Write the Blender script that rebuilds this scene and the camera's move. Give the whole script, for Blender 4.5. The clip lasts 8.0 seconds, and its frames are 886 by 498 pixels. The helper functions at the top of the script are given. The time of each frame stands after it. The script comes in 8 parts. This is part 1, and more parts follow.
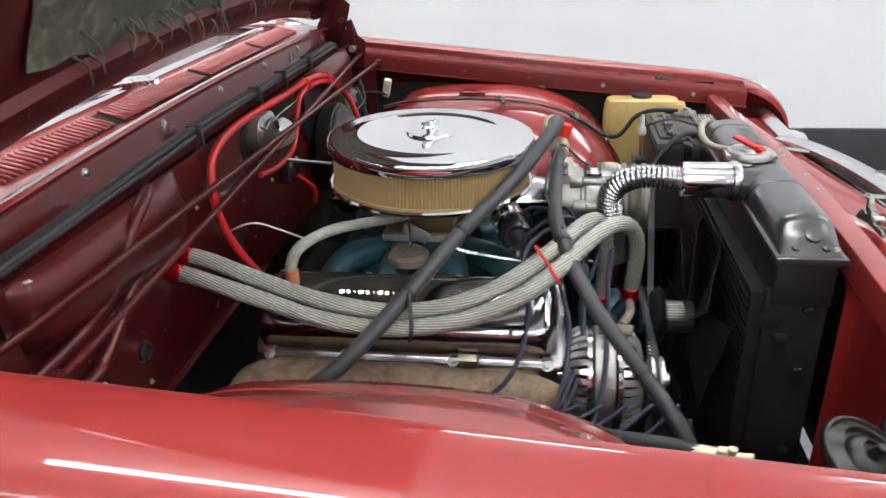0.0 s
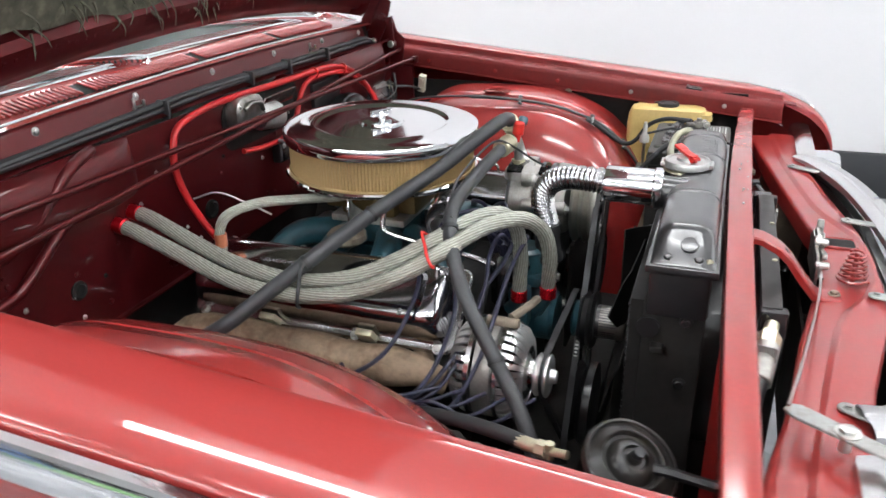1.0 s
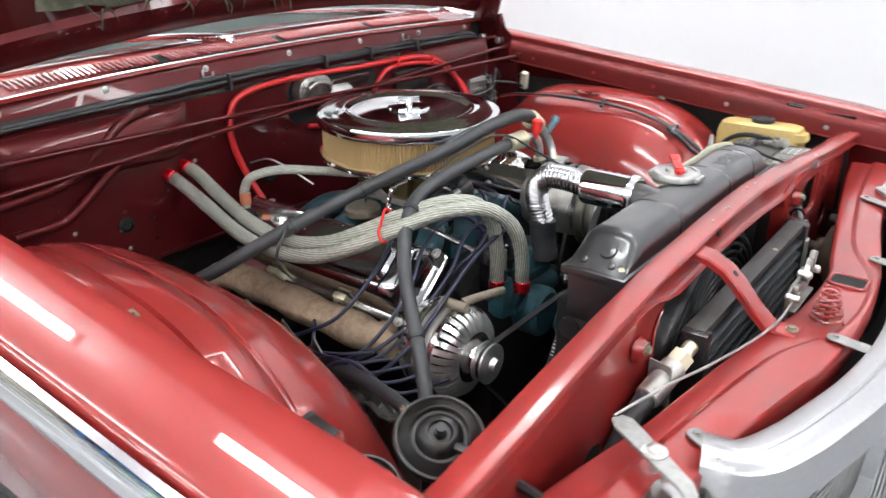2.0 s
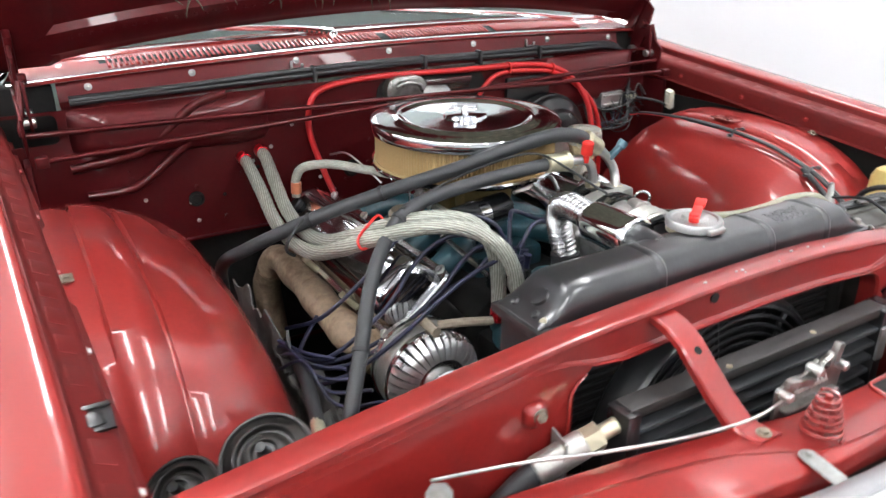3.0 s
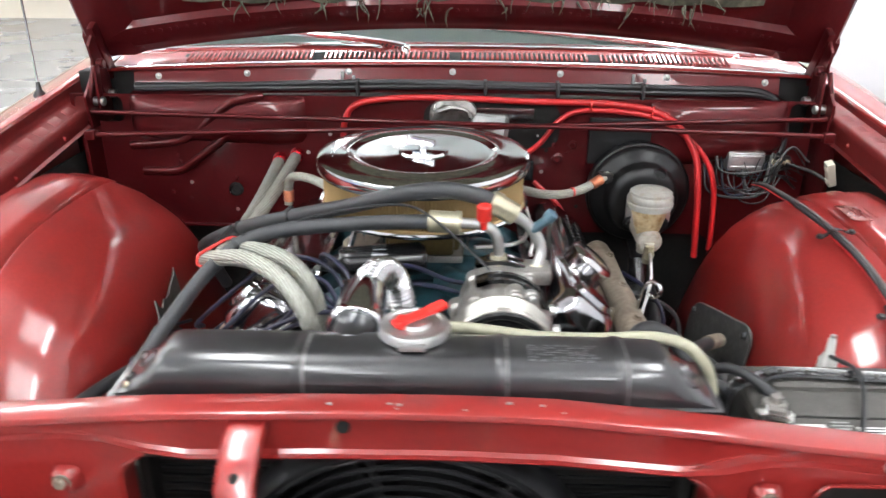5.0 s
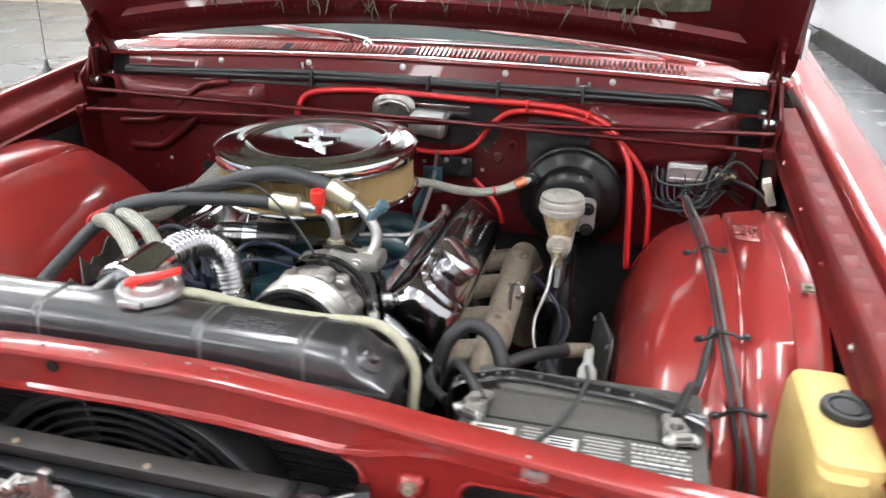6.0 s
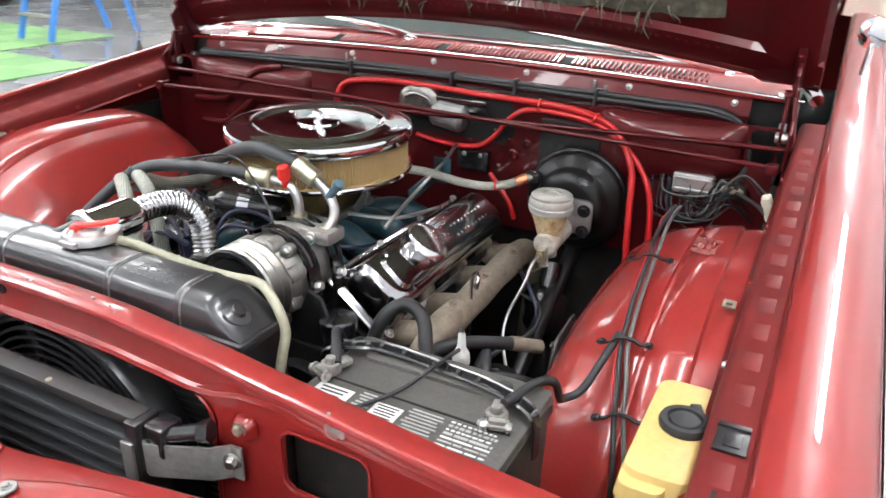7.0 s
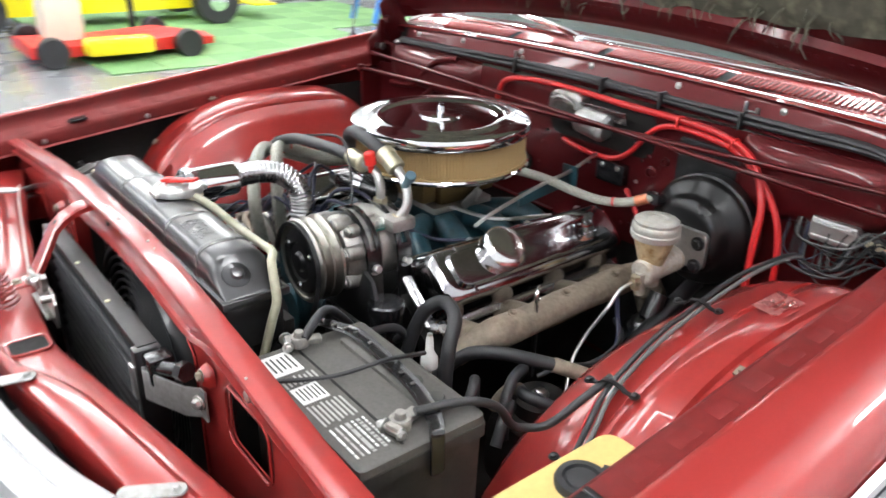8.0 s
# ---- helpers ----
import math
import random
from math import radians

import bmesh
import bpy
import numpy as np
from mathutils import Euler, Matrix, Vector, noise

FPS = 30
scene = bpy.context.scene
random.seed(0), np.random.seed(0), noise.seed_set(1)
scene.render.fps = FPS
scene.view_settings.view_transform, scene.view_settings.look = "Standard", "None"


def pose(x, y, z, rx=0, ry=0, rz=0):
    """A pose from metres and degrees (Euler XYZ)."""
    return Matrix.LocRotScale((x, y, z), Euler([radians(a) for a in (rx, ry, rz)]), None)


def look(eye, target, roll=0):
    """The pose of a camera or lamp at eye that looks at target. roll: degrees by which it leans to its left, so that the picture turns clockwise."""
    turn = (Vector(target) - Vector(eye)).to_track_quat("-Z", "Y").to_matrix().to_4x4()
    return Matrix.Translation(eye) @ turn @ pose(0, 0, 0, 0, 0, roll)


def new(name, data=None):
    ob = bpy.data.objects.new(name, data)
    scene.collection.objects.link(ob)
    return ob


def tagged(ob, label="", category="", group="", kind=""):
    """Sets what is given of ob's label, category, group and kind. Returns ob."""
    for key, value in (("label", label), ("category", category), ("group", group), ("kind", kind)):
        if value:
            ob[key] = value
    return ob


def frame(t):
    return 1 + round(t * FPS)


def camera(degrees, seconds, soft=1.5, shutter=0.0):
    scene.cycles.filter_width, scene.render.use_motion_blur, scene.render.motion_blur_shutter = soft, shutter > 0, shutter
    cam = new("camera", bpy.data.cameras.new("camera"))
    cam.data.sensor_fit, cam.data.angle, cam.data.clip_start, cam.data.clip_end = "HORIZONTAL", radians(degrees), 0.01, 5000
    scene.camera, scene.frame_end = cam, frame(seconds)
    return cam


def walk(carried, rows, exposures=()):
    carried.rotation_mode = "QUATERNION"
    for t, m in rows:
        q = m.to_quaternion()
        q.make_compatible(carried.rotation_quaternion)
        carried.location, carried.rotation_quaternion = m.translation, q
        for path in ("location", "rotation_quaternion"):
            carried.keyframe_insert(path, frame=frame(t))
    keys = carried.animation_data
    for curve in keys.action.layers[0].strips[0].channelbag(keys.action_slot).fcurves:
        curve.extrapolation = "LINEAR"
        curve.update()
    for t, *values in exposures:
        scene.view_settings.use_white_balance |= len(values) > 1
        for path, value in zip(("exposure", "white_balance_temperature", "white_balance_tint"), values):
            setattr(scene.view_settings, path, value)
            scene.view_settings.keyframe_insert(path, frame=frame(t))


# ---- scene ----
cam = camera(61.1, 8.0, shutter=0.5)
PATH = [
    (0, (0.208, -1.26, 1.341), (-0.055, 0.538, 0.504), -2.0),
    (0.5, (0.399, -1.252, 1.331), (-0.042, 0.517, 0.507), -1.8),
    (1, (0.598, -1.235, 1.325), (-0.057, 0.47, 0.51), -1.6),
    (1.5, (0.797, -1.201, 1.322), (-0.097, 0.395, 0.513), -1.1),
    (1.7, (0.872, -1.173, 1.321), (-0.116, 0.367, 0.514), -1.0),
    (2.8, (1.175, -0.827, 1.306), (-0.35, 0.197, 0.514), -0.6),
    (3, (1.193, -0.75, 1.306), (-0.389, 0.185, 0.516), -0.3),
    (3.5, (1.202, -0.561, 1.307), (-0.492, 0.154, 0.52), 0.1),
    (4, (1.201, -0.368, 1.315), (-0.585, 0.065, 0.527), 0.6),
    (4.2, (1.201, -0.291, 1.315), (-0.61, 0.026, 0.528), 0.6),
    (5.3, (1.258, 0.218, 1.327), (-0.573, 0.036, 0.544), 0.4),
    (5.5, (1.252, 0.311, 1.326), (-0.569, 0.049, 0.541), 0.6),
    (6, (1.228, 0.542, 1.327), (-0.556, 0.093, 0.542), 0.7),
    (6.5, (1.2, 0.727, 1.326), (-0.526, 0.088, 0.543), 1.1),
    (7, (1.169, 0.87, 1.332), (-0.466, 0.033, 0.541), 1.4),
    (7.5, (1.07, 1.008, 1.343), (-0.379, -0.111, 0.536), 1.6),
    (8, (0.928, 1.154, 1.351), (-0.219, -0.263, 0.528), 1.7),
]
walk(cam, [(t, look(eye, target, roll)) for t, eye, target, roll in PATH],
     exposures=[(0.0, -0.54), (0.5, -0.46), (1.0, -0.38), (1.5, -0.30), (3.0, -0.19), (4.0, -0.08), (6.0, -0.10), (8.0, -0.12)])

# ---- light: a white showroom with rows of ceiling tubes and added uplights ----
world = bpy.data.worlds.new("world")
scene.world = world
world.use_nodes = True
world.node_tree.nodes["Background"].inputs[0].default_value = (0.9, 0.95, 1.0, 1)
world.node_tree.nodes["Background"].inputs[1].default_value = 0.3
scene.view_settings.exposure = 0.0
CEIL = 4.2


# ---- materials ----
def material(name, base, rough=0.5, metal=0.0, coat=0.0, vary=0.12, scale=9.0, bump=0.0, fine=140.0,
             rvary=0.1, dirt=None, dirt_amount=0.0, spec=0.5, random_tint=0.0, aniso=0.0):
    m = bpy.data.materials.new(name)
    m.use_nodes = True
    n, l = m.node_tree.nodes, m.node_tree.links
    b = n["Principled BSDF"]
    b.inputs["Metallic"].default_value = metal
    b.inputs["Specular IOR Level"].default_value = spec
    b.inputs["Coat Weight"].default_value = coat
    b.inputs["Coat Roughness"].default_value = 0.04
    b.inputs["Anisotropic"].default_value = aniso
    tc = n.new("ShaderNodeTexCoord")
    big, small = n.new("ShaderNodeTexNoise"), n.new("ShaderNodeTexNoise")
    for t, s, d in ((big, scale, 4), (small, fine, 3)):
        t.inputs["Scale"].default_value, t.inputs["Detail"].default_value = s, d
        l.new(tc.outputs["Object"], t.inputs["Vector"])
    add = n.new("ShaderNodeMath"); add.operation = "ADD"
    l.new(big.outputs["Fac"], add.inputs[0]); l.new(small.outputs["Fac"], add.inputs[1])
    ramp = n.new("ShaderNodeMapRange")
    ramp.inputs[1].default_value, ramp.inputs[2].default_value = 0.6, 1.4
    ramp.inputs[3].default_value, ramp.inputs[4].default_value = 1 - vary, 1 + vary
    l.new(add.outputs[0], ramp.inputs[0])
    mul = n.new("ShaderNodeVectorMath"); mul.operation = "SCALE"
    mul.inputs[0].default_value = base
    l.new(ramp.outputs[0], mul.inputs["Scale"])
    colour = mul.outputs[0]
    if dirt:
        dn = n.new("ShaderNodeTexNoise")
        dn.inputs["Scale"].default_value, dn.inputs["Detail"].default_value = scale * 2.3, 6
        l.new(tc.outputs["Object"], dn.inputs["Vector"])
        dr = n.new("ShaderNodeMapRange")
        dr.inputs[1].default_value, dr.inputs[2].default_value = 0.5, 0.72
        dr.inputs[4].default_value = dirt_amount
        l.new(dn.outputs["Fac"], dr.inputs[0])
        mix = n.new("ShaderNodeMix"); mix.data_type = "RGBA"
        l.new(dr.outputs[0], mix.inputs["Factor"]); l.new(colour, mix.inputs["A"])
        mix.inputs["B"].default_value = (*dirt, 1)
        colour = mix.outputs["Result"]
    if random_tint:
        oi = n.new("ShaderNodeObjectInfo")
        rr = n.new("ShaderNodeMapRange")
        rr.inputs[3].default_value, rr.inputs[4].default_value = 1 - random_tint, 1 + random_tint
        l.new(oi.outputs["Random"], rr.inputs[0])
        m2 = n.new("ShaderNodeVectorMath"); m2.operation = "SCALE"
        l.new(colour, m2.inputs[0]); l.new(rr.outputs[0], m2.inputs["Scale"])
        colour = m2.outputs[0]
    l.new(colour, b.inputs["Base Color"])
    rmap = n.new("ShaderNodeMapRange")
    rmap.inputs[1].default_value, rmap.inputs[2].default_value = 0.3, 0.7
    rmap.inputs[3].default_value, rmap.inputs[4].default_value = max(0.02, rough - rvary * rough), min(1, rough + rvary)
    l.new(big.outputs["Fac"], rmap.inputs[0]); l.new(rmap.outputs[0], b.inputs["Roughness"])
    if bump:
        bp = n.new("ShaderNodeBump")
        bp.inputs["Strength"].default_value, bp.inputs["Distance"].default_value = bump, 0.002
        l.new(small.outputs["Fac"], bp.inputs["Height"]); l.new(bp.outputs[0], b.inputs["Normal"])
    return m


def weave(m, across, along, bump, dark, axis="UV"):
    """Adds a braided weave, in the tube's own coordinates, to a material."""
    n, l = m.node_tree.nodes, m.node_tree.links
    b = n["Principled BSDF"]
    tc = n.new("ShaderNodeTexCoord")
    total = None
    for sign in ((1, -1) if axis == "UV" else (1,)):
        mp = n.new("ShaderNodeMapping")
        mp.inputs["Scale"].default_value = (across, along, 1)
        mp.inputs["Rotation"].default_value = (0, 0, sign * 0.75)
        l.new(tc.outputs["UV"], mp.inputs["Vector"])
        w = n.new("ShaderNodeTexWave")
        w.inputs["Scale"].default_value, w.inputs["Distortion"].default_value = 1.0, 0.6
        l.new(mp.outputs[0], w.inputs["Vector"])
        if total is None:
            total = w.outputs["Fac"]
        else:
            mx = n.new("ShaderNodeMath"); mx.operation = "MAXIMUM"
            l.new(total, mx.inputs[0]); l.new(w.outputs["Fac"], mx.inputs[1])
            total = mx.outputs[0]
    old = b.inputs["Base Color"].links[0].from_socket
    mix = n.new("ShaderNodeMix"); mix.data_type = "RGBA"
    l.new(total, mix.inputs["Factor"]); mix.inputs["A"].default_value = (*dark, 1); l.new(old, mix.inputs["B"])
    l.new(mix.outputs["Result"], b.inputs["Base Color"])
    bp = n.new("ShaderNodeBump")
    bp.inputs["Strength"].default_value, bp.inputs["Distance"].default_value = bump, 0.003
    l.new(total, bp.inputs["Height"]); l.new(bp.outputs[0], b.inputs["Normal"])
    return m


def emitter(name, colour, strength):
    m = bpy.data.materials.new(name)
    m.use_nodes = True
    b = m.node_tree.nodes["Principled BSDF"]
    b.inputs["Base Color"].default_value = (0.9, 0.9, 0.9, 1)
    b.inputs["Emission Color"].default_value = (*colour, 1)
    b.inputs["Emission Strength"].default_value = strength
    return m


RED = material("red_paint", (0.258, 0.0170, 0.0150), 0.48, 0.25, 1.0, 0.07, 3.0, 0.02, 400, spec=0.3)
RED_INNER = material("red_inner_paint", (0.270, 0.0170, 0.0145), 0.48, 0.25, 0.95, 0.10, 5.0, 0.03, 160,
                     dirt=(0.15, 0.032, 0.028), dirt_amount=0.4, spec=0.3)
for paint, gloss in ((RED, 0.035), (RED_INNER, 0.13)):
    paint.node_tree.nodes["Principled BSDF"].inputs["Coat Roughness"].default_value = gloss
    paint.node_tree.nodes["Principled BSDF"].inputs["Coat IOR"].default_value = 1.62
# flange red, darker and less glossy than RED_INNER
FLANGE = material("darker_flange_red", (0.14, 0.011, 0.0105), 0.5, 0.25, 0.06, 0.16, 7.0, 0.06, 130, spec=0.3, dirt=(0.07, 0.02, 0.018), dirt_amount=0.5)
FLANGE.node_tree.nodes["Principled BSDF"].inputs["Coat Roughness"].default_value = 0.30
# the body's red with the shade under the hood put into its colour
SHADED_RED = material("shaded_red_paint", (0.080, 0.0058, 0.0072), 0.42, 0.5, 0.35, 0.15, 6.0, 0.06, 120, spec=0.2,
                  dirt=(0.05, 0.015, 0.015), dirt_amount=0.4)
CHROME = material("chrome", (0.82, 0.83, 0.85), 0.05, 1.0, vary=0.04, rvary=0.03)
CHROME_WORN = material("worn_chrome", (0.72, 0.72, 0.72), 0.14, 1.0, vary=0.1, rvary=0.12, dirt=(0.3, 0.28, 0.25), dirt_amount=0.4)
STEEL = material("plated_steel", (0.55, 0.55, 0.53), 0.3, 1.0, vary=0.15, bump=0.1)
ALU = material("cast_aluminium", (0.42, 0.41, 0.385), 0.46, 0.85, vary=0.15, bump=0.25, fine=220, dirt=(0.13, 0.115, 0.095), dirt_amount=0.5)
POLISHED = material("polished_alloy", (0.84, 0.84, 0.83), 0.27, 0.9, vary=0.12, rvary=0.1, dirt=(0.4, 0.39, 0.36), dirt_amount=0.3)
ALU_PLATE = material("bare_aluminium", (0.50, 0.50, 0.49), 0.36, 0.9, vary=0.14, bump=0.05, dirt=(0.22, 0.21, 0.19), dirt_amount=0.4)
LATCH_STEEL = material("greased_latch_steel", (0.27, 0.26, 0.245), 0.30, 0.9, vary=0.25, scale=30, rvary=0.15, dirt=(0.06, 0.05, 0.042), dirt_amount=0.6)
GREY_CABLE = material("grey_cable_sleeve", (0.085, 0.086, 0.084), 0.5, vary=0.2, scale=20)
ZINC = material("dull_zinc_plate", (0.30, 0.30, 0.29), 0.46, 0.6, vary=0.2, scale=24, bump=0.05, dirt=(0.12, 0.11, 0.10), dirt_amount=0.5)
NYLON = material("white_nylon", (0.42, 0.42, 0.40), 0.45, vary=0.08)
BLACK = material("satin_black", (0.010, 0.010, 0.011), 0.30, 0.0, 0.2, 0.3, 8, 0.05, 200, dirt=(0.03, 0.028, 0.026), dirt_amount=0.3)
BLACK_GLOSS = material("gloss_black", (0.010, 0.010, 0.011), 0.2, 0.0, 0.4, 0.2, 8, 0.03)
# near-black for grimy parts, and for shade painted into hollows and gaps
DARK = material("shade_and_grime_black", (0.012, 0.0115, 0.011), 0.7, 0.0, 0.0, 0.4, 12, 0.3, 90, dirt=(0.016, 0.014, 0.012), dirt_amount=0.5, spec=0.2)
RUBBER = material("black_rubber", (0.015, 0.0155, 0.017), 0.5, 0.0, 0.0, 0.2, 14, 0.12, 260)
HOSE = material("grey_black_hose", (0.031, 0.0325, 0.035), 0.48, 0.0, 0.0, 0.2, 18, 0.15, 300)
BRAID = weave(material("braided_sleeve", (0.47, 0.48, 0.42), 0.40, 0.5, 0.0, 0.3, 30), 8.2, 14, 0.4, (0.22, 0.225, 0.19), "twist")
RED_PLASTIC = material("red_plastic", (0.58, 0.022, 0.016), 0.4, vary=0.08)
RED_ANOD = material("red_anodised", (0.55, 0.01, 0.02), 0.25, 0.8, vary=0.08)
COPPER = material("copper_clamp", (0.62, 0.22, 0.12), 0.35, 0.7, vary=0.15)
BRASS = material("brass_fitting", (0.60, 0.56, 0.41), 0.34, 0.85, vary=0.12)
GOLD = material("gold_carburettor", (0.17, 0.125, 0.055), 0.42, 0.85, vary=0.2, bump=0.2)
PAPER = material("filter_paper", (0.31, 0.21, 0.092), 0.75, 0, 0, 0.1, 12, 0.1, 300)
TEAL = material("turquoise_engine_paint", (0.016, 0.062, 0.080), 0.4, 0.0, 0.2, 0.25, 10, 0.2, 120, dirt=(0.016, 0.018, 0.016), dirt_amount=0.9)
RUST = material("rusty_cast_iron", (0.27, 0.195, 0.13), 0.8, 0.1, 0, 0.35, 14, 0.6, 110, dirt=(0.12, 0.05, 0.024), dirt_amount=0.7)
TAN_IRON = material("tan_cast_iron", (0.20, 0.165, 0.125), 0.75, 0.1, 0, 0.3, 14, 0.5, 110, dirt=(0.10, 0.07, 0.05), dirt_amount=0.7)
CAST_PALE = material("pale_cast_cylinder", (0.42, 0.39, 0.34), 0.6, 0.3, 0, 0.25, 20, 0.4, 150, dirt=(0.28, 0.19, 0.09), dirt_amount=0.6)
# chrome with the dark reflections of hood and firewall put into its colour
DARK_CHROME = material("darkened_chrome", (0.40, 0.395, 0.41), 0.10, 1.0, vary=0.12, rvary=0.06, dirt=(0.25, 0.24, 0.22), dirt_amount=0.3)
YELLOW = material("yellowed_plastic", (0.50, 0.37, 0.135), 0.42, 0, 0, 0.12, 6, 0.04, 120, dirt=(0.36, 0.24, 0.07), dirt_amount=0.45)
CREAM = material("cream_plastic", (0.62, 0.59, 0.48), 0.45, vary=0.08)
OVERFLOW = material("dirty_translucent_hose", (0.30, 0.29, 0.21), 0.4, vary=0.2)
GREEN_TURF = material("green_tile", (0.17, 0.33, 0.125), 0.6, vary=0.1)
GREEN_DEEP = material("dark_green_tile", (0.13, 0.27, 0.10), 0.6, vary=0.1)
YELLOW_PAINT = material("yellow_car_paint", (0.75, 0.62, 0.01), 0.3, 0, 0.6, 0.05)
BLUE_PAINT = material("blue_fibreglass", (0.05, 0.22, 0.62), 0.5, vary=0.08)
BEIGE_WALL = material("beige_wall_paint", (0.62, 0.56, 0.47), 0.9, vary=0.05)
LAMP_BOWL = material("dusty_tan_bowl", (0.062, 0.048, 0.033), 0.6, 0, 0, 0.3, 10, 0.1, 120, dirt=(0.025, 0.02, 0.015), dirt_amount=0.7)
DASH = material("green_grey_vinyl", (0.34, 0.44, 0.41), 0.6, vary=0.08)
BLUE_WIRE = material("blue_plug_wire", (0.013, 0.014, 0.036), 0.4, vary=0.15)
WIRE_RED = material("red_cable", (0.44, 0.012, 0.014), 0.38, vary=0.06)
BATTERY = material("battery_case", (0.022, 0.0215, 0.020), 0.5, 0, 0, 0.3, 10, 0.1, 200, dirt=(0.06, 0.056, 0.048), dirt_amount=0.6)
BATTERY_TOP = material("dusty_battery_top", (0.058, 0.055, 0.049), 0.62, 0, 0, 0.3, 12, 0.15, 220, dirt=(0.05, 0.047, 0.042), dirt_amount=0.7)
TANK = material("worn_tank_black", (0.012, 0.012, 0.0135), 0.34, 0.0, 0.8, 0.3, 7, 0.06, 160, dirt=(0.05, 0.05, 0.048), dirt_amount=0.4)
TANK.node_tree.nodes["Principled BSDF"].inputs["Coat Roughness"].default_value = 0.13
FLEX = material("flexible_chrome", (0.52, 0.52, 0.53), 0.2, 1.0, vary=0.1, rvary=0.1)
WORN_EDGE = material("worn_silver_edge", (0.20, 0.20, 0.195), 0.4, 0.6, vary=0.4, scale=40, dirt=(0.03, 0.03, 0.03), dirt_amount=0.9)
SATIN = material("satin_aluminium_trim", (0.47, 0.47, 0.48), 0.30, 0.85, vary=0.06, rvary=0.1, bump=0.03)
BOOSTER = material("booster_black", (0.006, 0.006, 0.0065), 0.28, 0.0, 0.0, 0.2, 8, 0.03, spec=0.35)
TANK_PRINT = material("worn_tank_print", (0.07, 0.07, 0.073), 0.5, vary=0.3, scale=60)
PRINT = material("faded_print", (0.27, 0.27, 0.255), 0.55, vary=0.15, scale=60)
PAPER_WHITE = material("white_label", (0.58, 0.58, 0.56), 0.5, vary=0.06)
FELT = material("hood_insulation", (0.085, 0.082, 0.062), 0.95, 0, 0, 0.35, 16, 0.9, 60, dirt=(0.19, 0.19, 0.13), dirt_amount=0.7, spec=0.1)
GLASS_DARK = material("tinted_windscreen", (0.62, 0.78, 0.74), 0.02, 0.0, 0.0, 0.02, rvary=0.0)
GLASS_DARK.node_tree.nodes["Principled BSDF"].inputs["Transmission Weight"].default_value = 0.95
WALL_WHITE = material("white_wall_paint", (0.61, 0.61, 0.625), 0.85, vary=0.02, scale=2)
FLOOR_GREY = material("polished_concrete", (0.20, 0.205, 0.215), 0.22, 0, 0.2, 0.12, 1.2, 0.02, 30)
SKIRT = material("dark_skirting", (0.02, 0.021, 0.024), 0.5)
CEILING = material("ceiling_paint", (0.82, 0.82, 0.83), 0.9, vary=0.03)
LIGHT = emitter("lamp_tube", (0.965, 0.985, 1.0), 43.0)
# unseen uplight, added to brighten the ceiling that the paint reflects
UPLIGHT = emitter("added_uplight", (0.965, 0.985, 1.0), 30.0)


# ---- shape helpers ----
def base_of(ob):
    v = Vector((0, 0, 0))
    while ob is not None:
        v += ob.location
        ob = ob.parent
    return v


def part(name, bm, mat, parent=None, label="", angle=38, smooth=True):
    if parent is not None:
        bmesh.ops.translate(bm, verts=bm.verts, vec=-base_of(parent))
    bmesh.ops.recalc_face_normals(bm, faces=bm.faces)
    me = bpy.data.meshes.new(name)
    bm.to_mesh(me)
    bm.free()
    for m in (mat if isinstance(mat, (list, tuple)) else [mat]):
        me.materials.append(m)
    if smooth:
        me.shade_smooth()
        me.set_sharp_from_angle(angle=radians(angle))
    ob = new(name, me)
    ob.parent = parent
    if label:
        ob["label"] = label
    return ob


def thing(name, label, category, at=(0, 0, 0), group="", kind=""):
    ob = new(name)
    ob.empty_display_size = 0.05
    ob.location = at
    return tagged(ob, label, category, group, kind)


def merge(*bms):
    out = bmesh.new()
    for b in bms:
        me = bpy.data.meshes.new("tmp")
        b.to_mesh(me)
        b.free()
        out.from_mesh(me)
        bpy.data.meshes.remove(me)
    return out


def moved(bm, m):
    bmesh.ops.transform(bm, matrix=m, verts=bm.verts)
    return bm


def rbox(size, at=(0, 0, 0), bevel=0.0, rot=(0, 0, 0), seg=2):
    bm = bmesh.new()
    bmesh.ops.create_cube(bm, size=1)
    bmesh.ops.scale(bm, vec=size, verts=bm.verts)
    if bevel:
        bmesh.ops.bevel(bm, geom=list(bm.edges), offset=bevel, segments=seg, affect="EDGES", profile=0.6)
    return moved(bm, pose(*at, *rot))


def cyl(a, b, r, seg=16, r2=None, bevel=0.0):
    a, b = Vector(a), Vector(b)
    bm = bmesh.new()
    h = (b - a).length
    prof = [(0, 0), (r, 0), (r if r2 is None else r2, h), (0, h)]
    if bevel:
        q = r if r2 is None else r2
        prof = [(0, 0), (r - bevel, 0), (r, bevel), (q, h - bevel), (q - bevel, h), (0, h)]
    bm.free()
    return lathe(prof, a, b - a, seg)


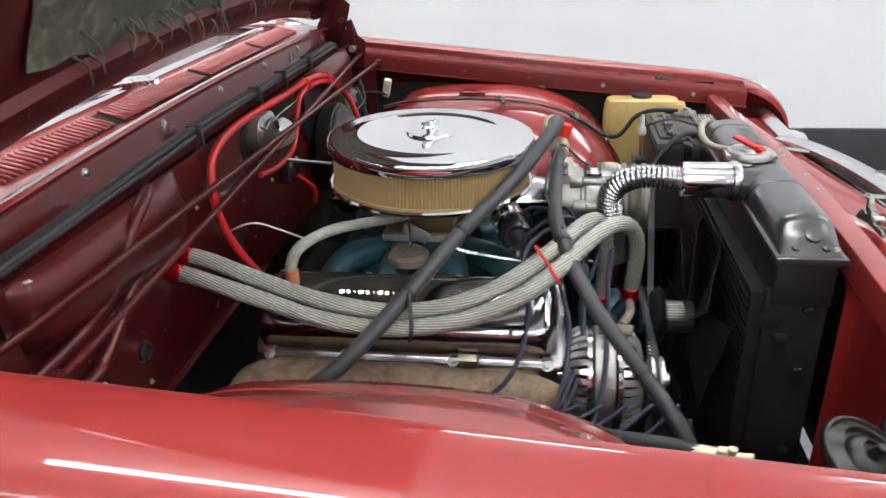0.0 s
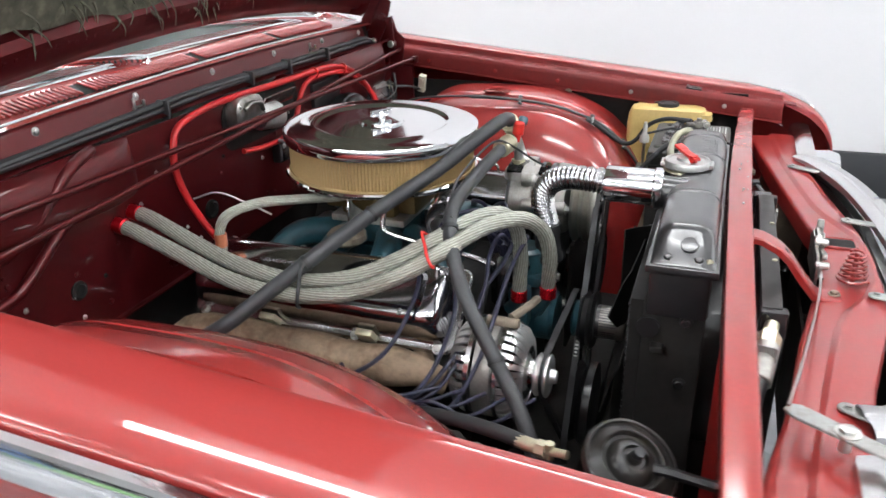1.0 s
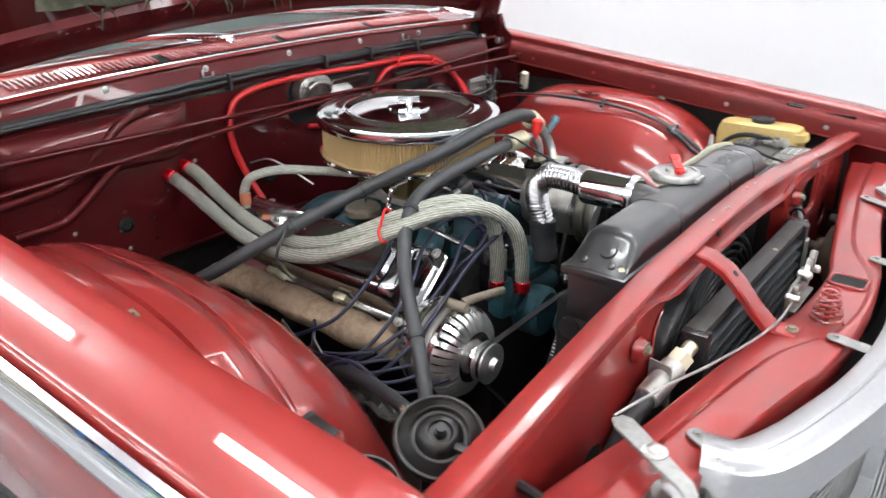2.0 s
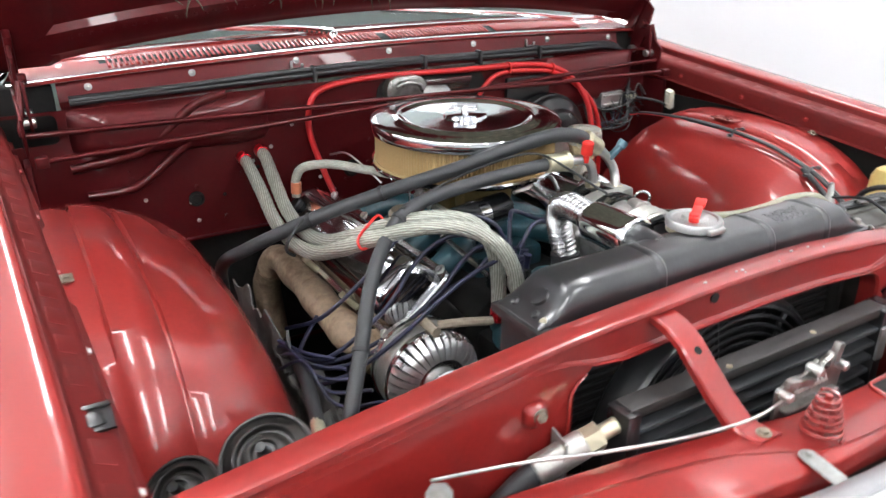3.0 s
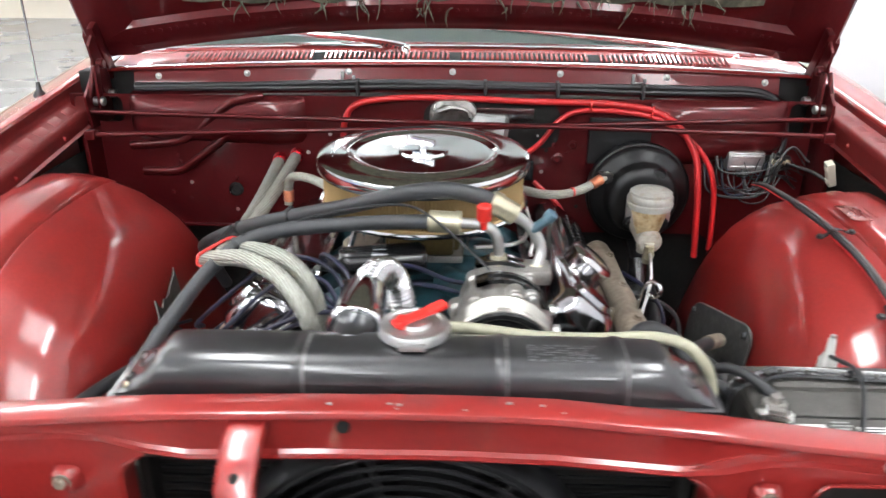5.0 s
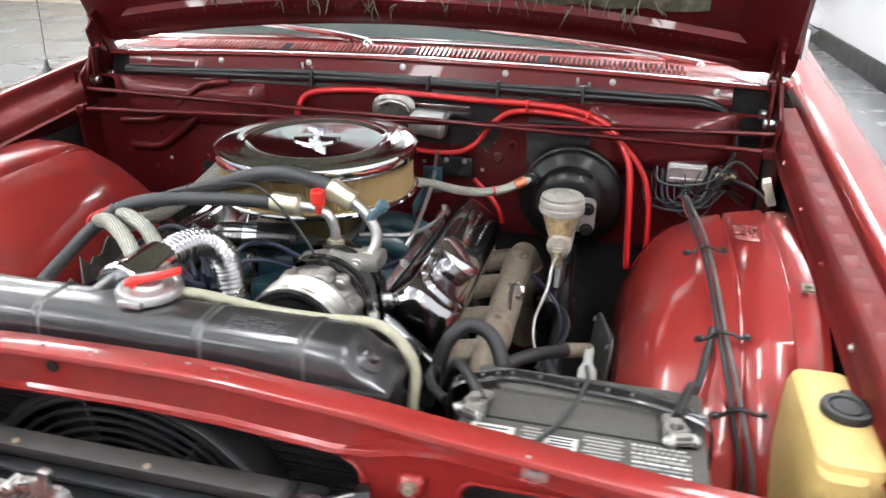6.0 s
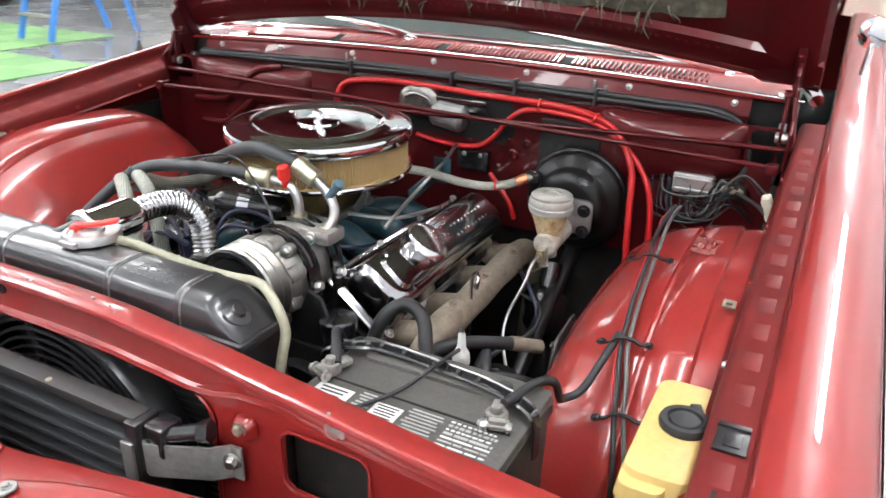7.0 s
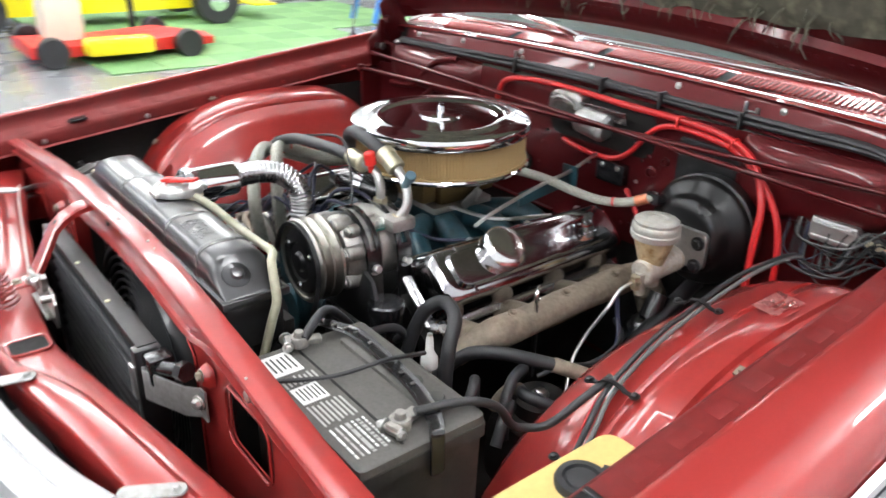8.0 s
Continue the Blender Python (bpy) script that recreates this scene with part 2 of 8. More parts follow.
def lathe(prof, at, axis, seg=32):
    """Turns (radius, height) round the axis that starts at the point at."""
    axis = Vector(axis).normalized()
    rot = axis.to_track_quat("Z", "Y").to_matrix().to_4x4()
    bm = bmesh.new()
    rings = []
    for r, h in prof:
        if r < 1e-6:
            rings.append([bm.verts.new((0, 0, h))])
        else:
            rings.append([bm.verts.new((r * math.cos(2 * math.pi * i / seg), r * math.sin(2 * math.pi * i / seg), h)) for i in range(seg)])
    for p, q in zip(rings, rings[1:]):
        for i in range(seg):
            j = (i + 1) % seg
            if len(p) == 1 and len(q) == 1:
                continue
            if len(p) == 1:
                bm.faces.new((p[0], q[i], q[j]))
            elif len(q) == 1:
                bm.faces.new((p[i], p[j], q[0]))
            else:
                bm.faces.new((p[i], p[j], q[j], q[i]))
    return moved(bm, Matrix.Translation(at) @ rot)


def curve_points(pts, n=7):
    pts = [Vector(p) for p in pts]
    if len(pts) < 3:
        return pts
    ext = [2 * pts[0] - pts[1], *pts, 2 * pts[-1] - pts[-2]]
    out = []
    for i in range(1, len(ext) - 2):
        p0, p1, p2, p3 = ext[i - 1:i + 3]
        for k in range(n):
            t = k / n
            out.append(0.5 * ((2 * p1) + (p2 - p0) * t + (2 * p0 - 5 * p1 + 4 * p2 - p3) * t * t + (3 * p1 - p0 - 3 * p2 + p3) * t ** 3))
    out.append(pts[-1])
    return out


def tube(pts, r, seg=10, n=7, radius=None, straight=False, hollow=False):
    """A tube along a smooth line through pts; radius(u) may vary it along the way."""
    line = [Vector(p) for p in pts] if straight else curve_points(pts, n)
    bm = bmesh.new()
    uv = bm.loops.layers.uv.new("UVMap")
    tan = [(line[min(i + 1, len(line) - 1)] - line[max(i - 1, 0)]).normalized() for i in range(len(line))]
    up = tan[0].orthogonal().normalized()
    rings, length, dist = [], 0.0, [0.0]
    for i in range(1, len(line)):
        length += (line[i] - line[i - 1]).length
        dist.append(length)
    for i, p in enumerate(line):
        up = (up - tan[i] * up.dot(tan[i])).normalized()
        side = tan[i].cross(up)
        rr = r if radius is None else radius(dist[i] / length, dist[i])
        rings.append([bm.verts.new(p + rr * (math.cos(a) * up + math.sin(a) * side)) for a in (2 * math.pi * k / seg for k in range(seg))])
    for i in range(len(rings) - 1):
        for k in range(seg):
            j = (k + 1) % seg
            f = bm.faces.new((rings[i][k], rings[i][j], rings[i + 1][j], rings[i + 1][k]))
            for lp, u, v in zip(f.loops, (k, k + 1, k + 1, k), (i, i, i + 1, i + 1)):
                lp[uv].uv = (u / seg, dist[v])
    if not hollow:
        bm.faces.new(rings[0])
        bm.faces.new(rings[-1])
    return bm


def braid_tube(pts, r, strands=19, lay=13.0, step=0.004, seg=76):
    """A sleeve of twisted wire strands: ridges run along the tube in two crossing sets."""
    rough = curve_points(pts, 40)
    line, acc = [rough[0]], 0.0
    for a, b in zip(rough, rough[1:]):
        acc += (b - a).length
        if acc >= step:
            line.append(b)
            acc = 0.0
    bm = bmesh.new()
    uv = bm.loops.layers.uv.new("UVMap")
    tan = [(line[min(i + 1, len(line) - 1)] - line[max(i - 1, 0)]).normalized() for i in range(len(line))]
    up, d, rings, dist = tan[0].orthogonal().normalized(), 0.0, [], []
    for i, p in enumerate(line):
        d += (p - line[i - 1]).length if i else 0.0
        dist.append(d)
        up = (up - tan[i] * up.dot(tan[i])).normalized()
        side = tan[i].cross(up)
        swell = 1 + 0.05 * noise.noise((d * 22, r * 900, 1.5))
        ring = []
        for k in range(seg):
            a = 2 * math.pi * k / seg
            w = 0.5 * noise.noise((math.cos(a) * 1.6, math.sin(a) * 1.6, d * 30))
            one = abs(math.cos(0.5 * strands * (a + lay * d) + w * 2))
            two = abs(math.cos(0.5 * strands * (a - lay * d) + w * 2))
            ring.append(bm.verts.new(p + r * swell * (0.93 + 0.10 * max(one, 0.55 * two)) * (math.cos(a) * up + math.sin(a) * side)))
        rings.append(ring)
    for i in range(len(rings) - 1):
        for k in range(seg):
            j = (k + 1) % seg
            f = bm.faces.new((rings[i][k], rings[i][j], rings[i + 1][j], rings[i + 1][k]))
            for lp, u, v in zip(f.loops, (k, k + 1, k + 1, k), (i, i, i + 1, i + 1)):
                lp[uv].uv = (u / seg, dist[v])
    bm.faces.new(rings[0])
    bm.faces.new(rings[-1])
    return bm


def loft(sections, closed=False, caps=False):
    """A sheet, or a closed form, through rows of points."""
    bm = bmesh.new()
    rows = [[bm.verts.new(p) for p in s] for s in sections]
    m = len(rows[0])
    for a, b in zip(rows, rows[1:]):
        for k in range(m if closed else m - 1):
            j = (k + 1) % m
            bm.faces.new((a[k], a[j], b[j], b[k]))
    if caps:
        bm.faces.new(rows[0])
        bm.faces.new(rows[-1])
    return bm


def thick(bm, t):
    """Gives a sheet a thickness."""
    bmesh.ops.recalc_face_normals(bm, faces=bm.faces)
    bmesh.ops.solidify(bm, geom=list(bm.faces), thickness=t)
    return bm


def prism(outline, vec, bevel=0.0, seg=2):
    """A flat outline of points pushed along vec."""
    bm = bmesh.new()
    f = bm.faces.new([bm.verts.new(p) for p in outline])
    r = bmesh.ops.extrude_face_region(bm, geom=[f])
    bmesh.ops.translate(bm, verts=[v for v in r["geom"] if isinstance(v, bmesh.types.BMVert)], vec=vec)
    if bevel:
        bmesh.ops.bevel(bm, geom=list(bm.edges), offset=bevel, segments=seg, affect="EDGES", profile=0.6)
    return bm


def lerp(x, table):
    """A smooth reading between rows of (x, value)."""
    if x <= table[0][0]:
        return table[0][1]
    for (a, va), (b, vb) in zip(table, table[1:]):
        if x <= b:
            t = (x - a) / (b - a)
            return va + (vb - va) * t
    return table[-1][1]


def bolt(at, axis, r=0.006, h=0.005, seg=6):
    axis = Vector(axis).normalized()
    return merge(lathe([(0, 0), (r * 1.5, 0), (r * 1.5, h * 0.3), (0, h * 0.3)], at, axis, 12), lathe([(r, 0), (r, h), (r * 0.8, h * 1.15), (0, h * 1.15)], at, axis, seg))


# ---- the showroom ----
def room():
    part("floor", rbox((24, 24, 0.2), (0, -5, -0.1)), FLOOR_GREY, None, smooth=False)
    tagged(bpy.data.objects["floor"], "polished grey concrete showroom floor", "floor", kind="structure")
    for nm, size, at in (("wall_north", (24.4, 0.2, CEIL), (0, 2.86, CEIL / 2)), ("wall_south", (24.4, 0.2, CEIL), (0, -15.1, CEIL / 2)),
                         ("wall_east", (0.2, 18, CEIL), (12.1, -6.1, CEIL / 2)), ("wall_west", (0.2, 18, CEIL), (-11.1, -6.1, CEIL / 2))):
        tagged(part(nm, rbox(size, at), BEIGE_WALL if nm == "wall_west" else WALL_WHITE, smooth=False), "pale beige showroom wall" if nm == "wall_west" else "plain white painted showroom wall", "wall", kind="structure")
    tagged(part("baseboard", rbox((24, 0.03, 0.22), (0, 2.745, 0.11), 0.004), SKIRT), "dark skirting board along the white wall", "baseboard", kind="structure")
    tagged(part("ceiling", rbox((24.4, 24.4, 0.2), (0, -5, CEIL + 0.1)), CEILING, smooth=False), "pale painted showroom ceiling", "ceiling", kind="structure")


def ceiling_light(at, length, along_x=True):
    t = thing("ceiling_light", "long white fluorescent ceiling light with a lit diffuser", "ceiling light", (at[0], at[1], CEIL), group="ceiling lights")
    s = (length, 0.30, 0.06) if along_x else (0.30, length, 0.06)
    part("housing", rbox(s, (at[0], at[1], CEIL - 0.40), 0.008), ALU_PLATE, t)
    for k in (-1, 1):
        part("hanger", cyl((at[0] + k * length * 0.4, at[1], CEIL - 0.38), (at[0] + k * length * 0.4, at[1], CEIL), 0.006, 8), STEEL, t)
    # glowing strip added on top of the housing to lift the ceiling
    up = (length - 0.10, 0.22, 0.02) if along_x else (0.22, length - 0.10, 0.02)
    part("added_uplight_strip", rbox(up, (at[0], at[1], CEIL - 0.364), 0.006), UPLIGHT, t)
    d = (length - 0.06, 0.24, 0.03) if along_x else (0.24, length - 0.06, 0.03)
    part("diffuser", rbox(d, (at[0], at[1], CEIL - 0.446), 0.01), LIGHT, t)


room()
for lx in (-7.5, -3.75, 0.0, 3.75, 7.5):
    for ly in (-10.6, -7.3, -4.1, -1.05, 1.6):
        ceiling_light((lx, ly), 2.6)


# ---- the car body ----
CY = 0.045                      # middle of the car


def rim(x, s=1):                # height of the wing's inner edge; the car leans a little to the right
    return 0.959 - 0.105 * x + (0.017 if s < 0 else 0.0)


NOSE = [(-1.4, 0.0), (0.66, 0.0), (0.74, -0.008), (0.79, -0.021), (0.83, -0.043), (0.855, -0.07), (0.870, -0.098), (0.878, -0.13)]
SHAPE = [(0.829, -0.022), (0.830, -0.004), (0.833, 0.0), (0.842, 0.003), (0.856, 0.0045), (0.874, 0.0045), (0.892, 0.002),
         (0.908, -0.002), (0.922, -0.008), (0.931, -0.017), (0.936, -0.034), (0.939, -0.05), (0.943, -0.09), (0.947, -0.16), (0.945, -0.26), (0.935, -0.36), (0.93, -0.42)]

SHAPE_LEFT = [(0.829, -0.022), (0.830, -0.006), (0.833, -0.001), (0.838, 0.0005), (0.846, -0.0005), (0.860, -0.0035), (0.876, -0.008), (0.892, -0.013),
              (0.908, -0.019), (0.922, -0.026), (0.930, -0.034), (0.934, -0.043), (0.938, -0.055), (0.943, -0.09), (0.947, -0.16), (0.945, -0.26), (0.935, -0.36), (0.93, -0.42)]

body = thing("car_body", "burgundy red vintage saloon with its engine bay open", "car", (0, CY, 0))


def low_edge(x):                # wheel opening in the wing's lower edge
    d = abs(x - 0.09)
    return 0.30 + (math.sqrt(0.385 ** 2 - d * d) if d < 0.385 else 0.0)


def wing(s):
    shape = SHAPE if s > 0 else SHAPE_LEFT

    def mid(x):                 # the left edge draws in a little towards the nose
        return CY if s > 0 else 0.0522 + 0.04 * min(x, 0.6)
    rows = []
    xs = [-1.5 + 0.05 * i for i in range(44)] + [0.70, 0.74, 0.78, 0.80, 0.82, 0.84, 0.85, 0.86, 0.868, 0.874, 0.878]
    for x in xs:
        z0, d = rim(x, s), lerp(x, NOSE)
        pull = 1 - 0.12 * max(0, x - 0.8) / 0.08
        row = []
        for o, dz in shape:
            z = z0 + dz + d * (1 if dz > -0.3 else 0.3)
            if dz < -0.1:
                k = (-0.09 - dz) / 0.33
                z = (z0 - 0.09) * (1 - k) + low_edge(x) * k
            row.append((x, mid(x) + s * (0.81 + (o - 0.81) * pull), z))
        rows.append(row)
    last = rows[-1]
    rows.append([(0.876, p[1], min(p[2], 0.50)) for p in last])
    ob = part("wing", loft(rows), RED, body, "glossy burgundy front wing")
    # bright moulding along the top of the side
    trim = [[(x, mid(x) + s * o, rim(x, s) + dz + 1.6 * lerp(x, NOSE)) for o, dz in ((0.938, -0.034), (0.946, -0.036), (0.951, -0.045), (0.953, -0.06), (0.951, -0.076), (0.945, -0.084), (0.940, -0.085))]
            for x in [-1.5 + 0.1 * i for i in range(24)]]
    part("side_moulding", loft(trim), CHROME, ob, "bright chrome side moulding")
    # bolted flange under the edge, with pressed dimples
    fl = []
    for i in range(21):
        x = -0.46 + i * 0.06
        edge = ((0.8305, -0.006), (0.827, -0.016), (0.822, -0.018), (0.790, -0.019), (0.784, -0.023), (0.781, -0.032), (0.780, -0.062), (0.772, -0.066)) if s > 0 else \
            ((0.8305, -0.006), (0.829, -0.018), (0.826, -0.030), (0.821, -0.036), (0.800, -0.048), (0.795, -0.052), (0.792, -0.060), (0.790, -0.080), (0.782, -0.084))
        fl.append([(x, mid(x) + s * o, rim(x, s) + dz) for o, dz in edge])
    flange = part("flange", thick(loft(fl), 0.0015), FLANGE, body, "darker red bolted flange")
    for i in range(18):
        x = -0.30 + i * 0.062
        if abs(x - 0.52) < 0.03:
            continue
        d = rbox((0.036, 0.021, 0.0040), (x, mid(x) + s * (0.805 if s > 0 else 0.8105), rim(x, s) - (0.0188 if s > 0 else 0.0415)), 0.0016, (3 if s > 0 else -30, 6, 0), 2)
        part("dimple", d, FLANGE, flange, angle=20)
    low = 0.0 if s > 0 else 0.026
    part("fender_clip", merge(rbox((0.038, 0.031, 0.0035), (0.52, mid(0.52) + s * 0.806, rim(0.52, s) - low - 0.0155), 0.001, (0, 6, 0)),
                              rbox((0.020, 0.016, 0.003), (0.523, mid(0.52) + s * 0.807, rim(0.52, s) - low - 0.0135), 0.0012, (0, 6, 0)), rbox((0.006, 0.031, 0.006), (0.503, mid(0.52) + s * 0.806, rim(0.52, s) - low - 0.0125), 0.001, (0, 6, 0))), BLACK, flange, "dull dark metal spring clip")
    for x in (-0.22, -0.02, 0.16, 0.36, 0.60):
        part("bolt", bolt((x, mid(x) + s * (0.779 if s > 0 else 0.790), rim(x, s) - (0.045 if s > 0 else 0.070)), (0, -s, 0), 0.004, 0.004), STEEL if x > 0.3 else RED_INNER, flange)


WELL = [(-0.36, -0.30), (-0.30, -0.20), (-0.25, -0.10), (-0.21, -0.045), (-0.17, -0.018), (-0.12, -0.004), (-0.05, 0.0), (0.05, 0.002), (0.12, -0.001),
        (0.18, -0.008), (0.23, -0.022), (0.28, -0.043), (0.32, -0.068), (0.355, -0.10), (0.39, -0.145), (0.42, -0.20), (0.45, -0.28), (0.47, -0.36)]
APRON = [(0.49, 0.40), (0.497, 0.55), (0.507, 0.66), (0.520, 0.725), (0.537, 0.775), (0.560, 0.815), (0.588, 0.842), (0.612, 0.856), (0.618, 0.861), (0.640, 0.869),
         (0.668, 0.877), (0.671, 0.872), (0.675, 0.872), (0.678, 0.880), (0.705, 0.887), (0.735, 0.892), (0.739, 0.886), (0.760, 0.891), (0.780, 0.892)]


def apron(s):
    xs = [-0.36 + 0.01 * i for i in range(84)]
    rows = []
    for x in xs:
        d = sum(lerp(x + o, WELL) for o in (-0.04, -0.025, -0.0125, 0.0, 0.0125, 0.025, 0.04)) / 7
        rows.append([(x, CY + s * o, max(0.30, z + d * (0.25 + 0.75 * min(1, (z - 0.40) / 0.42))) - 0.011 + (0.014 * min(1, max(0, (o - 0.60) / 0.09)) if s < 0 else 0)) for o, z in APRON])
    a = part("inner_wing", thick(loft(rows), 0.0015), RED_INNER, body, "red pressed-steel inner wing over the wheel", 60)
    for x, y, z in ((0.190, -0.723, 0.8905), (0.347, -0.730, 0.799)) if s < 0 else ((0.196, 0.804, 0.8755),):
        part("spring_clip", merge(rbox((0.016, 0.017, 0.003), (x, y, z), 0.001, (0, 18 if x < 0.3 else 42, 0)), rbox((0.007, 0.008, 0.006), (x, y, z + 0.002), 0.001, (0, 18 if x < 0.3 else 42, 0))), TAN_IRON, a, "rusty spring clip")
    return a


def panel_holes(outline, holes, origin, u, v, t, bevel=0.0):
    """A flat sheet with openings, t thick: outline and holes are in u, v."""
    bm = bmesh.new()
    edges = []
    for loop in (outline, *holes):
        vs = [bm.verts.new(Vector(origin) + Vector(u) * p[0] + Vector(v) * p[1]) for p in loop]
        edges += [bm.edges.new((vs[i], vs[(i + 1) % len(vs)])) for i in range(len(vs))]
    bmesh.ops.triangle_fill(bm, use_beauty=True, use_dissolve=False, edges=edges)
    bmesh.ops.recalc_face_normals(bm, faces=bm.faces)
    bmesh.ops.solidify(bm, geom=list(bm.faces), thickness=t)
    return bm


def rounded(x0, y0, x1, y1, r, n=4):
    out = []
    for cx, cy, a0 in ((x1 - r, y1 - r, 0), (x0 + r, y1 - r, 90), (x0 + r, y0 + r, 180), (x1 - r, y0 + r, 270)):
        out += [(cx + r * math.cos(radians(a0 + 90 * i / n)), cy + r * math.sin(radians(a0 + 90 * i / n))) for i in range(n + 1)]
    return out


def circle(cx, cy, r, n=12):
    return [(cx + r * math.cos(2 * math.pi * i / n), cy + r * math.sin(2 * math.pi * i / n)) for i in range(n)]


def stack_up(loops, at):
    """A stepped boss that faces forward: (width, height, out)."""
    at = Vector(at)
    return loft([[at + Vector((o, a, b)) for a, b in rounded(-w / 2, -h / 2, w / 2, h / 2, min(w, h) * 0.3)] for w, h, o in loops], True, True)


for side in (1, -1):
    wing(side)
    apron(side)


# ---- firewall and cowl ----
def firewall():
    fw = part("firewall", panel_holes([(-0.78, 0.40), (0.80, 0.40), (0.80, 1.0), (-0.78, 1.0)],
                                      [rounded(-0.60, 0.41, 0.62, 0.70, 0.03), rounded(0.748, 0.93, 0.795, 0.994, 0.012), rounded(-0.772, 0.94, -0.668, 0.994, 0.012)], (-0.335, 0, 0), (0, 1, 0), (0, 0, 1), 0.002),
              SHADED_RED, body, "red painted steel firewall, darkened for the shade under the hood", smooth=False)
    # tunnel behind the engine: a near-black block in place of its shade
    part("tunnel_shade", rbox((0.6, 1.6, 0.5), (-0.66, CY, 0.46)), DARK, fw)
    # plenum box under the cowl, stepped forward
    for y0, y1 in ((-0.655, -0.27), (0.455, 0.745)):
        rows = []
        for i in range(29):
            u = -1 + 2 * i / 28
            k = (1 - abs(u) ** 5) ** 0.5
            low = (0.868 if y0 > 0 else 0.897) + 0.018 * (1 - k) + (0.022 * u if y0 > 0 else -0.008 * u)
            row = []
            for j in range(15):
                v = -1 + 2 * j / 14
                row.append((-0.336 + 0.031 * k * (1 - abs(v) ** 3) ** 0.55 * (1 - 0.12 * v), y0 + (y1 - y0) * i / 28, low + (1.0 - low) * j / 14))
            rows.append(row)
        part("plenum", loft(rows), SHADED_RED, fw, angle=70)
    # near-black blocks behind the side holes stand for the shade in there
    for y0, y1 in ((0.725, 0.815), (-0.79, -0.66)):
        part("pocket_shade", rbox((0.05, y1 - y0, 0.14), (-0.43, (y0 + y1) / 2, 0.965), 0.004), DARK, fw, "near-black block for the shade behind the hood hinge")
    # pressed ribs that run down the panel
    for pts in (((-0.328, -0.36, 1.0), (-0.314, -0.40, 0.996), (-0.310, -0.435, 0.982), (-0.314, -0.515, 0.920), (-0.322, -0.56, 0.900), (-0.33, -0.66, 0.888)),
                ((-0.332, -0.30, 0.966), (-0.320, -0.345, 0.960), (-0.315, -0.395, 0.948), (-0.318, -0.472, 0.893), (-0.322, -0.54, 0.844), (-0.325, -0.575, 0.833), (-0.33, -0.64, 0.831))):
        part("pressed_rib", tube(pts, 0.009, 14, 10), SHADED_RED, fw)
    random.seed(4)
    for i in range(44):
        y, z = random.uniform(-0.60, 0.32), random.uniform(0.72, 0.93)
        part("screw", bolt((-0.334, y, z), (1, 0, 0), 0.003 + 0.002 * (i % 4 == 0), 0.004), (SHADED_RED, SHADED_RED, STEEL, DARK)[i % 4], fw)
    for y, z, r in ((-0.44, 0.79, 0.016), (-0.09, 0.80, 0.02), (0.27, 0.87, 0.013), (0.30, 0.90, 0.01), (-0.22, 0.745, 0.012)):
        part("grommet", lathe([(r, 0), (r, 0.004), (r * 0.7, 0.006), (r * 0.6, 0.002), (0, 0.002)], (-0.334, y, z), (1, 0, 0), 18), SHADED_RED if r < 0.015 else DARK, fw)
    part("weld_flange", rbox((0.012, 0.62, 0.004), (-0.328, -0.30, 0.706), 0.001), SHADED_RED, fw)
    return fw


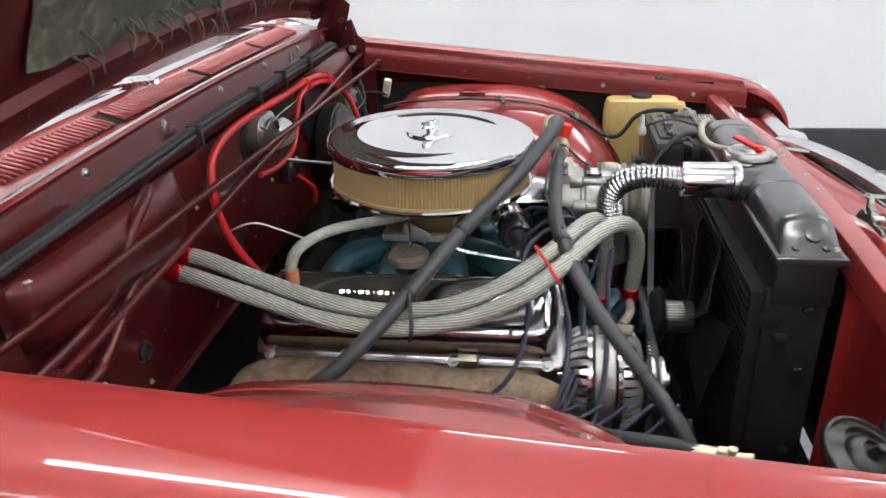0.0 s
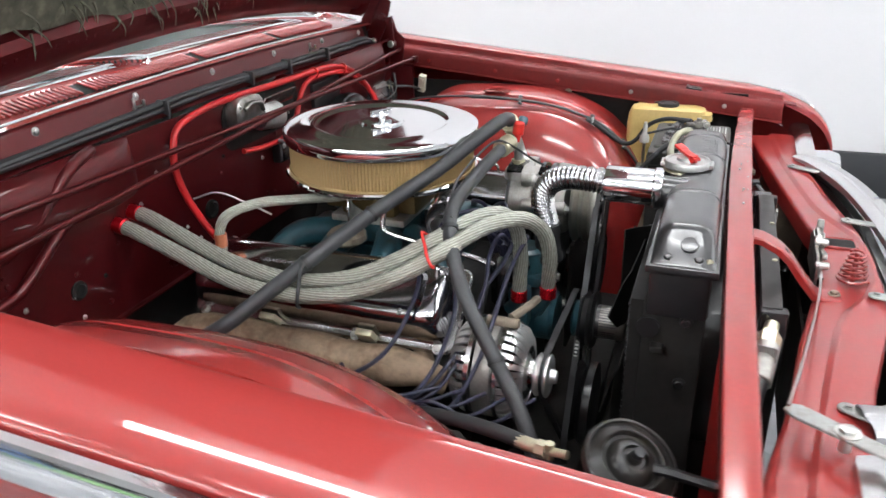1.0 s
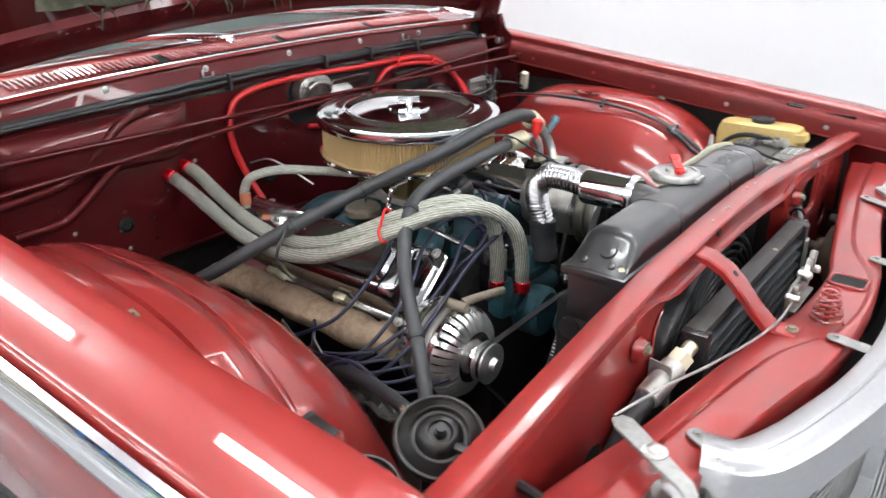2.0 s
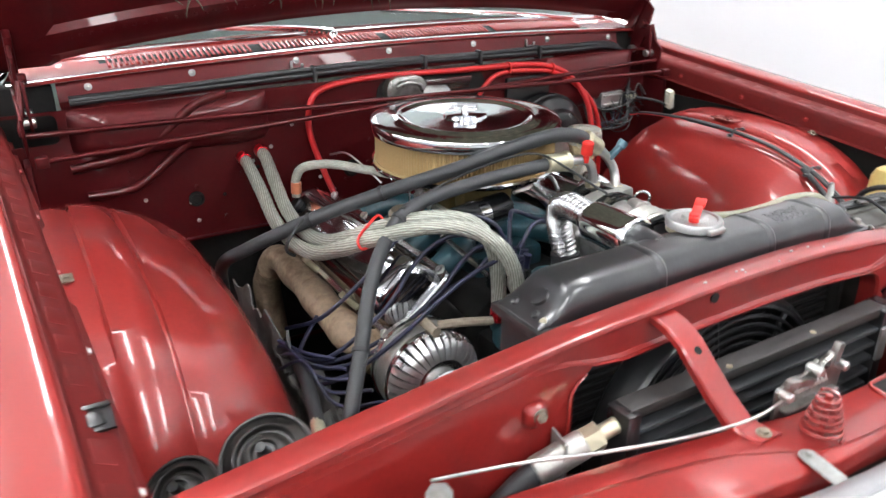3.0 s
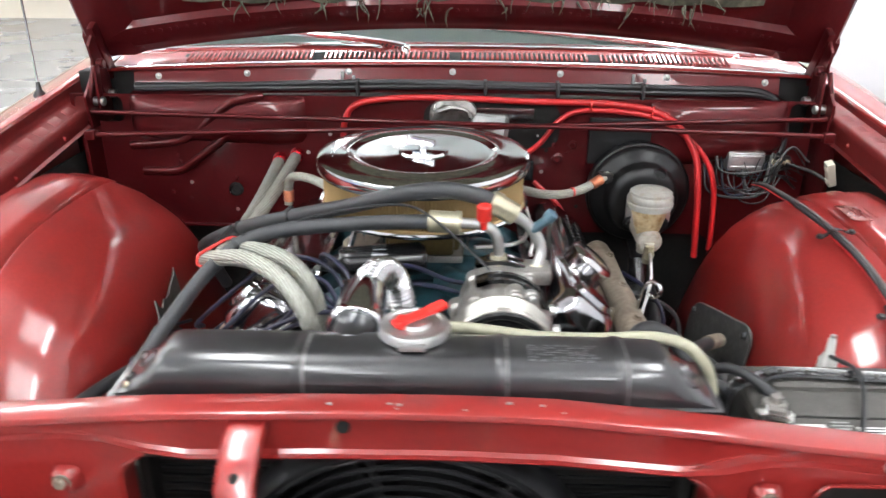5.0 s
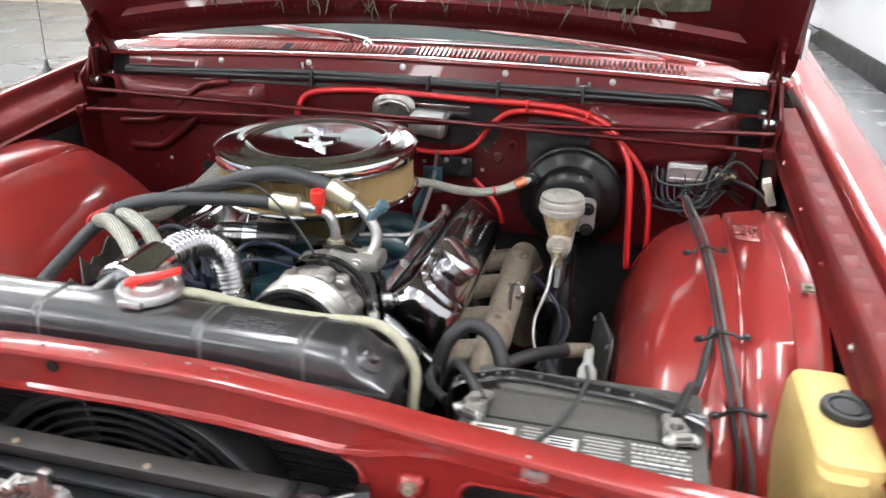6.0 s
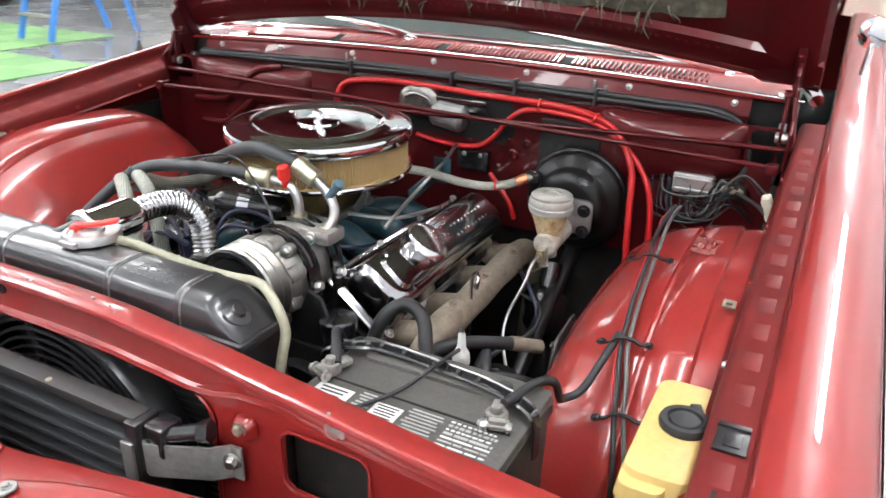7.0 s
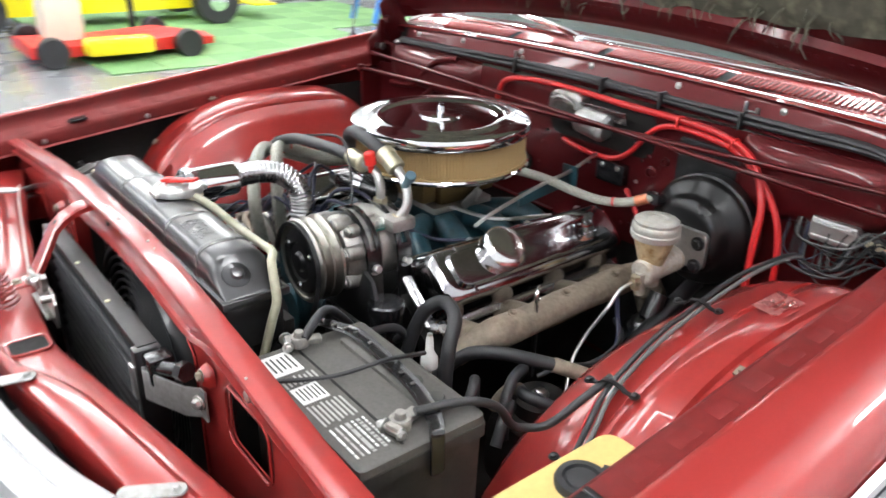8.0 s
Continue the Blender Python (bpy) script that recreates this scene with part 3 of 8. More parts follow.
def cowl():
    def arch(y, k=0.024):
        return k * (1 - ((y - CY) / 0.8) ** 2)

    def back(y):                # the cowl sweeps back towards its ends
        return 0.045 * ((y - CY) / 0.8) ** 2
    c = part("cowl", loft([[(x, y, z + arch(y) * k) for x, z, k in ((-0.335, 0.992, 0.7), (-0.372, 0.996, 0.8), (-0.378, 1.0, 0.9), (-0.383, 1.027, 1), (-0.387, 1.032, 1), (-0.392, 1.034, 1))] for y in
              [CY - 0.70 + 0.0695 * i for i in range(21)]]), SHADED_RED, body, "red cowl panel below the windscreen, darkened for shade")
    prof = ((-0.389, 1.035), (-0.391, 1.039), (-0.396, 1.0405), (-0.401, 1.040), (-0.449, 1.0525), (-0.454, 1.0535), (-0.478, 1.0555), (-0.52, 1.056))

    def on_top(a):              # height of the sloping louvre strip
        return 1.0402 + (a + 0.401) / -0.048 * 0.0123
    top = loft([[(x - back(y) * min(1, (-0.389 - x) / 0.03), y, z + arch(y)) for x, z in prof] for y in [CY - 0.768 + 0.064 * i for i in range(25)]])
    part("cowl_top", top, RED, c, "red cowl top")
    # louvres: raised bars over a near-black sheet for the shade in the slots
    part("slot_shade", loft([[(x - back(y), y, on_top(x) + 0.0012 + arch(y)) for x in (-0.4035, -0.4465)] for y in [CY - 0.61 + 0.04 * i for i in range(31)]]), DARK, c)
    for i in range(112):
        y = CY - 0.595 + i * 0.01072
        if abs(y - CY) < 0.012 or abs(y - CY + 0.30) < 0.008 or abs(y - CY - 0.30) < 0.008:
            continue
        part("louvre", rbox((0.046, 0.0058, 0.005), (-0.425 - back(y), y, on_top(-0.425) + 0.0040 + arch(y)), 0.0016, (0, 14.5, 0), 1), RED, c)
    part("bright_edge", tube([(-0.3925 - 0.1 * back(y), y, 1.0415 + arch(y)) for y in [CY - 0.78 + 0.12 * i for i in range(14)]], 0.0022, 6, 3), CHROME_WORN, c, "thin bright edge of the cowl")
    for y in (-0.60, -0.405, -0.184, 0.04, 0.27, 0.496, 0.704):
        part("screw", bolt((-0.3825, y, 1.021 + arch(y)), (1, 0, 0.1), 0.0048, 0.004), STEEL, c)
    ws = loft([[(-0.478 - k * 0.60 - back(y) - 0.02 * ((y - CY) / 0.7) ** 4, y, 1.056 + k * 0.34 + arch(y) * (1 - k)) for k in (0, 0.25, 0.5, 0.75, 1)] for y in [CY - 0.76 + 0.08 * i for i in range(20)]])
    part("windscreen", ws, GLASS_DARK, body, "green-tinted windscreen glass")
    part("windscreen_trim", tube([(-0.474 - back(y) - 0.02 * ((y - CY) / 0.7) ** 4, y, 1.058 + arch(y)) for y in [CY - 0.76 + 0.095 * i for i in range(17)]], 0.007, 8, 3), CHROME, body, "chrome windscreen surround")
    for sd in (1, -1):
        part("pillar_trim", tube([(-0.46, CY + sd * 0.80, 1.035), (-0.53, CY + sd * 0.772, 1.066), (-0.60, CY + sd * 0.76, 1.105), (-1.10, CY + sd * 0.68, 1.385)], 0.014, 8, 5), CHROME, body, "chrome windscreen pillar trim")
    # side pillars of the opening below the hinges
    for s in (1, -1):
        part("cowl_side", rbox((0.13, 0.010, 0.30), (-0.335, CY + s * 0.776, 0.77), 0.003), SHADED_RED, body)
        # near-black sheets added so the gaps under the wings read as shade
        part("front_dark_gap_sheet", rbox((0.46, 0.004, 0.46), (0.60, CY + s * 0.792, 0.42)), DARK, body)
        part("dark_gap_sheet", rbox((1.15, 0.004, 0.56), (0.08, CY + s * 0.803, 0.60)), DARK, body)


def core_support():
    def bar_x(y):               # rear edge of the bar
        return 0.622 + 0.016 * (abs(y - CY) / 0.8) ** 1.5

    def bar_z(y):
        if y > CY:
            return lerp(y - CY, [(0.0, 0.904), (0.12, 0.903), (0.25, 0.893), (0.40, 0.878), (0.57, 0.862), (0.80, 0.848)])
        return lerp(CY - y, [(0.0, 0.904), (0.12, 0.903), (0.30, 0.898), (0.45, 0.886), (0.75, 0.858), (0.80, 0.855)])
    ys = [CY - 0.80 + 0.04 * i for i in range(41)]
    section = ((0.0, -0.045), (0.0, -0.004), (0.001, -0.001), (0.004, 0.0), (0.031, 0.0005), (0.0345, -0.001), (0.036, -0.004), (0.036, -0.007), (0.034, -0.009), (0.0295, -0.012), (0.028, -0.018), (0.028, -0.047), (0.031, -0.051), (0.036, -0.052))
    def face(y, dz):            # the face is shorter over the side panels
        f = lerp(abs(y - CY), [(0.26, 1.0), (0.34, 0.15)])
        return dz if dz > -0.018 else -0.018 + (dz + 0.018) * f
    rows = [[(bar_x(y) + dx + 0.0012 * noise.noise((y * 9, dx * 40, 1)), y, bar_z(y) + (face(y, dz) if dx > 0.02 else dz) + 0.0008 * noise.noise((y * 14, dz * 30, 4))) for dx, dz in section] for y in ys]
    cs = part("radiator_support", thick(loft(rows), 0.0015), RED_INNER, body, "red radiator support crossbar", 30)
    for y, dz in ((-0.041, -0.020),):
        # solid near-black disc for the shade inside the hole
        part("hole", cyl((bar_x(y) + 0.0265, y, bar_z(y) + dz), (bar_x(y) + 0.0305, y, bar_z(y) + dz), 0.007), DARK, cs)
    # small chips in the paint along the top
    random.seed(17)
    for i in range(9):
        y = random.uniform(-0.35, 0.55)
        a = random.uniform(0, 6.28)
        q = random.uniform(0.0010, 0.0024)
        c = Vector((bar_x(y) + random.uniform(0.008, 0.034), y, bar_z(y) + 0.0022))
        part("paint_chip", prism([c + Vector((q * (0.6 + 0.5 * random.random()) * math.cos(a + k * 1.05), q * (0.8 + 0.9 * random.random()) * math.sin(a + k * 1.05), 0)) for k in range(6)], (0, 0, -0.0012)), PRINT if i % 3 else ALU, cs, smooth=False)
    # front panels at both sides, with the opening for the fan between them
    for s in (1, -1):
        e0, e1 = (0.318, 0.79) if s > 0 else (-0.268, -0.74)
        x = 0.655
        out = [(e0, 0.30), (e1, 0.30), (e1, bar_z(e1) - 0.020), ((e0 + e1) / 2, bar_z((e0 + e1) / 2) - 0.020), (e0 + s * 0.03, bar_z(e0 + s * 0.03) - 0.022), (e0 - s * 0.03, bar_z(e0) - 0.048), (e0 - s * 0.026, bar_z(e0) - 0.053)]
        out += [(e0 - s * 0.03 + s * 0.03 * math.sin(radians(a)), bar_z(e0) - 0.083 + 0.03 * math.cos(radians(a))) for a in (25, 45, 65, 90)]
        holes = [rounded(0.420, 0.755, 0.530, 0.832, 0.016), circle(0.66, 0.70, 0.03)] if s > 0 else [circle(-0.42, 0.70, 0.028), circle(-0.54, 0.64, 0.02)]
        sp = part("side_panel", panel_holes(out, holes, (x, 0, 0), (0, 1, 0), (0, 0, 1), 0.002), RED_INNER, cs, smooth=False)
        # rolled lip round the fan opening
        lip = []
        for yy, zz in [(e0, 0.34), (e0, 0.50), (e0, 0.66), (e0, bar_z(e0) - 0.083)] + [(e0 - s * 0.03 + s * 0.03 * math.sin(radians(a)), bar_z(e0) - 0.083 + 0.03 * math.cos(radians(a))) for a in (70, 45, 20)]:
            lip.append([(x + 0.003, yy + s * 0.004, zz), (x + 0.0045, yy + s * 0.001, zz), (x + 0.002, yy - s * 0.004, zz), (x - 0.022, yy - s * 0.005, zz)])
        part("opening_lip", thick(loft(lip), 0.0015), RED_INNER, sp)
        yl = e0 + s * 0.052
        part("pressed_lug", stack_up([(0.030, 0.030, 0.0), (0.026, 0.026, 0.008), (0.014, 0.016, 0.014)], (x + 0.002, yl, 0.818)), RED_INNER, sp)
        part("lug_bolt", bolt((x + 0.014, yl, 0.822), (1, 0, 0), 0.006, 0.006), TAN_IRON, sp)
        if s > 0:
            rim_pts = [(x + 0.004, a, b) for a, b in rounded(0.418, 0.753, 0.532, 0.834, 0.018)]
            part("hole_rim", tube(rim_pts + rim_pts[:1], 0.0022, 6, 2, hollow=True), RED_INNER, sp)
            part("panel_bolt", merge(bolt((x + 0.003, 0.490, 0.857), (1, 0, 0), 0.0075, 0.005), cyl((x, 0.49, 0.857), (x + 0.004, 0.49, 0.857), 0.013, 16)), STEEL, sp)
    # centre brace, a bent strap from the crossbar down to the latch panel
    line = (((0.648, -0.133, 0.891), (0.1, 0.95)), ((0.676, -0.133, 0.886), (0.25, 0.95)), ((0.700, -0.132, 0.874), (0.5, 0.85)), ((0.718, -0.132, 0.858), (0.75, 0.65)), ((0.742, -0.120, 0.822), (0.8, 0.6)), ((0.760, -0.109, 0.797), (0.6, 0.8)), ((0.770, -0.104, 0.790), (0.2, 0.95)), ((0.796, -0.098, 0.7885), (0.02, 1)))
    br = loft([[(p[0] + a * n[0], p[1] + w, p[2] + a * n[1]) for w, a in ((-0.0185, -0.010), (-0.0185, -0.002), (-0.016, 0.0005), (-0.010, 0.001), (0.010, 0.001), (0.016, 0.0005), (0.0185, -0.002), (0.0185, -0.010))] for p, n in line])
    bp = part("brace", thick(br, 0.0018), RED_INNER, cs, "red bent centre brace", 30)
    part("brace_bolt", bolt((0.787, -0.100, 0.790), (0, 0, 1), 0.006, 0.005), TAN_IRON, bp)
    # near-black disc laid on the strap as its shaded hole
    part("brace_hole", cyl((0.7085, -0.132, 0.8645), (0.7105, -0.132, 0.8665), 0.005, 12), DARK, bp)
    # latch panel behind the grille, with a pressed step
    inner = [(-0.72, 0.655), (-0.60, 0.674), (-0.51, 0.690), (-0.417, 0.711), (-0.25, 0.732), (-0.12, 0.755), (-0.05, 0.771), (0.06, 0.780), (0.14, 0.780), (0.202, 0.766), (0.316, 0.746), (0.42, 0.728), (0.554, 0.706), (0.80, 0.67)]
    outer = [(-0.72, 0.795), (-0.50, 0.796), (-0.382, 0.806), (-0.314, 0.821), (-0.21, 0.844), (-0.097, 0.859), (0.057, 0.862), (0.167, 0.851), (0.369, 0.813), (0.526, 0.790), (0.60, 0.785), (0.80, 0.785)]
    rows = []
    for i in range(39):
        y = -0.72 + i * 0.04
        xi, xo = lerp(y, inner), lerp(y, outer)
        k = xo - xi
        c = 0.40 + 0.45 * math.exp(-((y - CY) / 0.17) ** 4)
        rows.append([(xi + 0.004, y, 0.742), (xi, y, 0.778), (xi + 0.002, y, 0.783), (xi + 0.007, y, 0.786), (xi + k * (c - 0.06), y, 0.787), (xi + k * (c - 0.02), y, 0.7875), (xi + k * (c + 0.03), y, 0.793), (xi + k * (c + 0.08), y, 0.7935), (xo - 0.004, y, 0.792), (xo, y, 0.787), (xo, y, 0.735)])
    lp = part("latch_panel", thick(loft(rows), 0.0018), RED_INNER, body, "red latch panel behind the grille", 50)
    # near-black inset piece for the shade down the slot
    part("latch_slot", prism([(0.814 + a, 0.112 + b, 0.7885) for a, b in rounded(-0.024, -0.020, 0.024, 0.020, 0.008)], (0, 0, -0.012)), DARK, lp, smooth=False)
    sl = [(0.814 + a, 0.112 + b, 0.788) for a, b in rounded(-0.026, -0.022, 0.026, 0.022, 0.010)]
    part("slot_rim", tube(sl + sl[:1], 0.0028, 6, 2, hollow=True), RED_INNER, lp)
    return cs


firewall()
cowl()
core_support()
# unseen plate, rails and crossmember added to block floor light and darken the bay
part("unseen_bay_blocker", rbox((1.2, 1.6, 0.02), (0.16, CY, 0.27)), DARK, body)
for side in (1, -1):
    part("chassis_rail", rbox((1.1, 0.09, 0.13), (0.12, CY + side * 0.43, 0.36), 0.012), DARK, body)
# unseen sheet added to hide the bright floor past the radiator
part("unseen_nose_blocker", rbox((0.006, 1.7, 0.30), (0.80, CY, 0.40)), DARK, body)
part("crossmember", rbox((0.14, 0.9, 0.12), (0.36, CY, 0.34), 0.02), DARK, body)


# ---- the open hood ----
def hood():
    h = thing("hood", "open burgundy hood with a ragged grey insulation pad inside", "hood", (-0.42, CY, 1.06))
    ang = radians(62)
    ux, uz = math.cos(ang), math.sin(ang)          # along the hood, up and forward
    nx, nz = math.sin(ang), -math.cos(ang)         # out of its underside

    def pt(a, y, d, drop=0.0):
        return (-0.44 + a * ux + d * nx, y, 1.055 + a * uz + d * nz + drop)

    def arch(y):
        return 0.088 * (1 - ((y - CY) / 0.80) ** 2)
    ys = [CY - 0.80 + 0.05 * i for i in range(33)]
    skin = loft([[pt(arch(y) + a, y, d) for a, d in ((0.0, 0.0), (-0.006, -0.012), (0.0, -0.022), (0.02, -0.026), (0.4, -0.03), (0.8, -0.03), (1.22, -0.02), (1.25, 0.0))] for y in ys])
    part("skin", skin, RED, h)
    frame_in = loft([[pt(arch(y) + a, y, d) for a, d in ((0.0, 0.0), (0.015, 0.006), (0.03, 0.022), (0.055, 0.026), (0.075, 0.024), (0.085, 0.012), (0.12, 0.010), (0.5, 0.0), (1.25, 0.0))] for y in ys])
    part("inner_frame", frame_in, SHADED_RED, h, "red inner hood frame, darkened for shade")
    for i in range(70):
        y = CY - 0.66 + i * 0.019
        part("spot_weld", rbox((0.006, 0.006, 0.0012), pt(arch(y) + 0.062 + 0.003 * noise.noise((y * 31, 2, 1)), y + 0.005 * noise.noise((y * 47, 5, 3)), 0.0260), 0.0005, (0, -62, 0), 1), SHADED_RED, h)
    for s in (1, -1):
        rail = loft([[pt(a, CY + s * o, d) for o, d in ((0.80, -0.02), (0.802, 0.01), (0.79, 0.024), (0.76, 0.026), (0.70, 0.024), (0.68, 0.010))] for a in (0.03, 0.2, 0.5, 0.8, 1.25)])
        part("side_rail", rail, SHADED_RED, h)
        part("hinge_mount", rbox((0.13, 0.014, 0.030), pt(0.05, CY + s * 0.762, 0.036), 0.004, (0, -62, 0)), SHADED_RED, h)
    # insulation, lumpy
    random.seed(9)
    pad = []
    for i in range(30):
        a = 0.16 + i * 0.033
        pad.append([pt(a + (0.02 * noise.noise((y * 9, a * 7, 0)) if i == 0 else 0), y, 0.016 + 0.012 * noise.noise((y * 11, a * 11, 3)) + 0.006 * noise.noise((y * 40, a * 40, 1)))
                    for y in [CY - 0.56 + 0.0236 * k for k in range(51)]])
    part("insulation_pad", loft(pad), FELT, h, "ragged grey-green fibre insulation")
    for i in range(64):
        y, a = random.choice((-0.42, -0.3, -0.2, -0.05, 0.12, 0.25, 0.38, 0.5)) + random.gauss(0.03, 0.04), 0.15 + 0.05 * random.random()
        p = Vector(pt(a, y, 0.018))
        ln = random.uniform(0.015, 0.05)
        q = p + Vector((random.uniform(0.0, 0.02), random.uniform(-0.02, 0.02), -ln))
        part("fibre_tuft", tube([p, (p + q) / 2 + Vector((0.006, random.uniform(-0.008, 0.008), 0)), q], 0.004, 5, 3, radius=lambda u, d: 0.0026 * (1 - 0.8 * u)), FELT, h)


hood()


# ---- engine ----
def stack(loops, at, u, v, n):
    """A closed form through flat loops of (a, b) at heights along n."""
    at, u, v, n = (Vector(k) for k in (at, u, v, n))
    return loft([[at + u * a + v * b + n * h for a, b in loop] for loop, h in loops], True, True)


def rr(w, h, r, n=4):
    return rounded(-w / 2, -h / 2, w / 2, h / 2, r, n)


def engine():
    e = thing("engine", "turquoise painted V8 engine, its block and heads darkened for shade", "engine", (0, 0, 0.32))
    # block, heads, timing cover and sump near-black: shade between parts put in colour
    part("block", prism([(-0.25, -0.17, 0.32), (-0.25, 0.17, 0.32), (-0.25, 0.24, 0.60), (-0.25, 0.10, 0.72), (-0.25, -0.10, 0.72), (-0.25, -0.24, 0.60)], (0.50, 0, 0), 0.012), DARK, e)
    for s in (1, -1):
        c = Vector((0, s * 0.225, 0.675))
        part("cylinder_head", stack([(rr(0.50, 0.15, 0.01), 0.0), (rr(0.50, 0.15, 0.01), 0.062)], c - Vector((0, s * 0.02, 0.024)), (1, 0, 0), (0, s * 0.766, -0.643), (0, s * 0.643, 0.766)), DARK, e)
        for k in range(4):
            x = -0.17 + k * 0.115
            part("spark_plug_boot", tube([(x, s * 0.265, 0.655), (x + 0.01, s * 0.285, 0.66), (x + 0.03, s * 0.300, 0.655)], 0.009, 8, 4), RUBBER, e)
    im = part("intake_manifold", merge(rbox((0.34, 0.15, 0.05), (0, 0, 0.735), 0.015), rbox((0.12, 0.12, 0.05), (0, 0, 0.775), 0.012)), TEAL, e, "turquoise cast intake manifold")
    for s in (1, -1):
        for x in (-0.15, -0.05, 0.06, 0.16):
            part("runner", tube([(x * 0.5, s * 0.04, 0.77), (x * 0.85, s * 0.09, 0.775), (x, s * 0.14, 0.755), (x, s * 0.19, 0.725)], 0.026, 12, 5), TEAL, im)
    part("thermostat_housing", merge(cyl((0.295, -0.012, 0.70), (0.295, -0.012, 0.77), 0.032, 20, bevel=0.006), rbox((0.10, 0.08, 0.02), (0.28, -0.012, 0.715), 0.006)), TEAL, im)
    part("timing_cover", rbox((0.06, 0.26, 0.30), (0.275, 0.0, 0.52), 0.02), DARK, e)
    part("water_pump", merge(cyl((0.28, -0.02, 0.64), (0.355, -0.02, 0.64), 0.048, 24, bevel=0.008), cyl((0.31, -0.09, 0.67), (0.31, 0.06, 0.67), 0.020, 16), rbox((0.036, 0.034, 0.075), (0.305, -0.105, 0.695), 0.008), cyl((0.305, -0.105, 0.73), (0.305, -0.105, 0.745), 0.013, 6), lathe([(0.030, 0), (0.034, 0.004), (0.030, 0.012), (0.022, 0.016)], (0.385, -0.02, 0.64), (1, 0, 0), 24)), TEAL, e, "turquoise water pump with hose ports")
    part("pulley", lathe([(0.0, 0.0), (0.048, 0.0), (0.055, 0.006), (0.046, 0.014), (0.055, 0.022), (0.048, 0.028), (0.03, 0.028), (0.03, 0.065), (0.026, 0.068), (0, 0.068)], (0.40, -0.02, 0.64), (1, 0, 0), 36), BLACK, e)
    part("fan_spacer", lathe([(0.029, 0), (0.030, 0.003), (0.030, 0.047), (0.028, 0.05)], (0.432, -0.02, 0.64), (1, 0, 0), 40), material("dull_spacer_steel", (0.20, 0.19, 0.17), 0.38, 0.9, vary=0.2), e, "dull steel fan spacer")
    for k in range(7):
        a = 2 * math.pi * k / 7 + 0.4
        ca, sa = math.cos(a), math.sin(a)
        blade = loft([[(0.487 + t * 0.018, -0.02 + r * ca - w * sa, 0.64 + r * sa + w * ca) for t, w in ((1, -0.052 * r / 0.15 - 0.012), (0.3, -0.014), (-0.3, 0.014), (-1, 0.052 * r / 0.15 + 0.012))] for r in (0.035, 0.08, 0.13, 0.18)])
        part("fan_blade", thick(blade, 0.002), DARK, e)
    part("crank_pulley", lathe([(0, 0), (0.08, 0), (0.085, 0.006), (0.072, 0.016), (0.085, 0.026), (0.085, 0.04), (0.04, 0.045), (0, 0.045)], (0.39, 0.0, 0.44), (1, 0, 0), 36), BLACK, e)
    part("engine_oil_pan", rbox((0.48, 0.26, 0.1), (0, 0, 0.29), 0.03), DARK, e)
    # distributor with its cap
    d = part("distributor", merge(cyl((0.275, -0.078, 0.69), (0.275, -0.078, 0.75), 0.03, 20), cyl((0.275, -0.078, 0.75), (0.275, -0.078, 0.79), 0.040, 24, 0.034, 0.006)), BLACK_GLOSS, e, "black distributor cap")
    for k in range(8):
        a = 2 * math.pi * k / 8
        part("cap_tower", cyl((0.275 + 0.024 * math.cos(a), -0.078 + 0.024 * math.sin(a), 0.785), (0.275 + 0.028 * math.cos(a), -0.078 + 0.028 * math.sin(a), 0.812), 0.0075, 8), BLUE_WIRE, d)
    part("cap_clip", rbox((0.012, 0.006, 0.04), (0.305, -0.098, 0.765), 0.002, (0, 0, 30)), STEEL, d)
    return e


def belt(name, centres, x, w=0.011):
    """A V-belt round pulleys given as (y, z, r)."""
    pts = []
    for y, z, r in centres:
        pts += [(y + r * math.cos(2 * math.pi * k / 20), z + r * math.sin(2 * math.pi * k / 20)) for k in range(20)]
    pts = sorted(set((round(a, 5), round(b, 5)) for a, b in pts))

    def half(p):
        out = []
        for q in p:
            while len(out) > 1 and (out[-1][0] - out[-2][0]) * (q[1] - out[-2][1]) - (out[-1][1] - out[-2][1]) * (q[0] - out[-2][0]) <= 0:
                out.pop()
            out.append(q)
        return out
    hull = half(pts)[:-1] + half(pts[::-1])[:-1]
    my, mz = sum(p[0] for p in hull) / len(hull), sum(p[1] for p in hull) / len(hull)
    rows = []
    for y, z in hull + hull[:1]:
        d = Vector((y - my, z - mz)).normalized() * 0.007
        rows.append([(x - w / 2, y, z), (x + w / 2, y, z), (x + w / 2 - 0.002, y - d.x, z - d.y), (x - w / 2 + 0.002, y - d.x, z - d.y)])
    b = thing(name, "black rubber V-belt with worn white lettering", "belt", (x, my, mz), group="engine belts")
    part("band", loft(rows, True), RUBBER, b)
    return b, hull


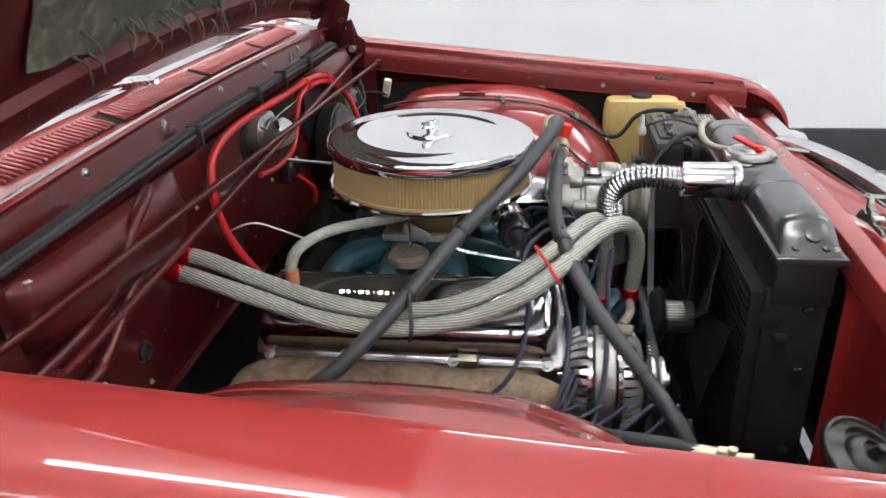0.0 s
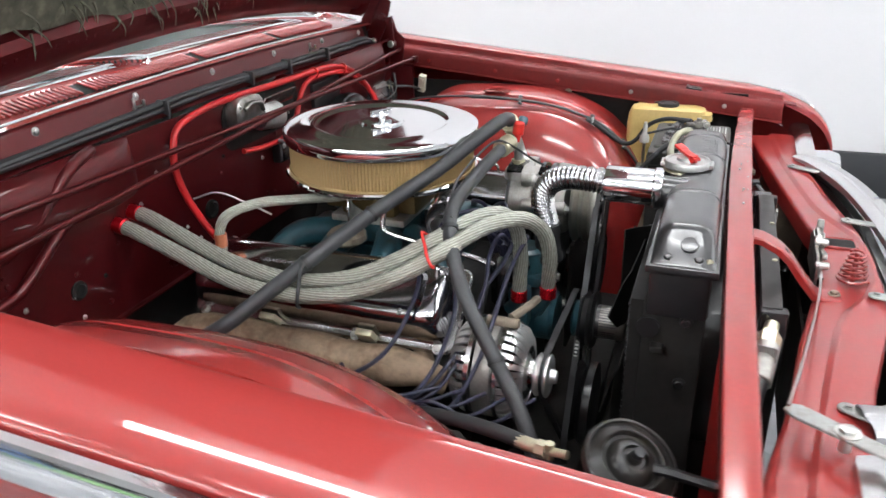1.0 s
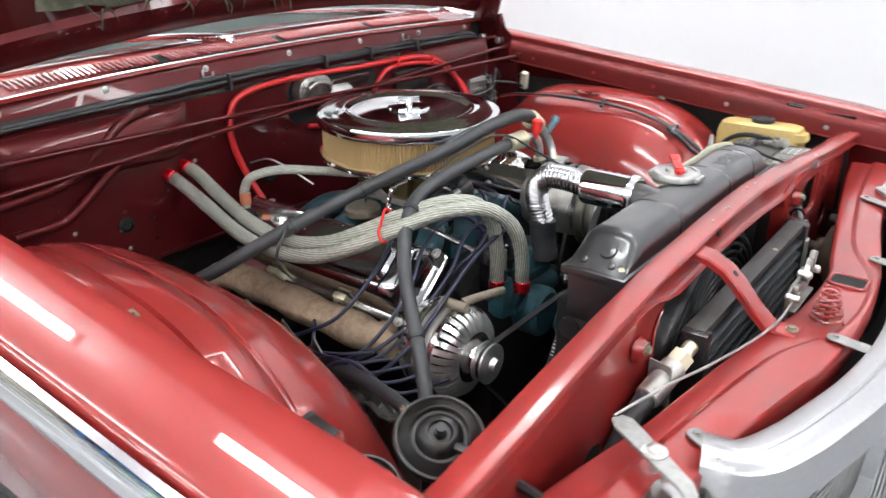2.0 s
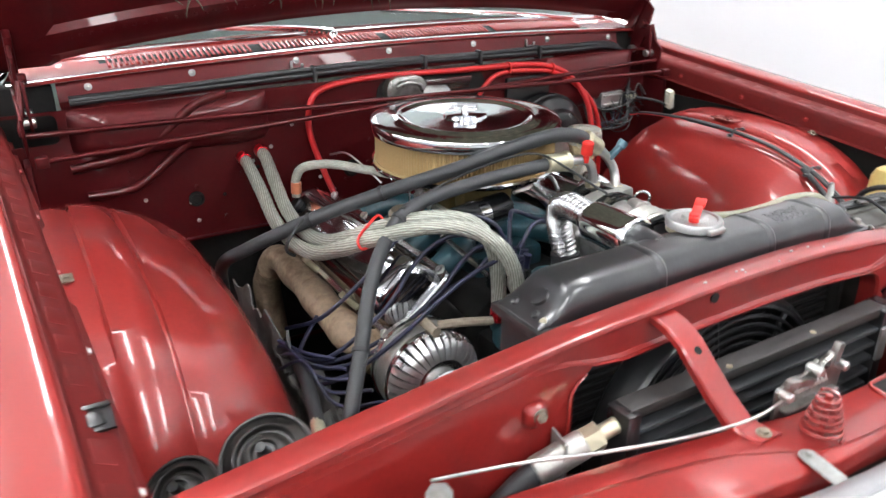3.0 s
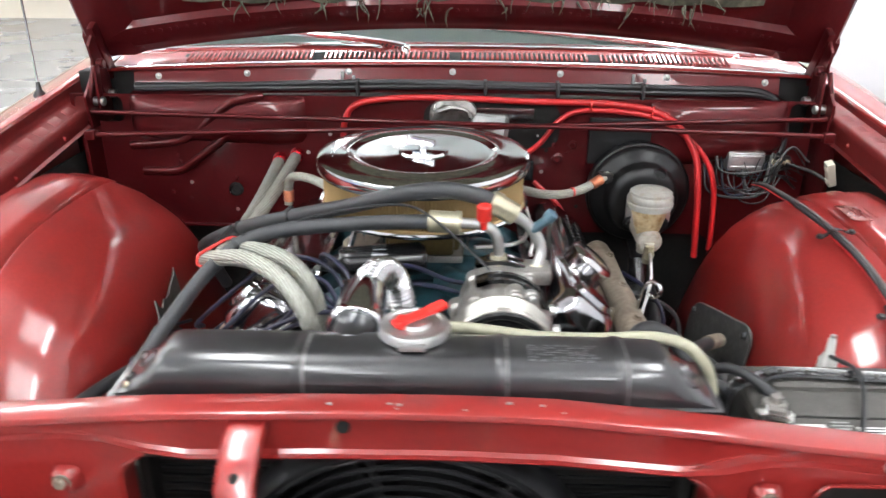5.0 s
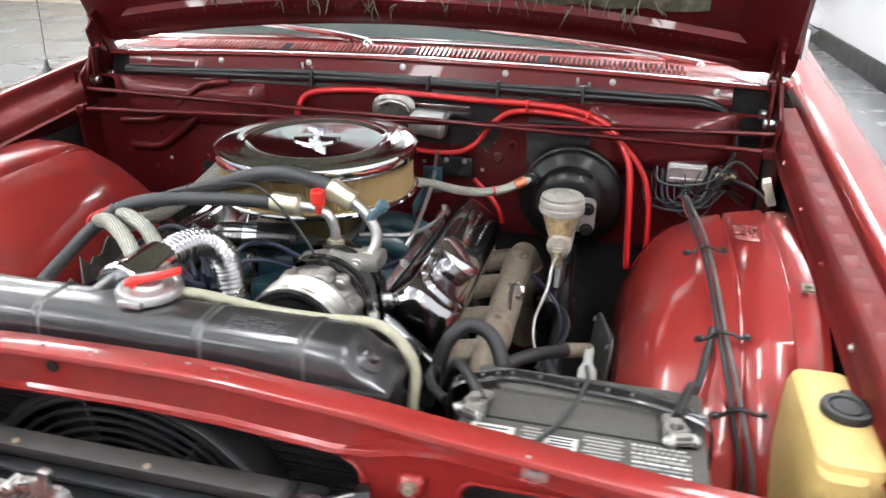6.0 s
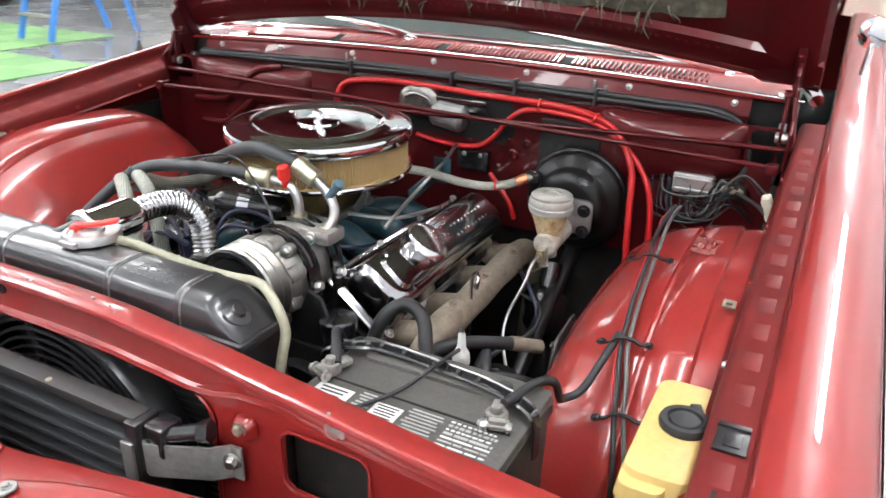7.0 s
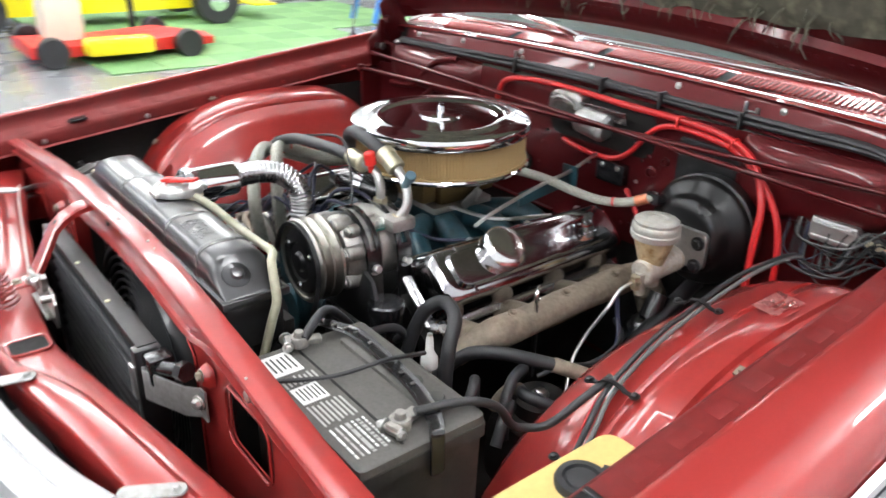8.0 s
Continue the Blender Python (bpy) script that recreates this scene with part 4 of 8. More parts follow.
def valve_cover(s):
    ca, sa = math.cos(radians(40)), math.sin(radians(40))
    u, v, n = (1, 0, 0), (0, s * ca, -sa), (0, s * sa, ca)
    base = Vector((0, s * 0.232, 0.738))
    vc = thing("valve_cover", "chrome valve cover with a raised oil cap" if s > 0 else "chrome valve cover with embossed script, braided hoses above", "valve cover", base, group="valve covers")
    part("flange", stack([(rr(0.492, 0.150, 0.016), -0.004), (rr(0.492, 0.150, 0.016), 0.0), (rr(0.486, 0.144, 0.014), 0.003)], base, u, v, n), CHROME_WORN, vc, "worn chrome lower flange with bolts")
    part("shell", stack([(rr(0.470, 0.126, 0.02), 0.002), (rr(0.468, 0.124, 0.022), 0.028), (rr(0.462, 0.116, 0.024), 0.040), (rr(0.458, 0.112, 0.026), 0.046), (rr(0.452, 0.104, 0.028), 0.058), (rr(0.440, 0.090, 0.03), 0.066), (rr(0.42, 0.07, 0.03), 0.068)], base, u, v, n), DARK_CHROME, vc)
    part("raised_top", stack([(rr(0.395, 0.070, 0.016), 0.067), (rr(0.385, 0.062, 0.016), 0.075), (rr(0.37, 0.05, 0.016), 0.0765)], base, u, v, n), DARK_CHROME, vc)
    V, N = Vector(v), Vector(n)
    part("seam_ridge", tube([base + V * w + N * 0.0675 + Vector((0.165, 0, 0)) for w in (-0.045, 0.0, 0.045)], 0.003, 6), CHROME, vc)
    for x in (-0.22, -0.075, 0.075, 0.22):
        for w in (-0.069, 0.069):
            part("bolt", bolt(base + Vector((x, 0, 0)) + V * w + N * 0.002, N, 0.006, 0.006), STEEL, vc)
    for x in (-0.08, 0.10):
        if s < 0:
            part("retainer_tab", rbox((0.03, 0.012, 0.035), base + Vector((x, 0, 0)) + V * 0.07 + N * 0.014, 0.003, (-s * 40, 0, 0)), BRASS, vc)
    if s > 0:
        c = base + Vector((0.085, 0, 0)) + N * 0.060 - V * 0.008
        part("oil_cap", lathe([(0.044, 0), (0.044, 0.005), (0.040, 0.008), (0.0395, 0.026), (0.042, 0.030), (0.042, 0.035), (0.038, 0.040), (0.028, 0.043), (0.0, 0.044)], c, n, 44), CHROME_WORN, vc, "chrome push-in oil filler cap")
    # embossed lettering that stands as plain raised bars
    x0 = -0.03 if s > 0 else -0.015
    for i in range(9):
        for j, w in enumerate((-0.012, 0.01)):
            x = x0 - i * 0.0155 if s > 0 else x0 - i * 0.010
            part("embossed_bar", rbox((0.0042 if s > 0 else 0.003 + 0.003 * ((i * 7 + j) % 3), 0.007 if (i + j) % 3 else 0.005, 0.0022 if s > 0 else 0.0014), base + Vector((x, 0, 0)) + V * w + N * 0.0775, 0.0012, (-s * 40, 0, 25 if s < 0 else 0), 1), DARK_CHROME, vc)
    if s < 0:
        q = base + Vector((-0.165, 0, 0)) + N * 0.068
        part("breather_grommet", cyl(q, q + N * 0.02, 0.014, 14, bevel=0.003), RUBBER, vc)


def exhaust(s, mat):
    y, dz = (-0.314, -0.016) if s < 0 else (0.352, 0.012)
    m = thing("exhaust_manifold", "rusty brown cast iron exhaust manifold" if s < 0 else "tan heat-stained cast iron exhaust manifold", "exhaust manifold", (0, y, 0.66 + dz), group="exhaust manifolds")
    part("log", tube([(-0.27, y + s * 0.01, 0.63 + dz), (-0.22, y, 0.685 + dz), (-0.1, y, 0.69 + dz), (0.1, y + s * 0.008, 0.69 + dz), (0.2, y + s * 0.006, 0.688 + dz), (0.245, y + s * 0.0, 0.67 + dz)], 0.026, 16, 6,
                     radius=lambda u, d: (0.030 * (1 + 0.08 * math.sin(u * 25)) if s < 0 else 0.028 * (1 + 0.035 * math.sin(u * 25))) * (1 - 0.35 * max(0, u - 0.85) / 0.15)), mat, m)
    for x in (-0.2, -0.07, 0.07, 0.19):
        part("port", tube([(x, y - s * 0.005, 0.685 + dz), (x, y - s * 0.05, 0.675 + dz), (x, y - s * 0.085, 0.66 + dz)], 0.022, 12, 4), mat, m)
    part("down_pipe", tube([(-0.25, y + s * 0.01, 0.65 + dz), (-0.28, y + s * 0.015, 0.58), (-0.30, y, 0.45)], 0.03, 12, 4), mat, m)
    for x in (-0.135, 0.0, 0.13) if s > 0 else ():
        part("bolt", bolt((x, y + s * 0.01, 0.718 + dz), (0, s * 0.3, 1), 0.006, 0.006), mat, m)


def carburettor():
    c = thing("carburettor", "gold coloured four-barrel carburettor with bright linkage rods", "carburettor", (0, 0, 0.80))
    part("base_plate", rbox((0.15, 0.14, 0.014), (0, 0, 0.806), 0.004), ALU, c)
    part("main_body", merge(rbox((0.11, 0.13, 0.045), (0, 0, 0.835), 0.01), cyl((0, 0, 0.85), (0, 0, 0.885), 0.06, 28, bevel=0.004)), GOLD, c)
    for x in (-0.075, 0.075):
        part("float_bowl", rbox((0.035, 0.11, 0.04), (x, 0, 0.84), 0.008), GOLD, c)
    for s in (1, -1):
        part("linkage_arm", merge(rbox((0.045, 0.004, 0.022), (-0.01, s * 0.078, 0.82), 0.002, (0, 30, 0)), cyl((-0.025, s * 0.076, 0.835), (-0.025, s * 0.09, 0.835), 0.006, 10)), STEEL, c)
        part("linkage_rod", tube([(-0.02, s * 0.085, 0.815), (-0.022, s * 0.09, 0.87)], 0.0025, 6, straight=True), STEEL, c)
    part("fuel_line", tube([(0.06, -0.075, 0.855), (0.062, -0.11, 0.855), (0.058, -0.12, 0.835), (0.065, -0.125, 0.815), (0.12, -0.12, 0.80), (0.19, -0.12, 0.79), (0.26, -0.11, 0.77)], 0.005, 8), CHROME_WORN, c, "bright steel fuel line")
    part("choke_pod", cyl((-0.02, -0.115, 0.78), (-0.02, -0.115, 0.803), 0.036, 20, bevel=0.006), TAN_IRON, c)
    part("choke_rod", tube([(-0.015, -0.112, 0.80), (-0.018, -0.105, 0.89)], 0.0022, 6, straight=True), CHROME, c)
    part("throttle_bracket", merge(rbox((0.14, 0.004, 0.03), (-0.14, 0.155, 0.838), 0.002, (0, 8, 0)), rbox((0.03, 0.03, 0.004), (-0.2, 0.165, 0.83), 0.001), rbox((0.004, 0.04, 0.05), (-0.215, 0.155, 0.85), 0.001)), TEAL, c, "turquoise throttle cable bracket")
    part("throttle_cable", tube([(-0.31, 0.14, 0.88), (-0.21, 0.16, 0.865), (-0.10, 0.18, 0.86), (0.03, 0.19, 0.835), (0.07, 0.185, 0.815)], 0.004, 6), STEEL, c)
    part("kickdown_rod", tube([(0.05, 0.09, 0.82), (0.0, 0.17, 0.81), (-0.12, 0.20, 0.80)], 0.004, 6), STEEL, c)


def air_cleaner():
    ax, ay = 0.008, 0.000
    a = thing("air_cleaner", "round air cleaner with a chrome lid and tan pleated filter", "air cleaner", (ax, ay, 0.884))
    m = pose(ax, ay, 0.936, 0.0, 1.2, 0) @ Matrix.Diagonal((1.012, 1.012, 1.0, 1)) @ pose(-ax, -ay, -0.93)
    lid = [(0, 0.9722), (0.035, 0.9722), (0.045, 0.9716), (0.085, 0.9714), (0.110, 0.9712), (0.118, 0.9712), (0.1225, 0.9745), (0.126, 0.9755), (0.1295, 0.9745), (0.134, 0.9730), (0.150, 0.9726), (0.165, 0.9721), (0.1735, 0.9714), (0.1768, 0.9698), (0.1784, 0.9660), (0.1788, 0.960), (0.1785, 0.953), (0.176, 0.9485), (0.17, 0.949)]
    ld = part("lid", moved(lathe(lid, (ax, ay, 0), (0, 0, 1), 96), m), CHROME, a, "mirror chrome lid with a raised ring")
    part("wing_nut", moved(merge(cyl((ax, ay, 0.972), (ax, ay, 0.992), 0.008, 14, 0.006, 0.002), rbox((0.044, 0.006, 0.013), (ax, ay, 0.989), 0.0025, (0, 0, 60)), lathe([(0.0, 0.972), (0.042, 0.972), (0.040, 0.976), (0.0, 0.978)], (ax, ay, 0), (0, 0, 1), 32)), m), CHROME, ld, "chrome wing nut on a round plate")
    # pleats as a finely folded ring
    bm = bmesh.new()
    top, low = [], []
    for i in range(360):
        r = 0.1695 if i % 2 else 0.1668
        t = 2 * math.pi * i / 360
        low.append(bm.verts.new((ax + r * math.cos(t), ay + r * math.sin(t), 0.892)))
        top.append(bm.verts.new((ax + r * math.cos(t), ay + r * math.sin(t), 0.951)))
    for i in range(360):
        j = (i + 1) % 360
        bm.faces.new((low[i], low[j], top[j], top[i]))
    f = part("filter_element", moved(bm, m), PAPER, a, "tan pleated paper filter", smooth=False)
    for z in (0.8935, 0.9485):
        part("seal_ring", moved(lathe([(0.1715, z - 0.002), (0.1722, z), (0.1715, z + 0.002), (0.166, z + 0.002)], (ax, ay, 0), (0, 0, 1), 72), m), PAPER, f)
    part("base_pan", moved(lathe([(0.055, 0.868), (0.065, 0.874), (0.14, 0.877), (0.168, 0.880), (0.177, 0.885), (0.179, 0.890), (0.1765, 0.893), (0.171, 0.892)], (ax, ay, 0), (0, 0, 1), 72), m), CHROME, a, "chrome base pan")


def hose(name, label, pts, r, mat=HOSE, seg=12, n=8, category="hose", group=""):
    t = thing(name, label, category, pts[0], group)
    part("tube", braid_tube(pts, r, 15 if r > 0.01 else 12) if mat is BRAID else tube(pts, r, seg, n), mat, t, angle=80)
    return t


def ring_on(parent, at, axis, r, w, mat, name="tie", label=""):
    at, axis = Vector(at), Vector(axis).normalized()
    part(name, lathe([(r * 0.8, -w / 2), (r * 1.08, -w / 2), (r * 1.12, 0), (r * 1.08, w / 2), (r * 0.8, w / 2)], at, axis, 16), mat, parent, label)


def braided_hoses():
    a = hose("heater_hose", "braided stainless heater hose with red anodised ends", [(-0.328, -0.335, 0.862), (-0.29, -0.336, 0.853), (-0.20, -0.342, 0.826), (-0.10, -0.352, 0.800), (0.0, -0.354, 0.792), (0.10, -0.350, 0.808),
              (0.18, -0.336, 0.842), (0.235, -0.300, 0.872), (0.285, -0.24, 0.895), (0.325, -0.185, 0.891), (0.351, -0.148, 0.860), (0.360, -0.128, 0.81), (0.356, -0.115, 0.742)], 0.0122, BRAID, 16, 8, group="braided heater hoses")
    b = hose("heater_hose", "braided stainless heater hose with red anodised ends", [(-0.325, -0.297, 0.872), (-0.285, -0.300, 0.864), (-0.20, -0.312, 0.838), (-0.10, -0.326, 0.815), (0.0, -0.330, 0.806), (0.09, -0.326, 0.82),
              (0.165, -0.310, 0.852), (0.22, -0.272, 0.881), (0.262, -0.218, 0.897), (0.290, -0.168, 0.889), (0.306, -0.140, 0.855), (0.311, -0.128, 0.80), (0.308, -0.122, 0.732)], 0.0122, BRAID, 16, 8, group="braided heater hoses")
    for t, e0, e1 in ((a, (-0.335, -0.335, 0.864), (0.356, -0.115, 0.742)), (b, (-0.335, -0.297, 0.874), (0.308, -0.122, 0.732))):
        part("wall_fitting", cyl(e0, Vector(e0) + Vector((0.02, 0, -0.004)), 0.0145, 14, bevel=0.002), RED_ANOD, t, "red anodised fitting")
        part("end_clamp", cyl(Vector(e1) + Vector((0, 0, 0.004)), Vector(e1) - Vector((0, 0, 0.018)), 0.0145, 14, bevel=0.002), RED_ANOD, t, "red anodised clamp")
        part("spigot", cyl(Vector(e1) - Vector((0, 0, 0.015)), (e1[0] - 0.02, e1[1] + 0.01, 0.69), 0.011, 12), TEAL, t)
    part("red_tie", tube([(0.205, -0.270, 0.882), (0.198, -0.280, 0.892), (0.212, -0.305, 0.884), (0.225, -0.327, 0.872), (0.232, -0.325, 0.858), (0.222, -0.30, 0.858), (0.208, -0.272, 0.872), (0.205, -0.270, 0.882)], 0.0024, 6, 5), RED_PLASTIC, a, "red cable tie round both hoses")
    p = hose("breather_hose", "grey braided breather hose with a copper clamp", [(-0.167, -0.283, 0.815), (-0.168, -0.281, 0.850), (-0.155, -0.268, 0.876), (-0.12, -0.225, 0.885), (-0.07, -0.165, 0.876), (-0.025, -0.115, 0.868), (0.0, -0.08, 0.866)], 0.0085, BRAID, 12)
    part("copper_clamp", cyl((-0.168, -0.282, 0.822), (-0.168, -0.281, 0.845), 0.0105, 12, bevel=0.001), COPPER, p, "copper coloured clamp")
    q = hose("vacuum_hose", "grey braided vacuum hose to the brake booster", [(-0.075, 0.12, 0.885), (-0.125, 0.172, 0.868), (-0.165, 0.222, 0.846), (-0.19, 0.268, 0.838), (-0.207, 0.308, 0.843), (-0.224, 0.345, 0.858), (-0.234, 0.365, 0.866)], 0.0088, BRAID, 12)
    part("copper_clamp", cyl((-0.214, 0.328, 0.850), (-0.224, 0.348, 0.860), 0.0108, 12, bevel=0.001), COPPER, q, "copper coloured clamp")
    ring_on(q, (-0.198, 0.288, 0.840), (-0.4, 0.9, 0.1), 0.009, 0.004, RED_PLASTIC, "red_tie")


def ac_lines():
    a = hose("refrigerant_hose", "thick black air-conditioning hose tied over the braided hoses", [(0.221, 0.118, 0.962), (0.228, 0.085, 0.976), (0.226, 0.04, 0.982), (0.205, -0.02, 0.968), (0.16, -0.105, 0.932), (0.084, -0.216, 0.884), (0.02, -0.325, 0.836), (-0.06, -0.42, 0.772), (-0.14, -0.45, 0.715), (-0.2, -0.44, 0.62)], 0.0122, HOSE, 14, group="air-conditioning hoses")
    part("ferrule", merge(cyl((0.222, 0.108, 0.966), (0.218, 0.146, 0.943), 0.0165, 16, bevel=0.002), cyl((0.2215, 0.112, 0.9635), (0.2195, 0.122, 0.958), 0.0178, 16)), BRASS, a, "pale brass crimp ferrule")
    part("pipe", tube([(0.218, 0.142, 0.945), (0.218, 0.165, 0.928), (0.222, 0.182, 0.905), (0.228, 0.185, 0.885), (0.238, 0.178, 0.868)], 0.0085, 12), ALU_PLATE, a, "bare aluminium pipe")
    part("service_port", merge(cyl((0.221, 0.172, 0.92), (0.226, 0.192, 0.94), 0.007, 10), cyl((0.226, 0.192, 0.94), (0.228, 0.2, 0.95), 0.0095, 10, bevel=0.001)), material("blue_grey_plastic", (0.07, 0.13, 0.165), 0.4), a, "blue-grey service cap")
    part("nut", cyl((0.242, 0.178, 0.855), (0.236, 0.179, 0.872), 0.014, 6), BRASS, a)
    for at, d in (((0.084, -0.216, 0.884), (-0.55, -0.75, -0.36)), ((0.02, -0.325, 0.836), (-0.55, -0.7, -0.45))):
        ring_on(a, at, d, 0.0128, 0.006, RUBBER)
    part("bundle_tie", tube([(0.022, -0.34, 0.842), (0.03, -0.372, 0.81), (0.028, -0.375, 0.79), (0.022, -0.36, 0.776)], 0.003, 6), RUBBER, a, "black cable tie")
    b = hose("refrigerant_hose", "black air-conditioning hose bent down beside the alternator", [(0.232, 0.03, 0.936), (0.229, -0.05, 0.932), (0.225, -0.15, 0.922), (0.226, -0.215, 0.912), (0.236, -0.262, 0.895), (0.258, -0.305, 0.860), (0.292, -0.343, 0.815), (0.346, -0.385, 0.757), (0.395, -0.425, 0.70), (0.43, -0.46, 0.63)], 0.0112, HOSE, 14, group="air-conditioning hoses")
    part("ferrule", merge(cyl((0.2325, 0.02, 0.937), (0.234, 0.068, 0.935), 0.0162, 16, bevel=0.002), cyl((0.233, 0.058, 0.9355), (0.234, 0.066, 0.935), 0.0175, 16)), BRASS, b, "pale brass crimp ferrule")
    part("pipe", tube([(0.234, 0.06, 0.9355), (0.235, 0.09, 0.934), (0.236, 0.112, 0.926), (0.237, 0.122, 0.905), (0.238, 0.123, 0.88)], 0.008, 12), ALU_PLATE, b, "bare aluminium pipe")
    part("nut", cyl((0.238, 0.123, 0.868), (0.238, 0.123, 0.888), 0.0135, 6), BRASS, b)
    part("red_cap", merge(cyl((0.240, 0.100, 0.930), (0.243, 0.100, 0.946), 0.006, 10), cyl((0.242, 0.100, 0.943), (0.245, 0.100, 0.967), 0.0105, 14, bevel=0.002)), RED_PLASTIC, b, "red plastic service cap")
    ring_on(b, (0.236, -0.262, 0.895), (0.3, -0.7, -0.5), 0.0122, 0.007, RUBBER)
    ring_on(b, (0.346, -0.385, 0.757), (0.65, -0.5, -0.7), 0.0122, 0.006, RUBBER)
    part("thin_wire", tube([(0.236, -0.255, 0.91), (0.21, -0.16, 0.93), (0.222, -0.06, 0.955), (0.235, 0.0, 0.958), (0.255, 0.05, 0.93), (0.275, 0.09, 0.90), (0.29, 0.11, 0.885)], 0.0022, 6), RUBBER, b, "thin black wire")


def compressor():
    c = thing("air_compressor", "cast aluminium air-conditioning compressor with a grooved clutch pulley", "compressor", (0.30, 0.135, 0.76))
    y, z = 0.124, 0.809
    part("body", merge(lathe([(0, 0.0), (0.048, 0.0), (0.059, 0.008), (0.061, 0.05), (0.057, 0.053), (0.057, 0.058), (0.063, 0.061), (0.063, 0.10), (0.057, 0.115), (0.04, 0.12), (0, 0.12)], (0.225, y, z), (1, 0, 0), 40),
                       rbox((0.06, 0.06, 0.05), (0.255, y - 0.008, z + 0.04), 0.014)), ALU, c)
    for a, x0, x1 in ((125, 0.255, 0.345), (72, 0.316, 0.348), (18, 0.316, 0.348), (172, 0.262, 0.345), (-35, 0.316, 0.346)):
        ya, za = y + 0.061 * math.cos(radians(a)), z + 0.061 * math.sin(radians(a))
        ear = part("mount_ear", lathe([(0, 0), (0.012, 0), (0.014, 0.003), (0.013, 0.022), (0.009, 0.026), (0.009, x1 - x0 - 0.026), (0.0125, x1 - x0 - 0.022), (0.0125, x1 - x0 - 0.002), (0.010, x1 - x0), (0, x1 - x0)], (x0, ya, za), (1, 0, 0), 16), ALU, c)
        part("ear_bolt", bolt((x1, ya, za), (1, 0, 0), 0.0065, 0.008), STEEL, ear)
    part("top_port", merge(rbox((0.05, 0.10, 0.024), (0.240, 0.15, 0.862), 0.008), cyl((0.238, 0.123, 0.86), (0.238, 0.123, 0.880), 0.013, 16, bevel=0.002), cyl((0.24, 0.178, 0.855), (0.24, 0.178, 0.868), 0.014, 16, bevel=0.002)), ALU, c)
    ring = material("bare_pulley_steel", (0.44, 0.43, 0.39), 0.32, 1.0, vary=0.12, rvary=0.1)
    part("clutch_pulley", lathe([(0.030, 0.0), (0.064, 0.0), (0.072, 0.003), (0.073, 0.008), (0.062, 0.016), (0.071, 0.022), (0.073, 0.026), (0.063, 0.034), (0.072, 0.040), (0.073, 0.044), (0.071, 0.048), (0.064, 0.049), (0.062, 0.046), (0.050, 0.042), (0.03, 0.042)], (0.352, y, z), (1, 0, 0), 56), ring, c, "bare steel grooved pulley")
    face = part("clutch_face", lathe([(0, 0.0), (0.055, 0.0), (0.056, 0.003), (0.054, 0.008), (0.035, 0.010), (0.032, 0.007), (0.018, 0.007), (0.014, 0.013), (0, 0.014)], (0.393, y, z), (1, 0, 0), 40), BLACK, c, "black clutch plate")
    for k in range(3):
        a = 2 * math.pi * k / 3 + 0.5
        part("rivet", bolt((0.402, y + 0.043 * math.cos(a), z + 0.043 * math.sin(a)), (1, 0, 0), 0.0045, 0.004), CHROME_WORN, face)
    # two black slotted straps that curve over the body and run down to the plate
    for dx in (0.0, 0.062):
        x = 0.238 + dx
        arc = [(y + 0.075 * math.cos(radians(a)), z + 0.075 * math.sin(radians(a))) for a in (118, 104, 90, 75, 60, 45, 30, 15, 2)]
        rail = [Vector((x, a, b)) for a, b in arc]
        tail = curve_points([Vector((x, a, b)) for a, b in arc[-2:]] + [Vector((x, y + 0.078, z - 0.04)), Vector((x, y + 0.078, z - 0.10)), Vector((x, y + 0.06, z - 0.18))], 5)
        sheets = []
        for w0, w1 in ((-0.014, -0.006), (0.006, 0.014)):
            sheets.append(thick(loft([[p + Vector((w, 0, 0)) for w in (w0, w0 + 0.0015, w1 - 0.0015, w1)] for p in rail]), 0.006))
        for end in (rail[:2], tail):
            sheets.append(thick(loft([[p + Vector((w, 0, 0)) for w in (-0.014, -0.012, 0.012, 0.014)] for p in end]), 0.006))
        br = part("mount_bracket", merge(*sheets), BLACK_GLOSS, c, "gloss black slotted bracket strap")
        part("bracket_bolt", merge(cyl((x + 0.013, y + 0.040, z + 0.050), (x + 0.030, y + 0.042, z + 0.052), 0.011, 16, bevel=0.002), bolt((x + 0.030, y + 0.042, z + 0.052), (1, 0.1, 0.1), 0.007, 0.006)), STEEL, br)
        part("clamp_bolt", bolt((x, y + 0.0715, z - 0.012), (0, 1, 0.2), 0.008, 0.014), STEEL, br)
    part("teal_sticker", rbox((0.022, 0.002, 0.020), (0.270, y + 0.0440, z + 0.0400), 0.0006, (-47, 0, 0)), material("green_label", (0.05, 0.20, 0.17), 0.5, vary=0.4, scale=70), c)
    pl = part("mount_plate", prism([(0.318, a, b) for a, b in ((0.06, 0.56), (0.16, 0.52), (0.255, 0.60), (0.262, 0.70), (0.225, 0.79), (0.20, 0.80), (0.185, 0.765), (0.09, 0.755), (0.07, 0.70))], (0.008, 0, 0), 0.002), BLACK, c, "black steel mounting plate")
    for a, b in ((0.095, 0.66), (0.225, 0.66), (0.16, 0.57)):
        part("plate_bolt", bolt((0.326, a, b), (1, 0, 0), 0.008, 0.008), STEEL, pl)


